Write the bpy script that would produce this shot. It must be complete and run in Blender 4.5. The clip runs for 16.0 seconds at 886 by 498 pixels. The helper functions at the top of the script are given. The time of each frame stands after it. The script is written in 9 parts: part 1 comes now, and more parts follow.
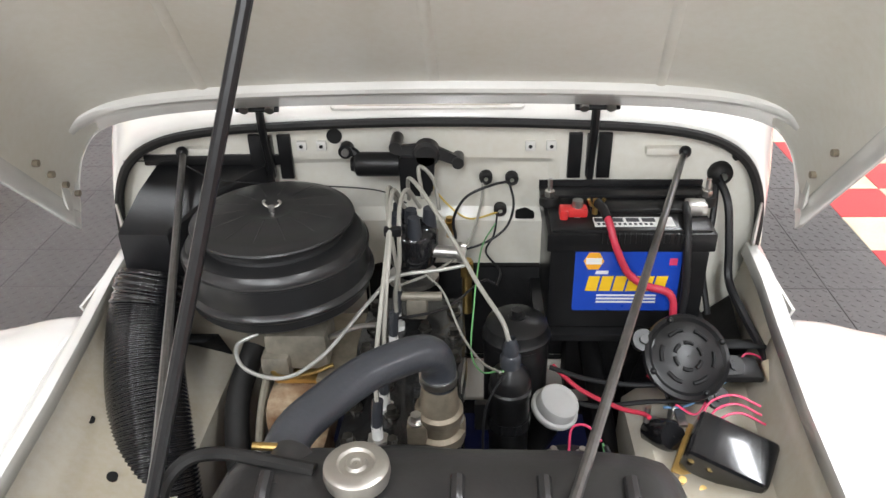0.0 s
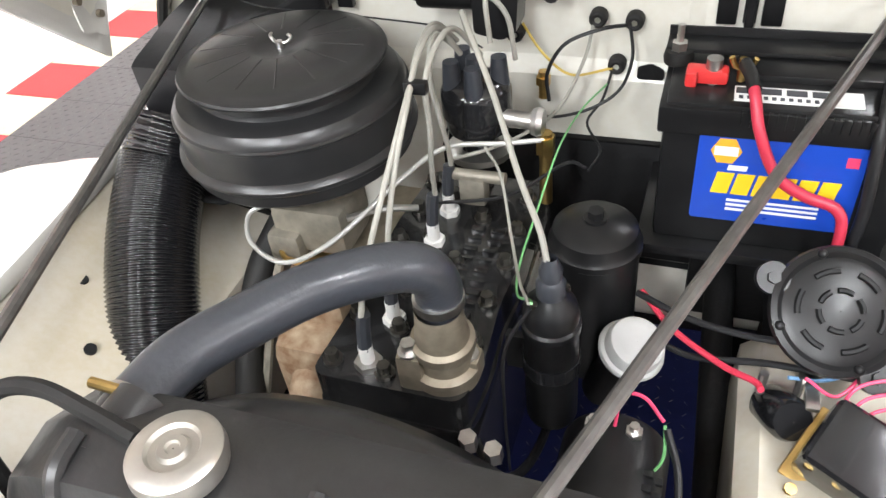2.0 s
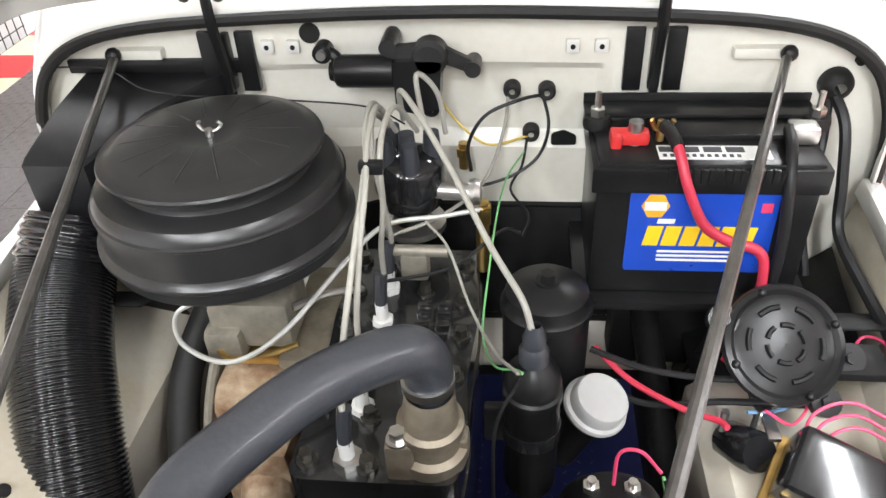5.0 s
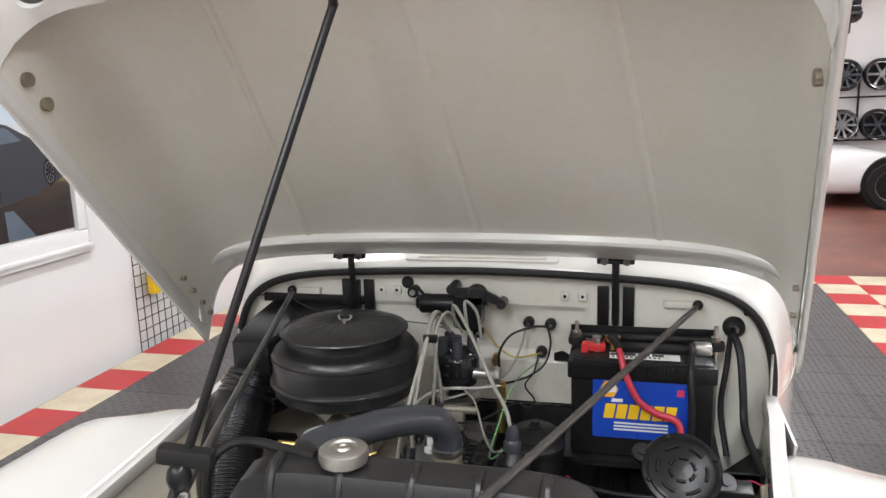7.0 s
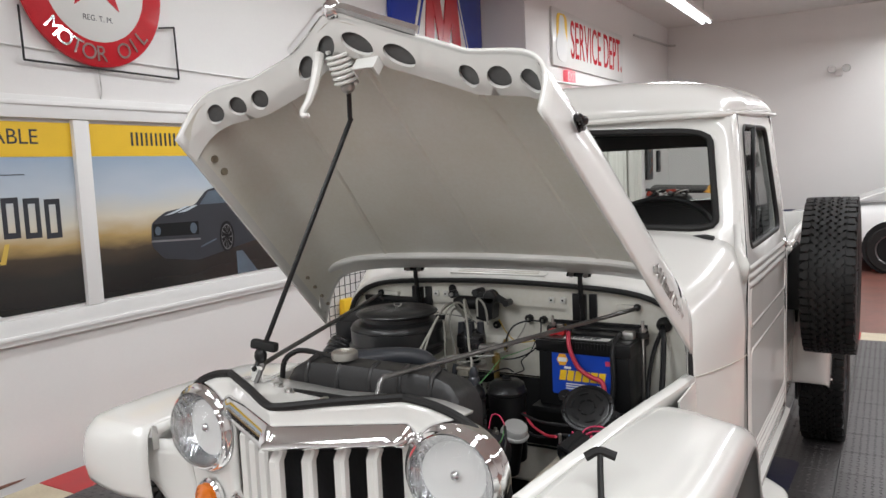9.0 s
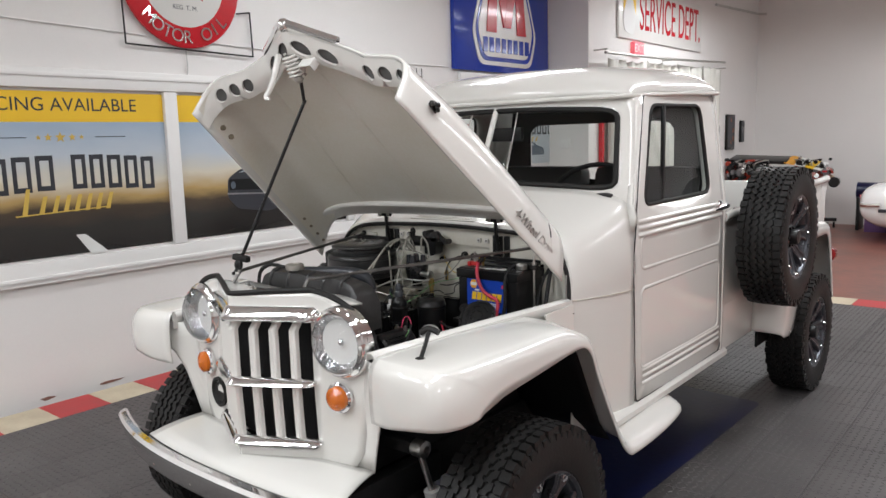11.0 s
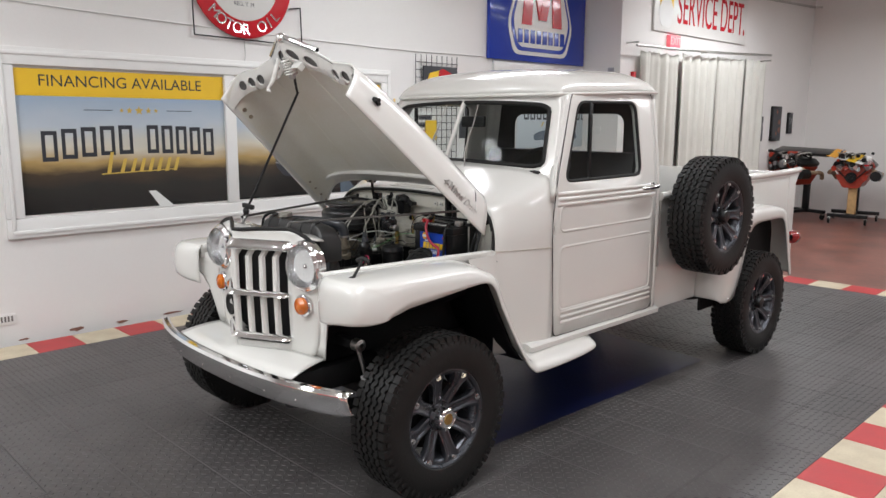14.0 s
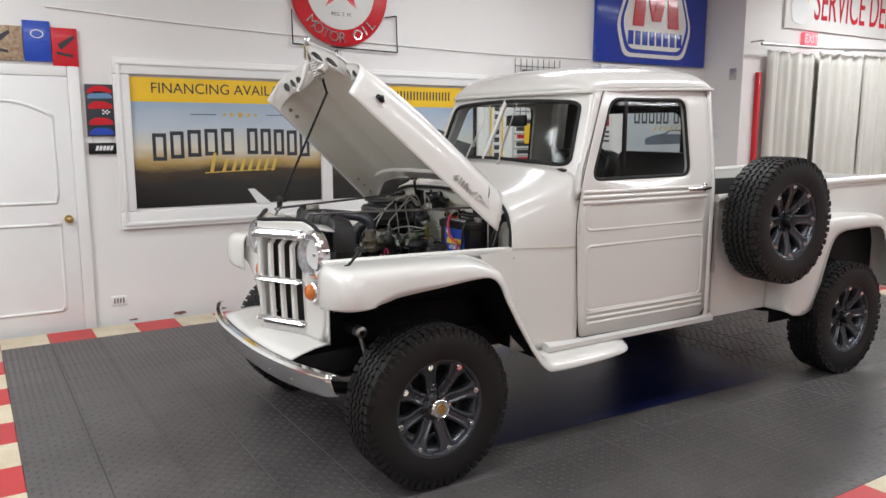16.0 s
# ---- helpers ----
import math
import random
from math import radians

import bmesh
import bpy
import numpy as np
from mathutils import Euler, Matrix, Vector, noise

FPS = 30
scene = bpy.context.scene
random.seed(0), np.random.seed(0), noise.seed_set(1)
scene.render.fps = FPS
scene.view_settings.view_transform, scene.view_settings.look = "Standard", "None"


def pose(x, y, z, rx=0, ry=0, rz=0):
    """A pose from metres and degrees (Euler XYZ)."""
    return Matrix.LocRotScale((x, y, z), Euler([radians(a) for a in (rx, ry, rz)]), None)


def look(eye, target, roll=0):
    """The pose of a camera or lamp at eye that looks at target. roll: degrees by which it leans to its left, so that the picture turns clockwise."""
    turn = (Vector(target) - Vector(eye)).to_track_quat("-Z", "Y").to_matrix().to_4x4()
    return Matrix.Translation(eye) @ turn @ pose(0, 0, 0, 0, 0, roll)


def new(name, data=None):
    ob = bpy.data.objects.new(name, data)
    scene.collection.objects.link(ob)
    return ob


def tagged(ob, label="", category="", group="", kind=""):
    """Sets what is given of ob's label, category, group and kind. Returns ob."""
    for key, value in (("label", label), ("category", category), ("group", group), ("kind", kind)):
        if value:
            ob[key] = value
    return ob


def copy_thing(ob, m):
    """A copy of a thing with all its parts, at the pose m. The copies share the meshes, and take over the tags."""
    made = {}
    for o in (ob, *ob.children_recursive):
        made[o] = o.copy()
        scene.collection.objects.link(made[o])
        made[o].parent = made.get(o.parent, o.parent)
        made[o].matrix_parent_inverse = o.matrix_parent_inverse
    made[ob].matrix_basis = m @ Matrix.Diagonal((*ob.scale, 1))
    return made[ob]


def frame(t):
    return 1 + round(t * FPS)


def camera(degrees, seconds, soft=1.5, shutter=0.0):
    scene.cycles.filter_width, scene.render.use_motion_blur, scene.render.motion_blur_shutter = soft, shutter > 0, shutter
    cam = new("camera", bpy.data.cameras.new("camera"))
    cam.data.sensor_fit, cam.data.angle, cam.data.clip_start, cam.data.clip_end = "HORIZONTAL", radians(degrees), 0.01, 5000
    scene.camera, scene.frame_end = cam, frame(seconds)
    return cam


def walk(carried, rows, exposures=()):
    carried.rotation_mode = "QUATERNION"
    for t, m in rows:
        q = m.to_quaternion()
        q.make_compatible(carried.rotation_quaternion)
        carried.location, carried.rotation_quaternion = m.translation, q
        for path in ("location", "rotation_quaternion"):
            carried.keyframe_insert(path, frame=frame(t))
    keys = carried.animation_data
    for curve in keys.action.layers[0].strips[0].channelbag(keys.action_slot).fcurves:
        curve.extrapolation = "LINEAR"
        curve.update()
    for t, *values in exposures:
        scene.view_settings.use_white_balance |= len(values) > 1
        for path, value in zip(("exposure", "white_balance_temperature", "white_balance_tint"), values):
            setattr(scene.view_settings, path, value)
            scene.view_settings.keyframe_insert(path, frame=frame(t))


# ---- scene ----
cam = camera(60.7, 16.0, soft=1.5)
PATH = [
    (0, (0.077, -0.686, 1.705), (-0.01, 1.043, 0.705), -1.4),
    (0.5, (0.2, -0.548, 1.673), (-0.108, 1.136, 0.64), -1.8),
    (1, (0.252, -0.447, 1.637), (-0.311, 1.1, 0.501), -3.7),
    (1.5, (0.248, -0.401, 1.586), (-0.369, 1.046, 0.352), -5.9),
    (2, (0.243, -0.377, 1.56), (-0.361, 1.021, 0.264), -7.4),
    (2.5, (0.235, -0.386, 1.561), (-0.336, 1.013, 0.249), -8.3),
    (3, (0.23, -0.368, 1.575), (-0.275, 1.032, 0.238), -10.0),
    (3.2, (0.207, -0.342, 1.577), (-0.252, 1.047, 0.214), -10.7),
    (5.3, (0.109, -0.417, 1.568), (-0.085, 1.269, 0.511), -2.5),
    (5.5, (0.128, -0.486, 1.57), (-0.085, 1.267, 0.631), -2.2),
    (6, (0.177, -0.646, 1.597), (-0.125, 1.214, 0.928), -2.1),
    (6.5, (0.215, -0.806, 1.6), (-0.149, 1.103, 1.125), -1.9),
    (7, (0.312, -1.0, 1.607), (-0.176, 0.9, 1.22), -1.8),
    (7.5, (0.523, -1.146, 1.598), (-0.161, 0.711, 1.307), -1.8),
    (8, (0.686, -1.276, 1.608), (-0.128, 0.536, 1.373), -1.9),
    (8.2, (0.752, -1.341, 1.595), (-0.106, 0.452, 1.378), -2.1),
    (10.3, (1.612, -1.73, 1.596), (0.413, -0.15, 1.335), -1.9),
    (10.5, (1.699, -1.748, 1.593), (0.481, -0.184, 1.326), -1.8),
    (11, (1.934, -1.794, 1.581), (0.675, -0.266, 1.298), -1.6),
    (11.5, (2.128, -1.885, 1.579), (0.833, -0.388, 1.286), -1.1),
    (12, (2.325, -1.948, 1.58), (0.996, -0.485, 1.278), -0.5),
    (12.5, (2.524, -1.935, 1.587), (1.164, -0.502, 1.275), -0.1),
    (13, (2.686, -1.926, 1.591), (1.306, -0.513, 1.272), 0.2),
    (13.5, (2.79, -1.998, 1.594), (1.4, -0.599, 1.264), 0.3),
    (14, (2.916, -2.072, 1.601), (1.508, -0.691, 1.268), 0.3),
    (14.5, (3.012, -2.06, 1.589), (1.588, -0.697, 1.252), 0.6),
    (15, (3.175, -1.949, 1.582), (1.682, -0.661, 1.246), 0.7),
    (15.5, (3.326, -1.793, 1.575), (1.731, -0.631, 1.249), 0.2),
    (16, (3.389, -1.597, 1.549), (1.718, -0.544, 1.238), 0.1),
]
walk(cam, [(t, look(eye, target, roll)) for t, eye, target, roll in PATH], [(0, 0.62), (0.5, 0.86), (1, 1.05), (1.5, 1.18), (2, 1.34), (3, 1.33), (5.3, 1.15), (5.5, 1.02), (6, 0.72), (6.5, 0.46), (7, 0.18), (7.5, -0.05), (8.2, -0.30), (10.5, -0.37), (12, -0.36), (16, -0.37)])

# ---- light ----
world = bpy.data.worlds.new("world")
scene.world = world
world.use_nodes = True
world.node_tree.nodes["Background"].inputs[0].default_value = (0.9, 0.95, 1.0, 1)
world.node_tree.nodes["Background"].inputs[1].default_value = 0.3
scene.view_settings.exposure = 0.0
CEIL = 3.9
# the last four are unseen, added to brighten engine bay, left wall and curtain
LAMPS = [(x, y) for x in (1.55, 5.6) for y in (-4.7, -0.9, 2.9, 6.7, 10.7)] + [(-0.1, -3.5), (-1.5, -2.7), (-1.3, 2.6), (-1.1, 8.0)]
LAMPZ = 3.42
LAMP_COLOR = (0.925, 0.955, 0.985)
LAMP_WATTS = 70.0


# ---- materials ----
def mat(name, color, rough=0.5, metal=0.0, coat=0.0, var=0.12, scale=6.0, fine=90.0, bump=0.05, spec=0.5, rvar=0.12, tint=None, rand=0.0, world=False):
    m = bpy.data.materials.new(name)
    m.use_nodes = True
    nt = m.node_tree
    n, l = nt.nodes, nt.links
    b = n["Principled BSDF"]
    tc = n.new("ShaderNodeTexCoord")
    a = n.new("ShaderNodeTexNoise")
    a.inputs["Scale"].default_value, a.inputs["Detail"].default_value = scale, 5
    f = n.new("ShaderNodeTexNoise")
    f.inputs["Scale"].default_value, f.inputs["Detail"].default_value = fine, 3
    co = n.new("ShaderNodeNewGeometry").outputs["Position"] if world else tc.outputs["Object"]
    l.new(co, a.inputs["Vector"])
    l.new(co, f.inputs["Vector"])
    mx = n.new("ShaderNodeMix")
    mx.data_type = "FLOAT"
    mx.inputs[0].default_value = 0.35
    l.new(a.outputs["Fac"], mx.inputs[2])
    l.new(f.outputs["Fac"], mx.inputs[3])
    cr = n.new("ShaderNodeValToRGB")
    t = tint or color
    lo = tuple(max(0.0, c * (1 - var)) for c in t)
    hi = tuple(min(1.0, c * (1 + var)) for c in color)
    cr.color_ramp.elements[0].position, cr.color_ramp.elements[1].position = 0.3, 0.7
    cr.color_ramp.elements[0].color, cr.color_ramp.elements[1].color = (*lo, 1), (*hi, 1)
    l.new(mx.outputs[0], cr.inputs[0])
    out = cr.outputs[0]
    if rand:
        oi = n.new("ShaderNodeObjectInfo")
        mr = n.new("ShaderNodeMapRange")
        mr.inputs[3].default_value, mr.inputs[4].default_value = 1 - rand, 1 + rand
        l.new(oi.outputs["Random"], mr.inputs[0])
        hs = n.new("ShaderNodeHueSaturation")
        l.new(mr.outputs[0], hs.inputs["Value"])
        l.new(out, hs.inputs["Color"])
        out = hs.outputs[0]
    l.new(out, b.inputs["Base Color"])
    rr = n.new("ShaderNodeMapRange")
    rr.inputs[3].default_value, rr.inputs[4].default_value = max(0.02, rough * (1 - rvar)), min(1, rough * (1 + rvar))
    l.new(mx.outputs[0], rr.inputs[0])
    l.new(rr.outputs[0], b.inputs["Roughness"])
    b.inputs["Metallic"].default_value = metal
    b.inputs["Coat Weight"].default_value = coat
    b.inputs["Coat Roughness"].default_value = 0.06
    b.inputs["Specular IOR Level"].default_value = spec if metal or max(color) > 0.03 else spec * 0.6
    if bump:
        bp = n.new("ShaderNodeBump")
        bp.inputs["Strength"].default_value, bp.inputs["Distance"].default_value = bump, 0.004
        l.new(f.outputs["Fac"], bp.inputs["Height"])
        l.new(bp.outputs[0], b.inputs["Normal"])
    return m


def glow(name, color, power):
    m = bpy.data.materials.new(name)
    m.use_nodes = True
    b = m.node_tree.nodes["Principled BSDF"]
    b.inputs["Base Color"].default_value = (*color, 1)
    b.inputs["Emission Color"].default_value = (*color, 1)
    b.inputs["Emission Strength"].default_value = power
    return m


def clear(name, color=(1, 1, 1), rough=0.0, mixed=0.12):
    """Thin glass: mostly see-through, with a mirror's gloss by angle."""
    m = bpy.data.materials.new(name)
    m.use_nodes = True
    n, l = m.node_tree.nodes, m.node_tree.links
    n.remove(n["Principled BSDF"])
    tr, gl, mx, lw = n.new("ShaderNodeBsdfTransparent"), n.new("ShaderNodeBsdfGlossy"), n.new("ShaderNodeMixShader"), n.new("ShaderNodeFresnel")
    tr.inputs[0].default_value = (*color, 1)
    gl.inputs["Roughness"].default_value = rough
    lw.inputs["IOR"].default_value = 1.0 + mixed * 4.2
    l.new(lw.outputs[0], mx.inputs[0])
    l.new(tr.outputs[0], mx.inputs[1])
    l.new(gl.outputs[0], mx.inputs[2])
    l.new(mx.outputs[0], n["Material Output"].inputs[0])
    return m


WHITE = mat("white_paint", (0.69, 0.68, 0.645), 0.22, coat=0.6, var=0.015, bump=0.006, scale=2.5, fine=300)
WHITE_IN = mat("white_paint_inner", (0.70, 0.69, 0.635), 0.42, coat=0.15, var=0.03, bump=0.02, scale=5, tint=(0.67, 0.635, 0.54))
AGED = mat("aged_white_paint", (0.48, 0.46, 0.41), 0.4, coat=0.2, var=0.05, bump=0.03, scale=7, tint=(0.46, 0.40, 0.29))
CHROME = mat("chrome", (0.86, 0.86, 0.86), 0.07, metal=1.0, var=0.02, bump=0.01)
STEEL = mat("zinc_steel", (0.55, 0.54, 0.52), 0.35, metal=1.0, var=0.2, scale=40)
BRASS = mat("brass", (0.55, 0.38, 0.14), 0.35, metal=1.0, var=0.25, scale=40)
ALU = mat("cast_aluminium", (0.29, 0.25, 0.19), 0.5, metal=0.6, var=0.3, scale=30, bump=0.25)
CAP = mat("worn_cap_metal", (0.46, 0.44, 0.40), 0.40, metal=0.9, var=0.12, scale=30, bump=0.1)
BLACK = mat("satin_black", (0.010, 0.010, 0.0105), 0.30, var=0.25, scale=15, bump=0.05)
GLOSSBLACK = mat("gloss_black", (0.012, 0.012, 0.013), 0.16, coat=0.4, var=0.25, scale=20, bump=0.05)
ENGINE = mat("black_engine_enamel", (0.014, 0.014, 0.0145), 0.22, var=0.4, scale=25, fine=140, bump=0.16, rvar=0.4, coat=0.9)
# grey that paints the shade on the hood lining seen through the flange holes
SHADEGREY = mat("painted_shade_grey", (0.10, 0.10, 0.098), 0.7, var=0.25, scale=12, bump=0.1)
NUT = mat("worn_dark_steel", (0.10, 0.095, 0.085), 0.28, metal=0.85, var=0.4, scale=60, bump=0.1)
CLEANER = mat("satin_black_enamel", (0.018, 0.018, 0.0185), 0.30, spec=0.8, var=0.15, scale=12, bump=0.04)
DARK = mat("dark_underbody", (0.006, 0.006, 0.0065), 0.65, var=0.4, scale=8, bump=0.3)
RUBBER = mat("black_rubber", (0.013, 0.0125, 0.012), 0.6, var=0.25, scale=18, bump=0.15)
TYRE = mat("tyre_rubber", (0.012, 0.0115, 0.0112), 0.5, var=0.3, scale=10, bump=0.2)
TANK = mat("radiator_black", (0.020, 0.0195, 0.0195), 0.36, spec=0.8, var=0.3, scale=14, bump=0.12)
HOSE = mat("grey_rubber_hose", (0.036, 0.039, 0.046), 0.3, coat=0.15, var=0.2, scale=7, fine=200, bump=0.1)
FLEX = mat("black_flex_duct", (0.008, 0.008, 0.009), 0.16, coat=0.5, var=0.3, scale=30, bump=0.2)
DUCT = mat("duct_black_sheet", (0.011, 0.011, 0.012), 0.42, var=0.2, scale=12, bump=0.08)
RIM = mat("gunmetal_rim", (0.075, 0.080, 0.092), 0.28, metal=0.7, var=0.15, scale=20, bump=0.05)
TAN = mat("tan_cast_iron", (0.42, 0.34, 0.24), 0.6, metal=0.2, var=0.35, scale=30, bump=0.4, tint=(0.30, 0.14, 0.06))
ROD = mat("dark_steel_rod", (0.16, 0.155, 0.15), 0.32, metal=0.8, var=0.25, scale=30, bump=0.05)
CARB = mat("grey_carburettor", (0.24, 0.22, 0.18), 0.5, metal=0.5, var=0.3, scale=40, bump=0.3)
WIREGREY = mat("grey_cable", (0.30, 0.29, 0.255), 0.5, var=0.15)
WIREBLACK = mat("black_cable", (0.015, 0.015, 0.016), 0.4)
WIRERED = mat("red_cable", (0.48, 0.03, 0.06), 0.4, var=0.12)
WIREPINK = mat("pink_wire", (0.62, 0.05, 0.13), 0.4)
WIREGREEN = mat("green_wire", (0.16, 0.42, 0.16), 0.45)
WIREYELLOW = mat("yellow_wire", (0.6, 0.42, 0.08), 0.45)
WIREBLUE = mat("blue_wire", (0.13, 0.25, 0.42), 0.45)
PIPE = mat("bright_fuel_pipe", (0.52, 0.52, 0.49), 0.35, metal=0.4)
REDPLASTIC = mat("red_clamp", (0.55, 0.03, 0.03), 0.35)
LABELBLUE = mat("blue_battery_label", (0.012, 0.06, 0.42), 0.28, coat=0.3, var=0.06, bump=0)
YELLOW = mat("yellow_print", (0.85, 0.53, 0.02), 0.4, var=0.04, bump=0)
ORANGE = mat("orange_print", (0.80, 0.38, 0.03), 0.4, var=0.04, bump=0)
SLATE = mat("slate_print", (0.10, 0.13, 0.165), 0.35, var=0.25, bump=0)
PALEPRINT = mat("pale_sky_print", (0.50, 0.56, 0.60), 0.3, coat=0.2, var=0.08, scale=1.5, bump=0)
PAPER = mat("white_print", (0.75, 0.75, 0.73), 0.5, var=0.03, bump=0)
INK = mat("dark_print", (0.03, 0.032, 0.04), 0.45, var=0.1, bump=0)
AMBER = mat("amber_lens", (0.58, 0.14, 0.010), 0.18, coat=0.6, var=0.15, scale=60)
REDLENS = mat("red_lens", (0.25, 0.01, 0.01), 0.15, coat=0.6)
LENS = clear("lamp_glass", (0.97, 0.98, 1.0), 0.02, 0.13)
REFLECTOR = mat("lamp_reflector", (0.95, 0.955, 0.96), 0.13, metal=1.0, var=0.04, scale=20, bump=0.5, fine=28)
lens_nodes, lens_links = LENS.node_tree.nodes, LENS.node_tree.links
flute, flute_co, flute_bump = lens_nodes.new("ShaderNodeTexWave"), lens_nodes.new("ShaderNodeTexCoord"), lens_nodes.new("ShaderNodeBump")
flute.bands_direction = "X"
flute.inputs["Scale"].default_value, flute.inputs["Distortion"].default_value = 42.0, 1.5
flute_bump.inputs["Strength"].default_value, flute_bump.inputs["Distance"].default_value = 0.4, 0.004
lens_links.new(flute_co.outputs["Object"], flute.inputs["Vector"])
lens_links.new(flute.outputs["Fac"], flute_bump.inputs["Height"])
for node in lens_nodes:
    if node.type in ("BSDF_GLOSSY", "FRESNEL"):
        lens_links.new(flute_bump.outputs[0], node.inputs["Normal"])
rib, rib_co = REFLECTOR.node_tree.nodes.new("ShaderNodeTexWave"), REFLECTOR.node_tree.nodes["Texture Coordinate"]
rib.bands_direction = "X"
rib.inputs["Scale"].default_value, rib.inputs["Distortion"].default_value, rib.inputs["Detail"].default_value = 30.0, 4.0, 3.0
REFLECTOR.node_tree.links.new(rib_co.outputs["Object"], rib.inputs["Vector"])
REFLECTOR.node_tree.links.new(rib.outputs["Fac"], REFLECTOR.node_tree.nodes["Bump"].inputs["Height"])
REFLECTOR.node_tree.nodes["Bump"].inputs["Distance"].default_value = 0.003
GLASS = clear("window_glass", (0.90, 0.93, 0.92), 0.0, 0.07)
SEAT = mat("black_vinyl", (0.009, 0.009, 0.0095), 0.45, var=0.2)
CABIN = mat("dark_cabin_trim", (0.009, 0.009, 0.0095), 0.5, var=0.2)
BREATHER = mat("grey_painted_cap", (0.40, 0.40, 0.39), 0.4, var=0.06)
TARP = mat("navy_sheet", (0.006, 0.009, 0.045), 0.34, spec=0.35, var=0.35, scale=3, fine=30, bump=0.2)
WALL = mat("white_wall", (0.79, 0.77, 0.75), 0.7, var=0.02, scale=1.5, bump=0.05, fine=60)
TRIM = mat("white_gloss_trim", (0.82, 0.81, 0.79), 0.4, var=0.02, bump=0.02)
DOORWHITE = mat("white_door_paint", (0.82, 0.815, 0.80), 0.42, var=0.02, bump=0.02)
CEILING = mat("ceiling_paint", (0.72, 0.70, 0.68), 0.8, var=0.03)
MAT = mat("grey_floor_tile", (0.078, 0.072, 0.071), 0.40, var=0.36, scale=1.6, fine=60, bump=0.1, rand=0.08, world=True, rvar=0.35, spec=0.42)
TILERED = mat("red_floor_tile", (0.46, 0.022, 0.026), 0.42, var=0.12, scale=8, bump=0.1, rand=0.06, world=True)
TILECREAM = mat("cream_floor_tile", (0.60, 0.53, 0.39), 0.45, var=0.12, scale=8, bump=0.1, rand=0.06, tint=(0.56, 0.47, 0.32), world=True)
REDFLOOR = mat("worn_red_floor_paint", (0.20, 0.075, 0.055), 0.4, var=0.35, scale=2.2, fine=14, bump=0.08, tint=(0.16, 0.07, 0.055))
CONCRETE = mat("grey_concrete", (0.16, 0.15, 0.14), 0.6, var=0.2, scale=4)
CURTAIN = mat("grey_white_curtain", (0.60, 0.59, 0.54), 0.8, var=0.06, scale=3, bump=0.08)
WOOD = mat("raw_timber", (0.55, 0.34, 0.15), 0.6, var=0.2, scale=20)
SIGNBLUE = mat("blue_enamel_sign", (0.015, 0.045, 0.36), 0.22, coat=0.4, var=0.06, bump=0, spec=0.25)
SIGNRED = mat("red_enamel", (0.55, 0.02, 0.03), 0.25, coat=0.3, var=0.08, bump=0, spec=0.25)
SIGNWHITE = mat("white_enamel", (0.74, 0.73, 0.70), 0.3, coat=0.2, var=0.03, bump=0)
ENGRED = mat("red_engine_paint", (0.36, 0.032, 0.012), 0.35, var=0.2)
WIRE = mat("black_wire_grid", (0.02, 0.02, 0.02), 0.45)
GOLD = mat("gold_script", (0.62, 0.42, 0.08), 0.4, var=0.08, bump=0)
CHIP = mat("exposed_brick", (0.25, 0.12, 0.09), 0.8, var=0.5, scale=30, bump=0.4)
GREYWHEEL = mat("grey_alloy", (0.30, 0.30, 0.31), 0.3, metal=0.8)
FARPAINT = mat("white_car_paint", (0.80, 0.80, 0.79), 0.2, coat=0.6, var=0.01, bump=0)


def scenic(name, stops, lo, hi):
    """A printed landscape: colour bands by height, broken by noise."""
    m = mat(name, (0.3, 0.3, 0.3), 0.22, coat=0.3, bump=0)
    n, l = m.node_tree.nodes, m.node_tree.links
    tc, sp, mr, ns, ad, cr = (n.new(k) for k in ("ShaderNodeTexCoord", "ShaderNodeSeparateXYZ", "ShaderNodeMapRange", "ShaderNodeTexNoise", "ShaderNodeMath", "ShaderNodeValToRGB"))
    mp = n.new("ShaderNodeMapping")
    mp.inputs["Scale"].default_value = (1.6, 5.0, 5.0)
    ns.inputs["Scale"].default_value, ns.inputs["Detail"].default_value = 1.3, 6
    l.new(tc.outputs["Object"], sp.inputs[0])
    l.new(tc.outputs["Object"], mp.inputs[0])
    l.new(mp.outputs[0], ns.inputs["Vector"])
    mr.inputs[1].default_value, mr.inputs[2].default_value = lo, hi
    l.new(sp.outputs["Y"], mr.inputs[0])
    ad.operation = "MULTIPLY_ADD"
    l.new(ns.outputs["Fac"], ad.inputs[0])
    ad.inputs[1].default_value = 0.16
    l.new(mr.outputs[0], ad.inputs[2])
    l.new(ad.outputs[0], cr.inputs[0])
    e = cr.color_ramp.elements
    for k, (p, c) in enumerate(stops):
        el = e[k] if k < 2 else e.new(p)
        el.position, el.color = p, (*c, 1)
    l.new(cr.outputs[0], n["Principled BSDF"].inputs["Base Color"])
    return m


POSTER = scenic("road_poster_print", [(0.0, (0.014, 0.013, 0.013)), (0.26, (0.030, 0.027, 0.025)), (0.36, (0.07, 0.05, 0.032)), (0.43, (0.46, 0.31, 0.12)), (0.54, (0.66, 0.61, 0.50)), (0.70, (0.50, 0.56, 0.62)), (1.0, (0.24, 0.36, 0.52))], -0.52, 0.52)


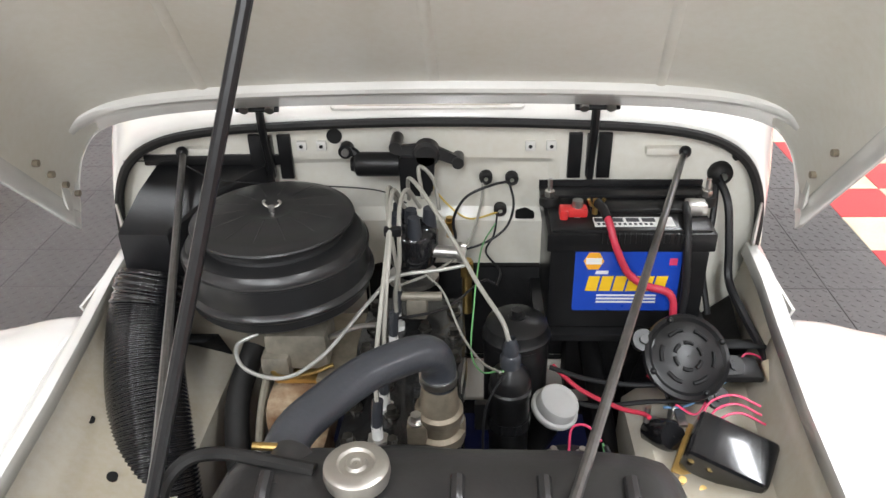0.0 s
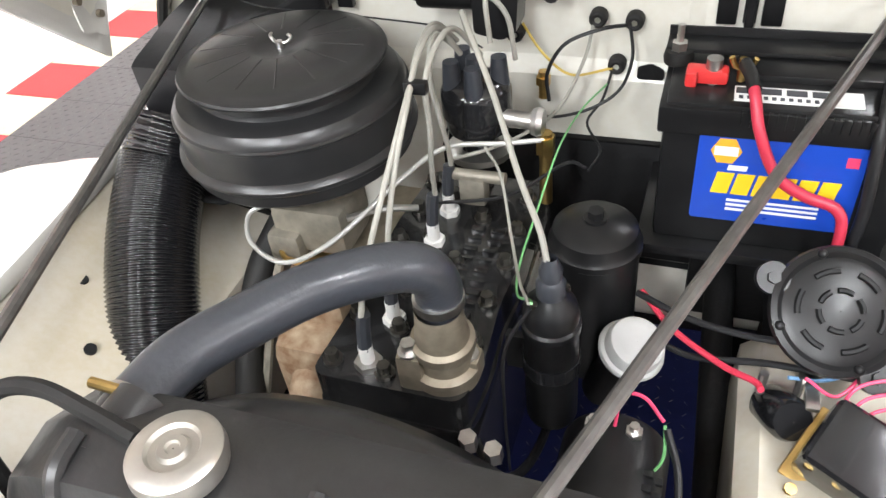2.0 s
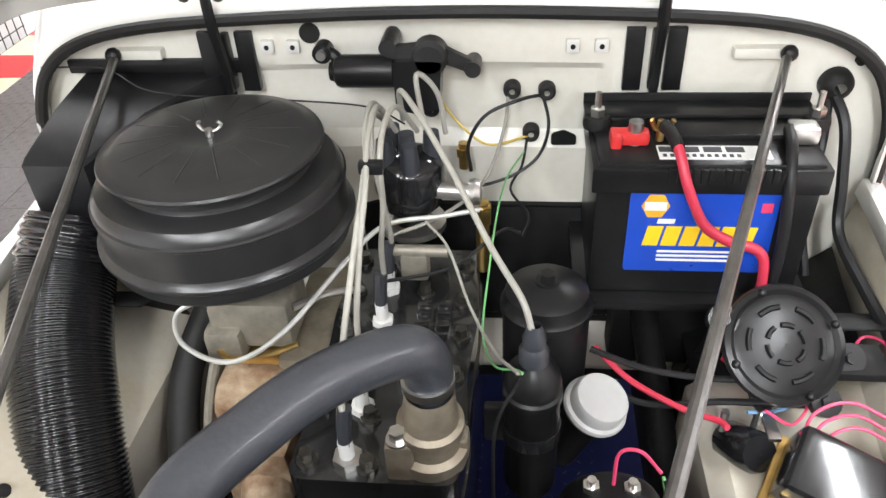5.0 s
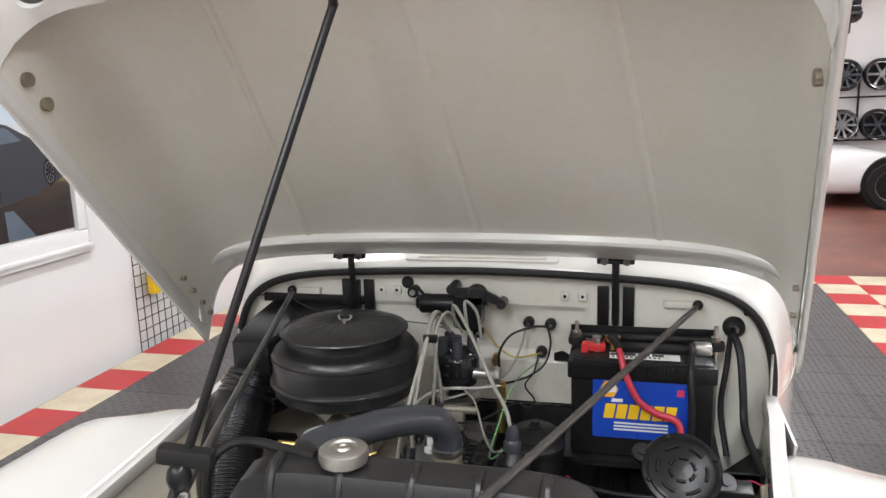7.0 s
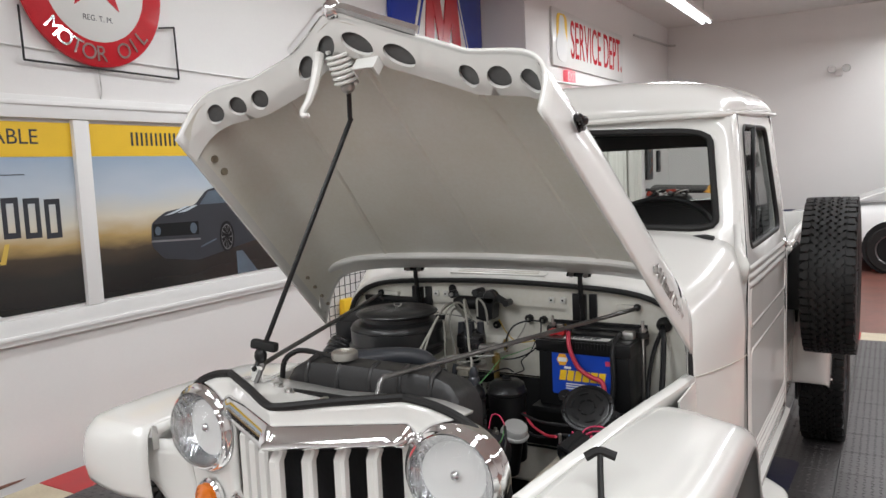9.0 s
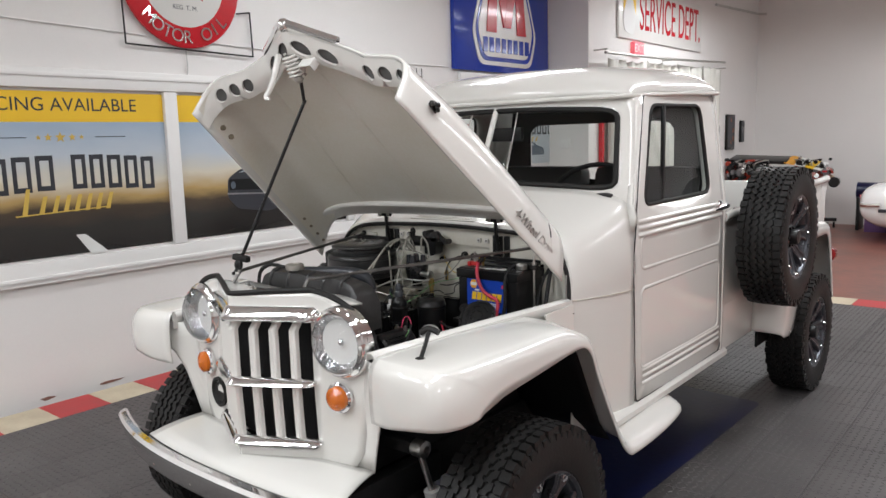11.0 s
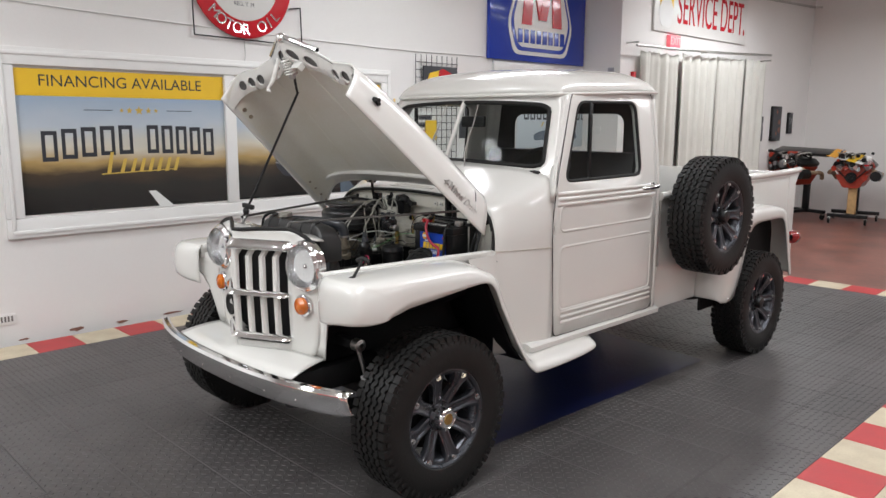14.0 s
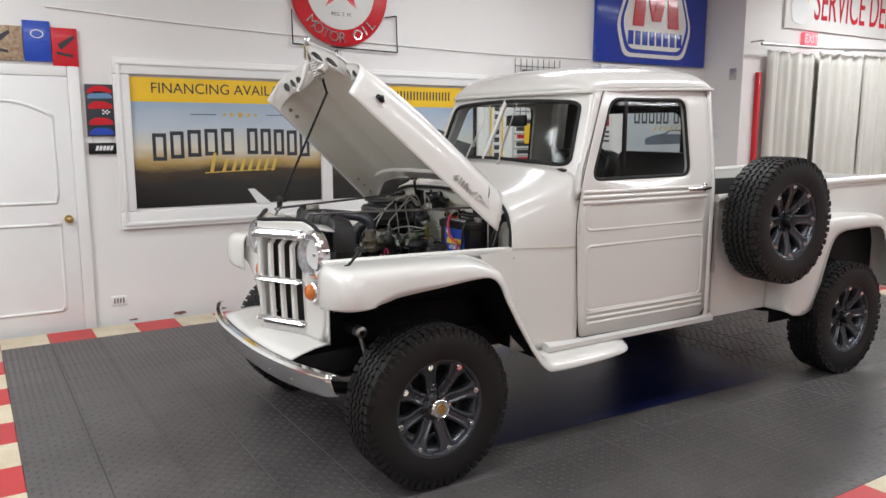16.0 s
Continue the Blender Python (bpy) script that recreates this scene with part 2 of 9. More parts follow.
# ---- building blocks ----
def part(name, bm, material, parent=None, label="", angle=35, solid=0.0, off=-1.0, m=None, out=None):
    if m is not None:
        bm.transform(m)
    bmesh.ops.recalc_face_normals(bm, faces=bm.faces) if not solid else None
    if out is not None:
        bm.normal_update()
        o = Vector(out)
        if sum(f.normal.dot(o) * f.calc_area() for f in bm.faces) < 0:
            bmesh.ops.reverse_faces(bm, faces=bm.faces)
    me = bpy.data.meshes.new(name)
    bm.to_mesh(me)
    bm.free()
    me.shade_smooth()
    me.set_sharp_from_angle(angle=radians(angle))
    me.materials.append(material)
    ob = new(name, me)
    if parent is not None:
        ob.parent = parent
    if solid:
        mod = ob.modifiers.new("solid", "SOLIDIFY")
        mod.thickness, mod.offset = solid, off
    if label:
        tagged(ob, label)
    return ob


def again(ob, parent, m=None):
    o = ob.copy()
    scene.collection.objects.link(o)
    o.parent = parent
    if m is not None:
        o.matrix_basis = m
    return o


def thing(name, label, category, at=(0, 0, 0), group="", kind="", rz=0):
    ob = new(name)
    ob.empty_display_size = 0.1
    ob.matrix_basis = pose(*at, 0, 0, rz)
    return tagged(ob, label, category, group, kind)


def B():
    return bmesh.new()


def box(bm, c, s, bevel=0.0, m=None, seg=2):
    mm = Matrix.Translation(c) @ Matrix.Diagonal((*s, 1))
    if m is not None:
        mm = m @ mm
    r = bmesh.ops.create_cube(bm, size=1, matrix=mm)
    if bevel:
        es = list({e for v in r["verts"] for e in v.link_edges})
        bmesh.ops.bevel(bm, geom=es, offset=bevel, segments=seg, profile=0.6, affect="EDGES")
    return bm


def cyl(bm, p0, p1, r0, r1=None, n=16, cap=True):
    p0, p1 = Vector(p0), Vector(p1)
    d = p1 - p0
    q = d.to_track_quat("Z", "Y").to_matrix().to_4x4()
    bmesh.ops.create_cone(bm, cap_ends=cap, segments=n, radius1=r0, radius2=r0 if r1 is None else r1, depth=d.length, matrix=Matrix.Translation((p0 + p1) / 2) @ q)
    return bm


def ball(bm, c, r, s=(1, 1, 1), n=12):
    bmesh.ops.create_uvsphere(bm, u_segments=n, v_segments=max(6, n // 2), radius=r, matrix=Matrix.Translation(c) @ Matrix.Diagonal((*s, 1)))
    return bm


def loft(bm, rows, ring=False, caps=False):
    vs = [[bm.verts.new(p) for p in r] for r in rows]
    for a, b in zip(vs, vs[1:]):
        k = len(a)
        for i in range(k if ring else k - 1):
            j = (i + 1) % k
            bm.faces.new((a[i], a[j], b[j], b[i]))
    if caps:
        bm.faces.new(vs[0][::-1])
        bm.faces.new(vs[-1])
    return bm


def lathe(bm, prof, n=32, m=None):
    m = m or Matrix()
    rows = []
    for r, z in prof:
        rows.append([m @ Vector((max(r, 1e-4) * math.cos(2 * math.pi * k / n), max(r, 1e-4) * math.sin(2 * math.pi * k / n), z)) for k in range(n)])
    loft(bm, rows, ring=True)
    return bm


def smooth(pts, per=6):
    """Points of a soft curve through pts."""
    p = [Vector(q) for q in pts]
    p = [p[0] * 2 - p[1]] + p + [p[-1] * 2 - p[-2]]
    out = []
    for i in range(1, len(p) - 2):
        for k in range(per):
            t = k / per
            out.append(0.5 * ((2 * p[i]) + (p[i + 1] - p[i - 1]) * t + (2 * p[i - 1] - 5 * p[i] + 4 * p[i + 1] - p[i + 2]) * t * t + (3 * p[i] - p[i - 1] - 3 * p[i + 1] + p[i + 2]) * t ** 3))
    out.append(p[-2])
    return out


def tube(bm, pts, r, n=8, per=6, soft=True, radii=None):
    p = smooth(pts, per) if soft and len(pts) > 2 else [Vector(q) for q in pts]
    rows, up = [], None
    for i, q in enumerate(p):
        d = (p[min(i + 1, len(p) - 1)] - p[max(i - 1, 0)]).normalized()
        if up is None:
            up = d.orthogonal().normalized()
        up = (up - d * up.dot(d)).normalized()
        sd = d.cross(up)
        rad = radii(i / (len(p) - 1)) if radii else r
        rows.append([q + (up * math.cos(2 * math.pi * k / n) + sd * math.sin(2 * math.pi * k / n)) * rad for k in range(n)])
    loft(bm, rows, ring=True, caps=True)
    return bm


def prism(bm, poly, z0, z1, m=None):
    m = m or Matrix()
    a = [bm.verts.new(m @ Vector((x, y, z0))) for x, y in poly]
    b = [bm.verts.new(m @ Vector((x, y, z1))) for x, y in poly]
    k = len(a)
    bm.faces.new(a[::-1])
    bm.faces.new(b)
    for i in range(k):
        bm.faces.new((a[i], a[(i + 1) % k], b[(i + 1) % k], b[i]))
    return bm


def resample(poly, n):
    """n points at even steps along a closed outline."""
    p = [Vector(q) for q in poly]
    ls = [(p[(i + 1) % len(p)] - p[i]).length for i in range(len(p))]
    tot, out = sum(ls), []
    for k in range(n):
        d = tot * k / n
        i = 0
        while d > ls[i] and i < len(p) - 1:
            d -= ls[i]
            i += 1
        out.append(p[i].lerp(p[(i + 1) % len(p)], min(1, d / ls[i])))
    return out


def rounded(x0, y0, x1, y1, r, n=5):
    out = []
    for cx, cy, a in ((x1 - r, y0 + r, -90), (x1 - r, y1 - r, 0), (x0 + r, y1 - r, 90), (x0 + r, y0 + r, 180)):
        for k in range(n + 1):
            t = radians(a + 90 * k / n)
            out.append((cx + r * math.cos(t), cy + r * math.sin(t)))
    return out


def soften(poly, r, n=4):
    """Rounds the corners of an outline."""
    p = [Vector(q) for q in poly]
    out = []
    for i, q in enumerate(p):
        a, b = p[i - 1] - q, p[(i + 1) % len(p)] - q
        k = min(r, a.length * 0.45, b.length * 0.45)
        s, e = q + a.normalized() * k, q + b.normalized() * k
        for j in range(n + 1):
            t = j / n
            out.append(tuple(s * (1 - t) ** 2 + q * 2 * t * (1 - t) + e * t * t))
    return out


def plate(bm, outer, inner, f, n=72, mid=2):
    """A sheet f(x, y) between two outlines, matched by angle round the inner one's middle."""
    c = sum((Vector(q) for q in inner), Vector((0, 0))) / len(inner)

    def by_angle(poly):
        q = [Vector(v) for v in resample(poly, 900)]
        res = []
        for k in range(n):
            a = 2 * math.pi * k / n
            d = Vector((math.cos(a), math.sin(a)))
            res.append(max(q, key=lambda v: (v - c).normalized().dot(d)))
        return res
    o, i = by_angle(outer), by_angle(inner)
    rows = []
    for j in range(mid + 1):
        t = j / mid
        rows.append([f(*(a.lerp(b, t))) for a, b in zip(o, i)])
    loft(bm, rows, ring=True)
    return bm


def sheet(bm, outline, f, rings=3):
    """A filled outline, bent by f."""
    c = sum((Vector(q) for q in outline), Vector((0, 0))) / len(outline)
    rows = [[f(*(Vector(q).lerp(c, j / rings))) for q in outline] for j in range(rings)]
    vs = [[bm.verts.new(p) for p in r] for r in rows]
    k = len(outline)
    for a, b in zip(vs, vs[1:]):
        for i in range(k):
            bm.faces.new((a[i], a[(i + 1) % k], b[(i + 1) % k], b[i]))
    m = bm.verts.new(f(*c))
    for i in range(k):
        bm.faces.new((vs[-1][i], vs[-1][(i + 1) % k], m))
    return bm


def writing(name, text, size, material, parent, m, width=None, depth=0.002, label=""):
    cu = bpy.data.curves.new(name, "FONT")
    cu.body, cu.size, cu.extrude, cu.align_x, cu.align_y = text, size, depth, "CENTER", "CENTER"
    tmp = new(name, cu)
    bpy.context.view_layer.update()
    me = bpy.data.meshes.new_from_object(tmp)
    bpy.data.objects.remove(tmp)
    me.materials.clear()
    me.materials.append(material)
    xs = [v.co.x for v in me.vertices]
    if width:
        me.transform(Matrix.Diagonal((width / (max(xs) - min(xs)), 1, 1, 1)))
    me.transform(m)
    ob = new(name, me)
    ob.parent = parent
    return tagged(ob, label) if label else ob


def bars(bm, x0, x1, y0, y1, k, m, slant=0.0, z=0.0015, fill=0.78, seed=3):
    """Plain bars in place of lettering."""
    rnd = random.Random(seed)
    w = (x1 - x0) / k
    for i in range(k):
        a, b = x0 + w * (i + (1 - fill) / 2), x0 + w * (i + (1 + fill) / 2)
        s = slant * (y1 - y0)
        prism(bm, [(a, y0), (b, y0), (b + s, y1), (a + s, y1)], 0, z, m)
    return bm


def on_left(y, z, x):
    """A pose on a wall that faces +x: local x runs along +y, local y up."""
    return Matrix(((0, 0, 1, x), (1, 0, 0, y), (0, 1, 0, z), (0, 0, 0, 1)))


def on_back(x, z, y):
    """A pose on a wall that faces -y."""
    return Matrix(((1, 0, 0, x), (0, 0, -1, y), (0, 1, 0, z), (0, 0, 0, 1)))


# ---- the room ----
before_room = set(bpy.data.objects)
WX, WX2, JOG, BACKY = -2.91, -2.36, 6.12, 12.2


def slab(name, lo, hi, material, label, bevel=0.0):
    c = [(a + b) / 2 for a, b in zip(lo, hi)]
    return tagged(part(name, box(B(), c, [b - a for a, b in zip(lo, hi)], bevel), material), label, name.split("_")[0], kind="structure")


slab("ground", (-3.3, -7.2, -0.25), (9.3, 13.6, -0.01), CONCRETE, "grey concrete slab under the showroom floor")
slab("wall_left", (WX - 0.15, -7.2, -0.2), (WX, JOG, CEIL), WALL, "white painted showroom wall with small scuffs")
slab("wall_recess", (WX - 0.15, JOG, -0.2), (WX2, JOG + 0.12, CEIL), WALL, "white wall return beside the curtain")
slab("wall_curtain", (WX2 - 0.12, JOG + 0.12, -0.2), (WX2, BACKY, CEIL), WALL, "white wall behind the long curtain")
slab("wall_back", (WX2 - 0.12, BACKY, -0.2), (9.3, BACKY + 0.15, CEIL), WALL, "white painted block wall at the far end")
slab("wall_right", (9.15, -7.2, -0.2), (9.3, BACKY, CEIL), WALL, "plain white wall on the far side")
slab("wall_front", (WX, -7.2, -0.2), (9.15, -7.05, CEIL), WALL, "plain white wall near the entrance")
slab("ceiling", (-3.3, -7.2, CEIL), (9.3, BACKY + 0.15, CEIL + 0.12), CEILING, "pale painted flat ceiling")
tagged(part("floor_painted", box(B(), (3.35, 9.02, 0.0), (11.9, 6.36, 0.02)), REDFLOOR), "worn red-brown painted workshop floor", "floor", kind="structure")
tagged(part("floor_side", box(B(), (5.95, -0.69, 0.0), (6.38, 13.02, 0.02)), REDFLOOR), "worn red-brown painted floor beside the tiles", "floor", kind="structure")

# door in the left wall
door = tagged(new("door_1"), "white two-panel interior door with arched panel and brass knob", "door", kind="structure")
DY0, DY1, DZ1 = -1.66, -0.785, 1.93
part("door_leaf", box(B(), (WX + 0.004, (DY0 + DY1) / 2, DZ1 / 2 + 0.01), (0.05, DY1 - DY0, DZ1 - 0.02), 0.004), DOORWHITE, door)
for a, b, c, d, rise in ((0.11, 0.765, 1.00, 1.66, 0.10), (0.11, 0.765, 0.18, 0.86, 0.0)):
    bm = B()
    o, i = ([(DY0 + a + g, c + g), (DY0 + b - g, c + g)] + [(DY0 + b - g - (b - a - 2 * g) * k / 16, d - g + rise * math.sin(math.pi * k / 16)) for k in range(17)] for g in (0.0, 0.022))
    plate(bm, o, i, lambda y, z: (WX + 0.030, y, z), n=96, mid=1)
    part("door_panel", bm, DOORWHITE, door, solid=0.007, off=0)
for lo, hi in (((DY1, 0.0), (DY1 + 0.085, DZ1 + 0.075)), ((DY0 - 0.085, 0.0), (DY0, DZ1 + 0.075)), ((DY0, DZ1), (DY1, DZ1 + 0.075))):
    part("door_frame", box(B(), (WX + 0.018, (lo[0] + hi[0]) / 2, (lo[1] + hi[1]) / 2), (0.036, hi[0] - lo[0] - 0.002, hi[1] - lo[1] - 0.002), 0.008), TRIM, door)
bm = cyl(B(), (WX + 0.03, -0.845, 0.885), (WX + 0.05, -0.845, 0.885), 0.03, n=20)
cyl(bm, (WX + 0.05, -0.845, 0.885), (WX + 0.075, -0.845, 0.885), 0.012)
ball(bm, (WX + 0.09, -0.845, 0.885), 0.028, (0.75, 1, 1))
part("door_knob", bm, BRASS, door, "round polished brass door knob")

# framed banner window in the left wall
win = tagged(new("window_1"), "wide white-framed wall panel with printed road banners", "window", kind="structure")
FY0, FY1, FZ0, FZ1 = -0.47, 3.10, 0.775, 2.09
for y0, y1, z0, z1 in ((FY0, FY1, FZ0, 0.915), (FY0, FY1, 1.965, FZ1), (FY0, -0.345, 0.915, 1.965), (1.258, 1.362, 0.915, 1.965), (2.975, FY1, 0.915, 1.965)):
    part("window_frame", box(B(), (WX + 0.02, (y0 + y1) / 2, (z0 + z1) / 2), (0.04, y1 - y0 - 0.002, z1 - z0 - 0.002), 0.01), TRIM, win)
for y0, y1, z0, z1 in ((FY0 + 0.03, FY1 - 0.03, FZ0 + 0.03, FZ0 + 0.055), (FY0 + 0.03, FY1 - 0.03, 2.035, 2.06), (FY0 + 0.03, FY0 + 0.055, FZ0 + 0.057, 2.033), (FY1 - 0.055, FY1 - 0.03, FZ0 + 0.057, 2.033)):
    part("moulding", box(B(), (WX + 0.044, (y0 + y1) / 2, (z0 + z1) / 2), (0.016, y1 - y0, z1 - z0), 0.006), TRIM, win)


def banner(y0, y1, text, car):
    ob = thing("wall_banner", "printed banner with yellow strip over a road under blue sky" if not car else "printed banner with yellow strip and a dark coupe on a road", "banner", (WX, (y0 + y1) / 2, 1.44))
    w = (y1 - y0) / 2
    part("print", prism(B(), rounded(-w, -0.52, w, 0.33, 0.002), 0.006, 0.009), POSTER, ob).matrix_basis = on_left(0, 0, 0)
    part("yellow_strip", prism(B(), rounded(-w, 0.331, w, 0.522, 0.002), 0.006, 0.010), YELLOW, ob, "plain yellow header strip").matrix_basis = on_left(0, 0, 0)
    m = on_left(0, 0, 0.0102)
    if text:
        writing("lettering", text, 0.115, INK, ob, m @ Matrix.Translation((-0.02, 0.425, 0)), width=1.24, depth=0.0006)
    else:
        for k in range(14):
            part("letter_block", bars(B(), -0.52 + 0.072 * k, -0.52 + 0.072 * (k + 1), 0.385, 0.465, 2, on_left(0, 0, 0.0102), fill=0.42), INK, ob)
    m = on_left(0, 0, 0.0095)
    if not car:
        for x0, x1, n in ((-0.665, 0.03, 5), (0.115, 0.71, 5)):
            for k in range(n):
                w1 = (x1 - x0) / n
                a = x0 + w1 * (k + 0.1)
                lift = -0.035 * (a - 0.04) ** 2 / 0.4
                outer = [(a, -0.095 + lift), (a + w1 * 0.78, -0.095 + lift), (a + w1 * 0.78, 0.12 + lift), (a, 0.12 + lift)]
                inner = [(a + 0.026, -0.065 + lift), (a + w1 * 0.78 - 0.026, -0.065 + lift), (a + w1 * 0.78 - 0.026, 0.09 + lift), (a + 0.026, 0.09 + lift)]
                bm = B()
                loft(bm, [[m @ Vector((*q, z)) for q in o] for o, z in ((inner, 0.0), (inner, 0.001), (outer, 0.001), (outer, 0.0))], ring=True)
                part("letter_block", bm, INK, ob)
        for k, x in enumerate((-0.20, -0.10, -0.02, 0.05, 0.12, 0.19, 0.26, 0.33)):
            part("script_bar", prism(B(), [(x, -0.235), (x + 0.03, -0.235), (x + 0.06, -0.13 + 0.05 * (k == 0)), (x + 0.035, -0.13 + 0.05 * (k == 0))], 0, 0.0015, m), GOLD, ob)
        part("script_line", prism(B(), [(-0.24, -0.245), (0.36, -0.225), (0.36, -0.218), (-0.24, -0.237)], 0, 0.001, m), GOLD, ob)
        for a in (-0.34, 0.30):
            part("rule", prism(B(), [(a, 0.226), (a + 0.21, 0.226), (a + 0.21, 0.231), (a, 0.231)], 0, 0.001, m), INK, ob)
        for x, r in ((-0.06, 0.018), (0.0, 0.026), (0.075, 0.036), (0.15, 0.026), (0.21, 0.018)):
            part("star", prism(B(), [(x + (r if k % 2 == 0 else r * 0.42) * math.sin(k * math.pi / 5), 0.228 + (r if k % 2 == 0 else r * 0.42) * math.cos(k * math.pi / 5)) for k in range(10)], 0, 0.001, m), GOLD, ob)
        part("road_line", prism(B(), [(0.115, -0.385), (0.175, -0.385), (0.325, -0.515), (0.205, -0.515)], 0, 0.001, m), PAPER, ob)
    else:
        m = m @ Matrix.Translation((0, -0.035, 0))
        body = [(-0.42, -0.20), (-0.41, -0.06), (-0.30, 0.005), (-0.05, 0.035), (0.06, 0.13), (0.22, 0.155), (0.38, 0.145), (0.60, 0.04), (0.76, 0.0), (0.78, -0.16), (0.55, -0.24), (-0.05, -0.33), (-0.33, -0.29)]
        pc = part("printed_car", prism(B(), soften(body, 0.03), 0, 0.0012, m), INK, ob, "dark printed coupe")
        for nm, poly, mt in (
            ("printed_glass", [(-0.01, 0.035), (0.075, 0.12), (0.24, 0.135), (0.22, 0.035)], SLATE),
            ("printed_glass", [(0.26, 0.035), (0.27, 0.13), (0.38, 0.125), (0.48, 0.055)], SLATE),
            ("printed_stripe", [(-0.31, -0.02), (-0.24, -0.012), (-0.09, 0.032), (-0.13, 0.032)], PALEPRINT),
            ("printed_stripe", [(-0.20, -0.008), (-0.13, -0.004), (-0.02, 0.033), (-0.06, 0.034)], PALEPRINT),
            ("printed_bumper", [(-0.42, -0.165), (-0.02, -0.185), (-0.02, -0.197), (-0.42, -0.178)], GREYWHEEL),
            ("printed_grille", [(-0.40, -0.065), (-0.03, -0.072), (-0.03, -0.16), (-0.40, -0.145)], DARK),
            ("printed_sill", [(-0.02, -0.24), (0.12, -0.20), (0.12, -0.21), (-0.02, -0.25)], SLATE),
        ):
            part(nm, prism(B(), soften(poly, 0.008), 0.0013, 0.002, m), mt, pc)
        for x, y, r1 in ((-0.365, -0.11, 0.028), (-0.075, -0.115, 0.036)):
            part("printed_lamp", prism(B(), [(x + r1 * 0.8 * math.cos(k * math.pi / 8), y + r1 * math.sin(k * math.pi / 8)) for k in range(16)], 0.0021, 0.0028, m), SLATE, pc)
        for x, y, r1 in ((0.22, -0.20, 0.11), (0.66, -0.13, 0.075)):
            part("printed_tyre", prism(B(), [(x + 0.62 * r1 * math.cos(k * math.pi / 12), y + r1 * math.sin(k * math.pi / 12)) for k in range(24)], 0.0013, 0.0018, m), DARK, pc)
            bm = B()
            loft(bm, [[m @ Vector((x + q * 0.6 * math.cos(k * math.pi / 12), y + q * math.sin(k * math.pi / 12), 0.0022)) for k in range(24)] for q in (r1 * 0.80, r1 * 0.74)], ring=True)
            for k in range(10):
                a = k * math.pi / 5
                prism(bm, [(x + 0.6 * r1 * 0.12 * math.cos(a - 0.4), y + r1 * 0.12 * math.sin(a - 0.4)), (x + 0.6 * r1 * 0.74 * math.cos(a - 0.05), y + r1 * 0.74 * math.sin(a - 0.05)), (x + 0.6 * r1 * 0.74 * math.cos(a + 0.05), y + r1 * 0.74 * math.sin(a + 0.05))], 0.0019, 0.0022, m)
            part("printed_rim", bm, GREYWHEEL, pc)
        part("road_glow", prism(B(), [(0.30, -0.31), (0.36, -0.31), (0.50, -0.47), (0.30, -0.47)], 0, 0.001, m), SLATE, ob)
    return ob


banner(-0.345, 1.258, "FINANCING AVAILABLE", False)
banner(1.362, 2.975, "", True)

# three small metal panels over the door
for k, (y0, y1, z0, z1, mt, what) in enumerate(((-1.35, -1.06, 2.03, 2.27, TAN, "brown picture panel with a pale bumper"), (-1.055, -0.875, 2.03, 2.315, LABELBLUE, "blue enamel picture panel"), (-0.87, -0.695, 2.0, 2.275, SIGNRED, "red picture panel with dark grille shapes"))):
    ob = thing("wall_picture", what + " above the door", "picture", (WX, (y0 + y1) / 2, (z0 + z1) / 2), group="panels over the door")
    part("panel", box(B(), (0.014, 0, 0), (0.025, y1 - y0, z1 - z0), 0.004), mt, ob)
    bm = B()
    if k == 1:
        loft(bm, [[on_left(0, 0.05, 0.028) @ Vector((q * 0.045 * math.cos(a * math.pi / 10), q * 0.03 * math.sin(a * math.pi / 10), 0)) for a in range(20)] for q in (1, 0.8)], ring=True)
    else:
        prism(bm, [(-0.05, 0.02), (0.06, 0.09), (0.07, 0.07), (-0.03, -0.02)], 0.027, 0.028, on_left(0, 0, 0))
        prism(bm, [(-0.06, -0.03), (0.05, -0.05), (0.05, -0.07), (-0.06, -0.05)], 0.027, 0.028, on_left(0, 0, 0))
    part("printed_shape", bm, INK if k != 1 else PAPER, ob)

# hanging car sign between door and banner
ob = thing("hanging_sign", "tall tin sign with stacked coloured coupes and small plate", "sign", (WX, -0.565, 1.69))
part("panel", box(B(), (0.012, 0, 0), (0.02, 0.205, 0.385), 0.004), INK, ob)
for z, mt in ((0.15, SIGNRED), (0.11, WIREBLUE), (0.035, SIGNRED), (-0.085, SIGNRED), (-0.16, LABELBLUE)):
    bm = B()
    prism(bm, soften([(-0.09, z - 0.025), (0.09, z - 0.02), (0.08, z + 0.008), (0.035, z + 0.03), (-0.04, z + 0.03), (-0.085, z + 0.005)], 0.01), 0.0225, 0.025, on_left(0, 0, 0))
    part("printed_car", bm, mt, ob)
bm = B()
for i in range(4):
    for j in range(3):
        if (i + j) % 2 == 0:
            prism(bm, [(0.01 + 0.014 * i, -0.03 + 0.012 * j), (0.024 + 0.014 * i, -0.03 + 0.012 * j), (0.024 + 0.014 * i, -0.018 + 0.012 * j), (0.01 + 0.014 * i, -0.018 + 0.012 * j)], 0.0255, 0.0262, on_left(0, 0, 0))
part("chequers", bm, PAPER, ob)
part("lower_plate", box(B(), (0.012, 0.01, -0.285), (0.018, 0.225, 0.085), 0.006), BLACK, ob, "small black plate with pale script bar")
bm = bars(B(), -0.06, 0.07, -0.30, -0.265, 5, on_left(0, 0, 0.0215), slant=0.3)
part("script_bar", bm, PAPER, ob)
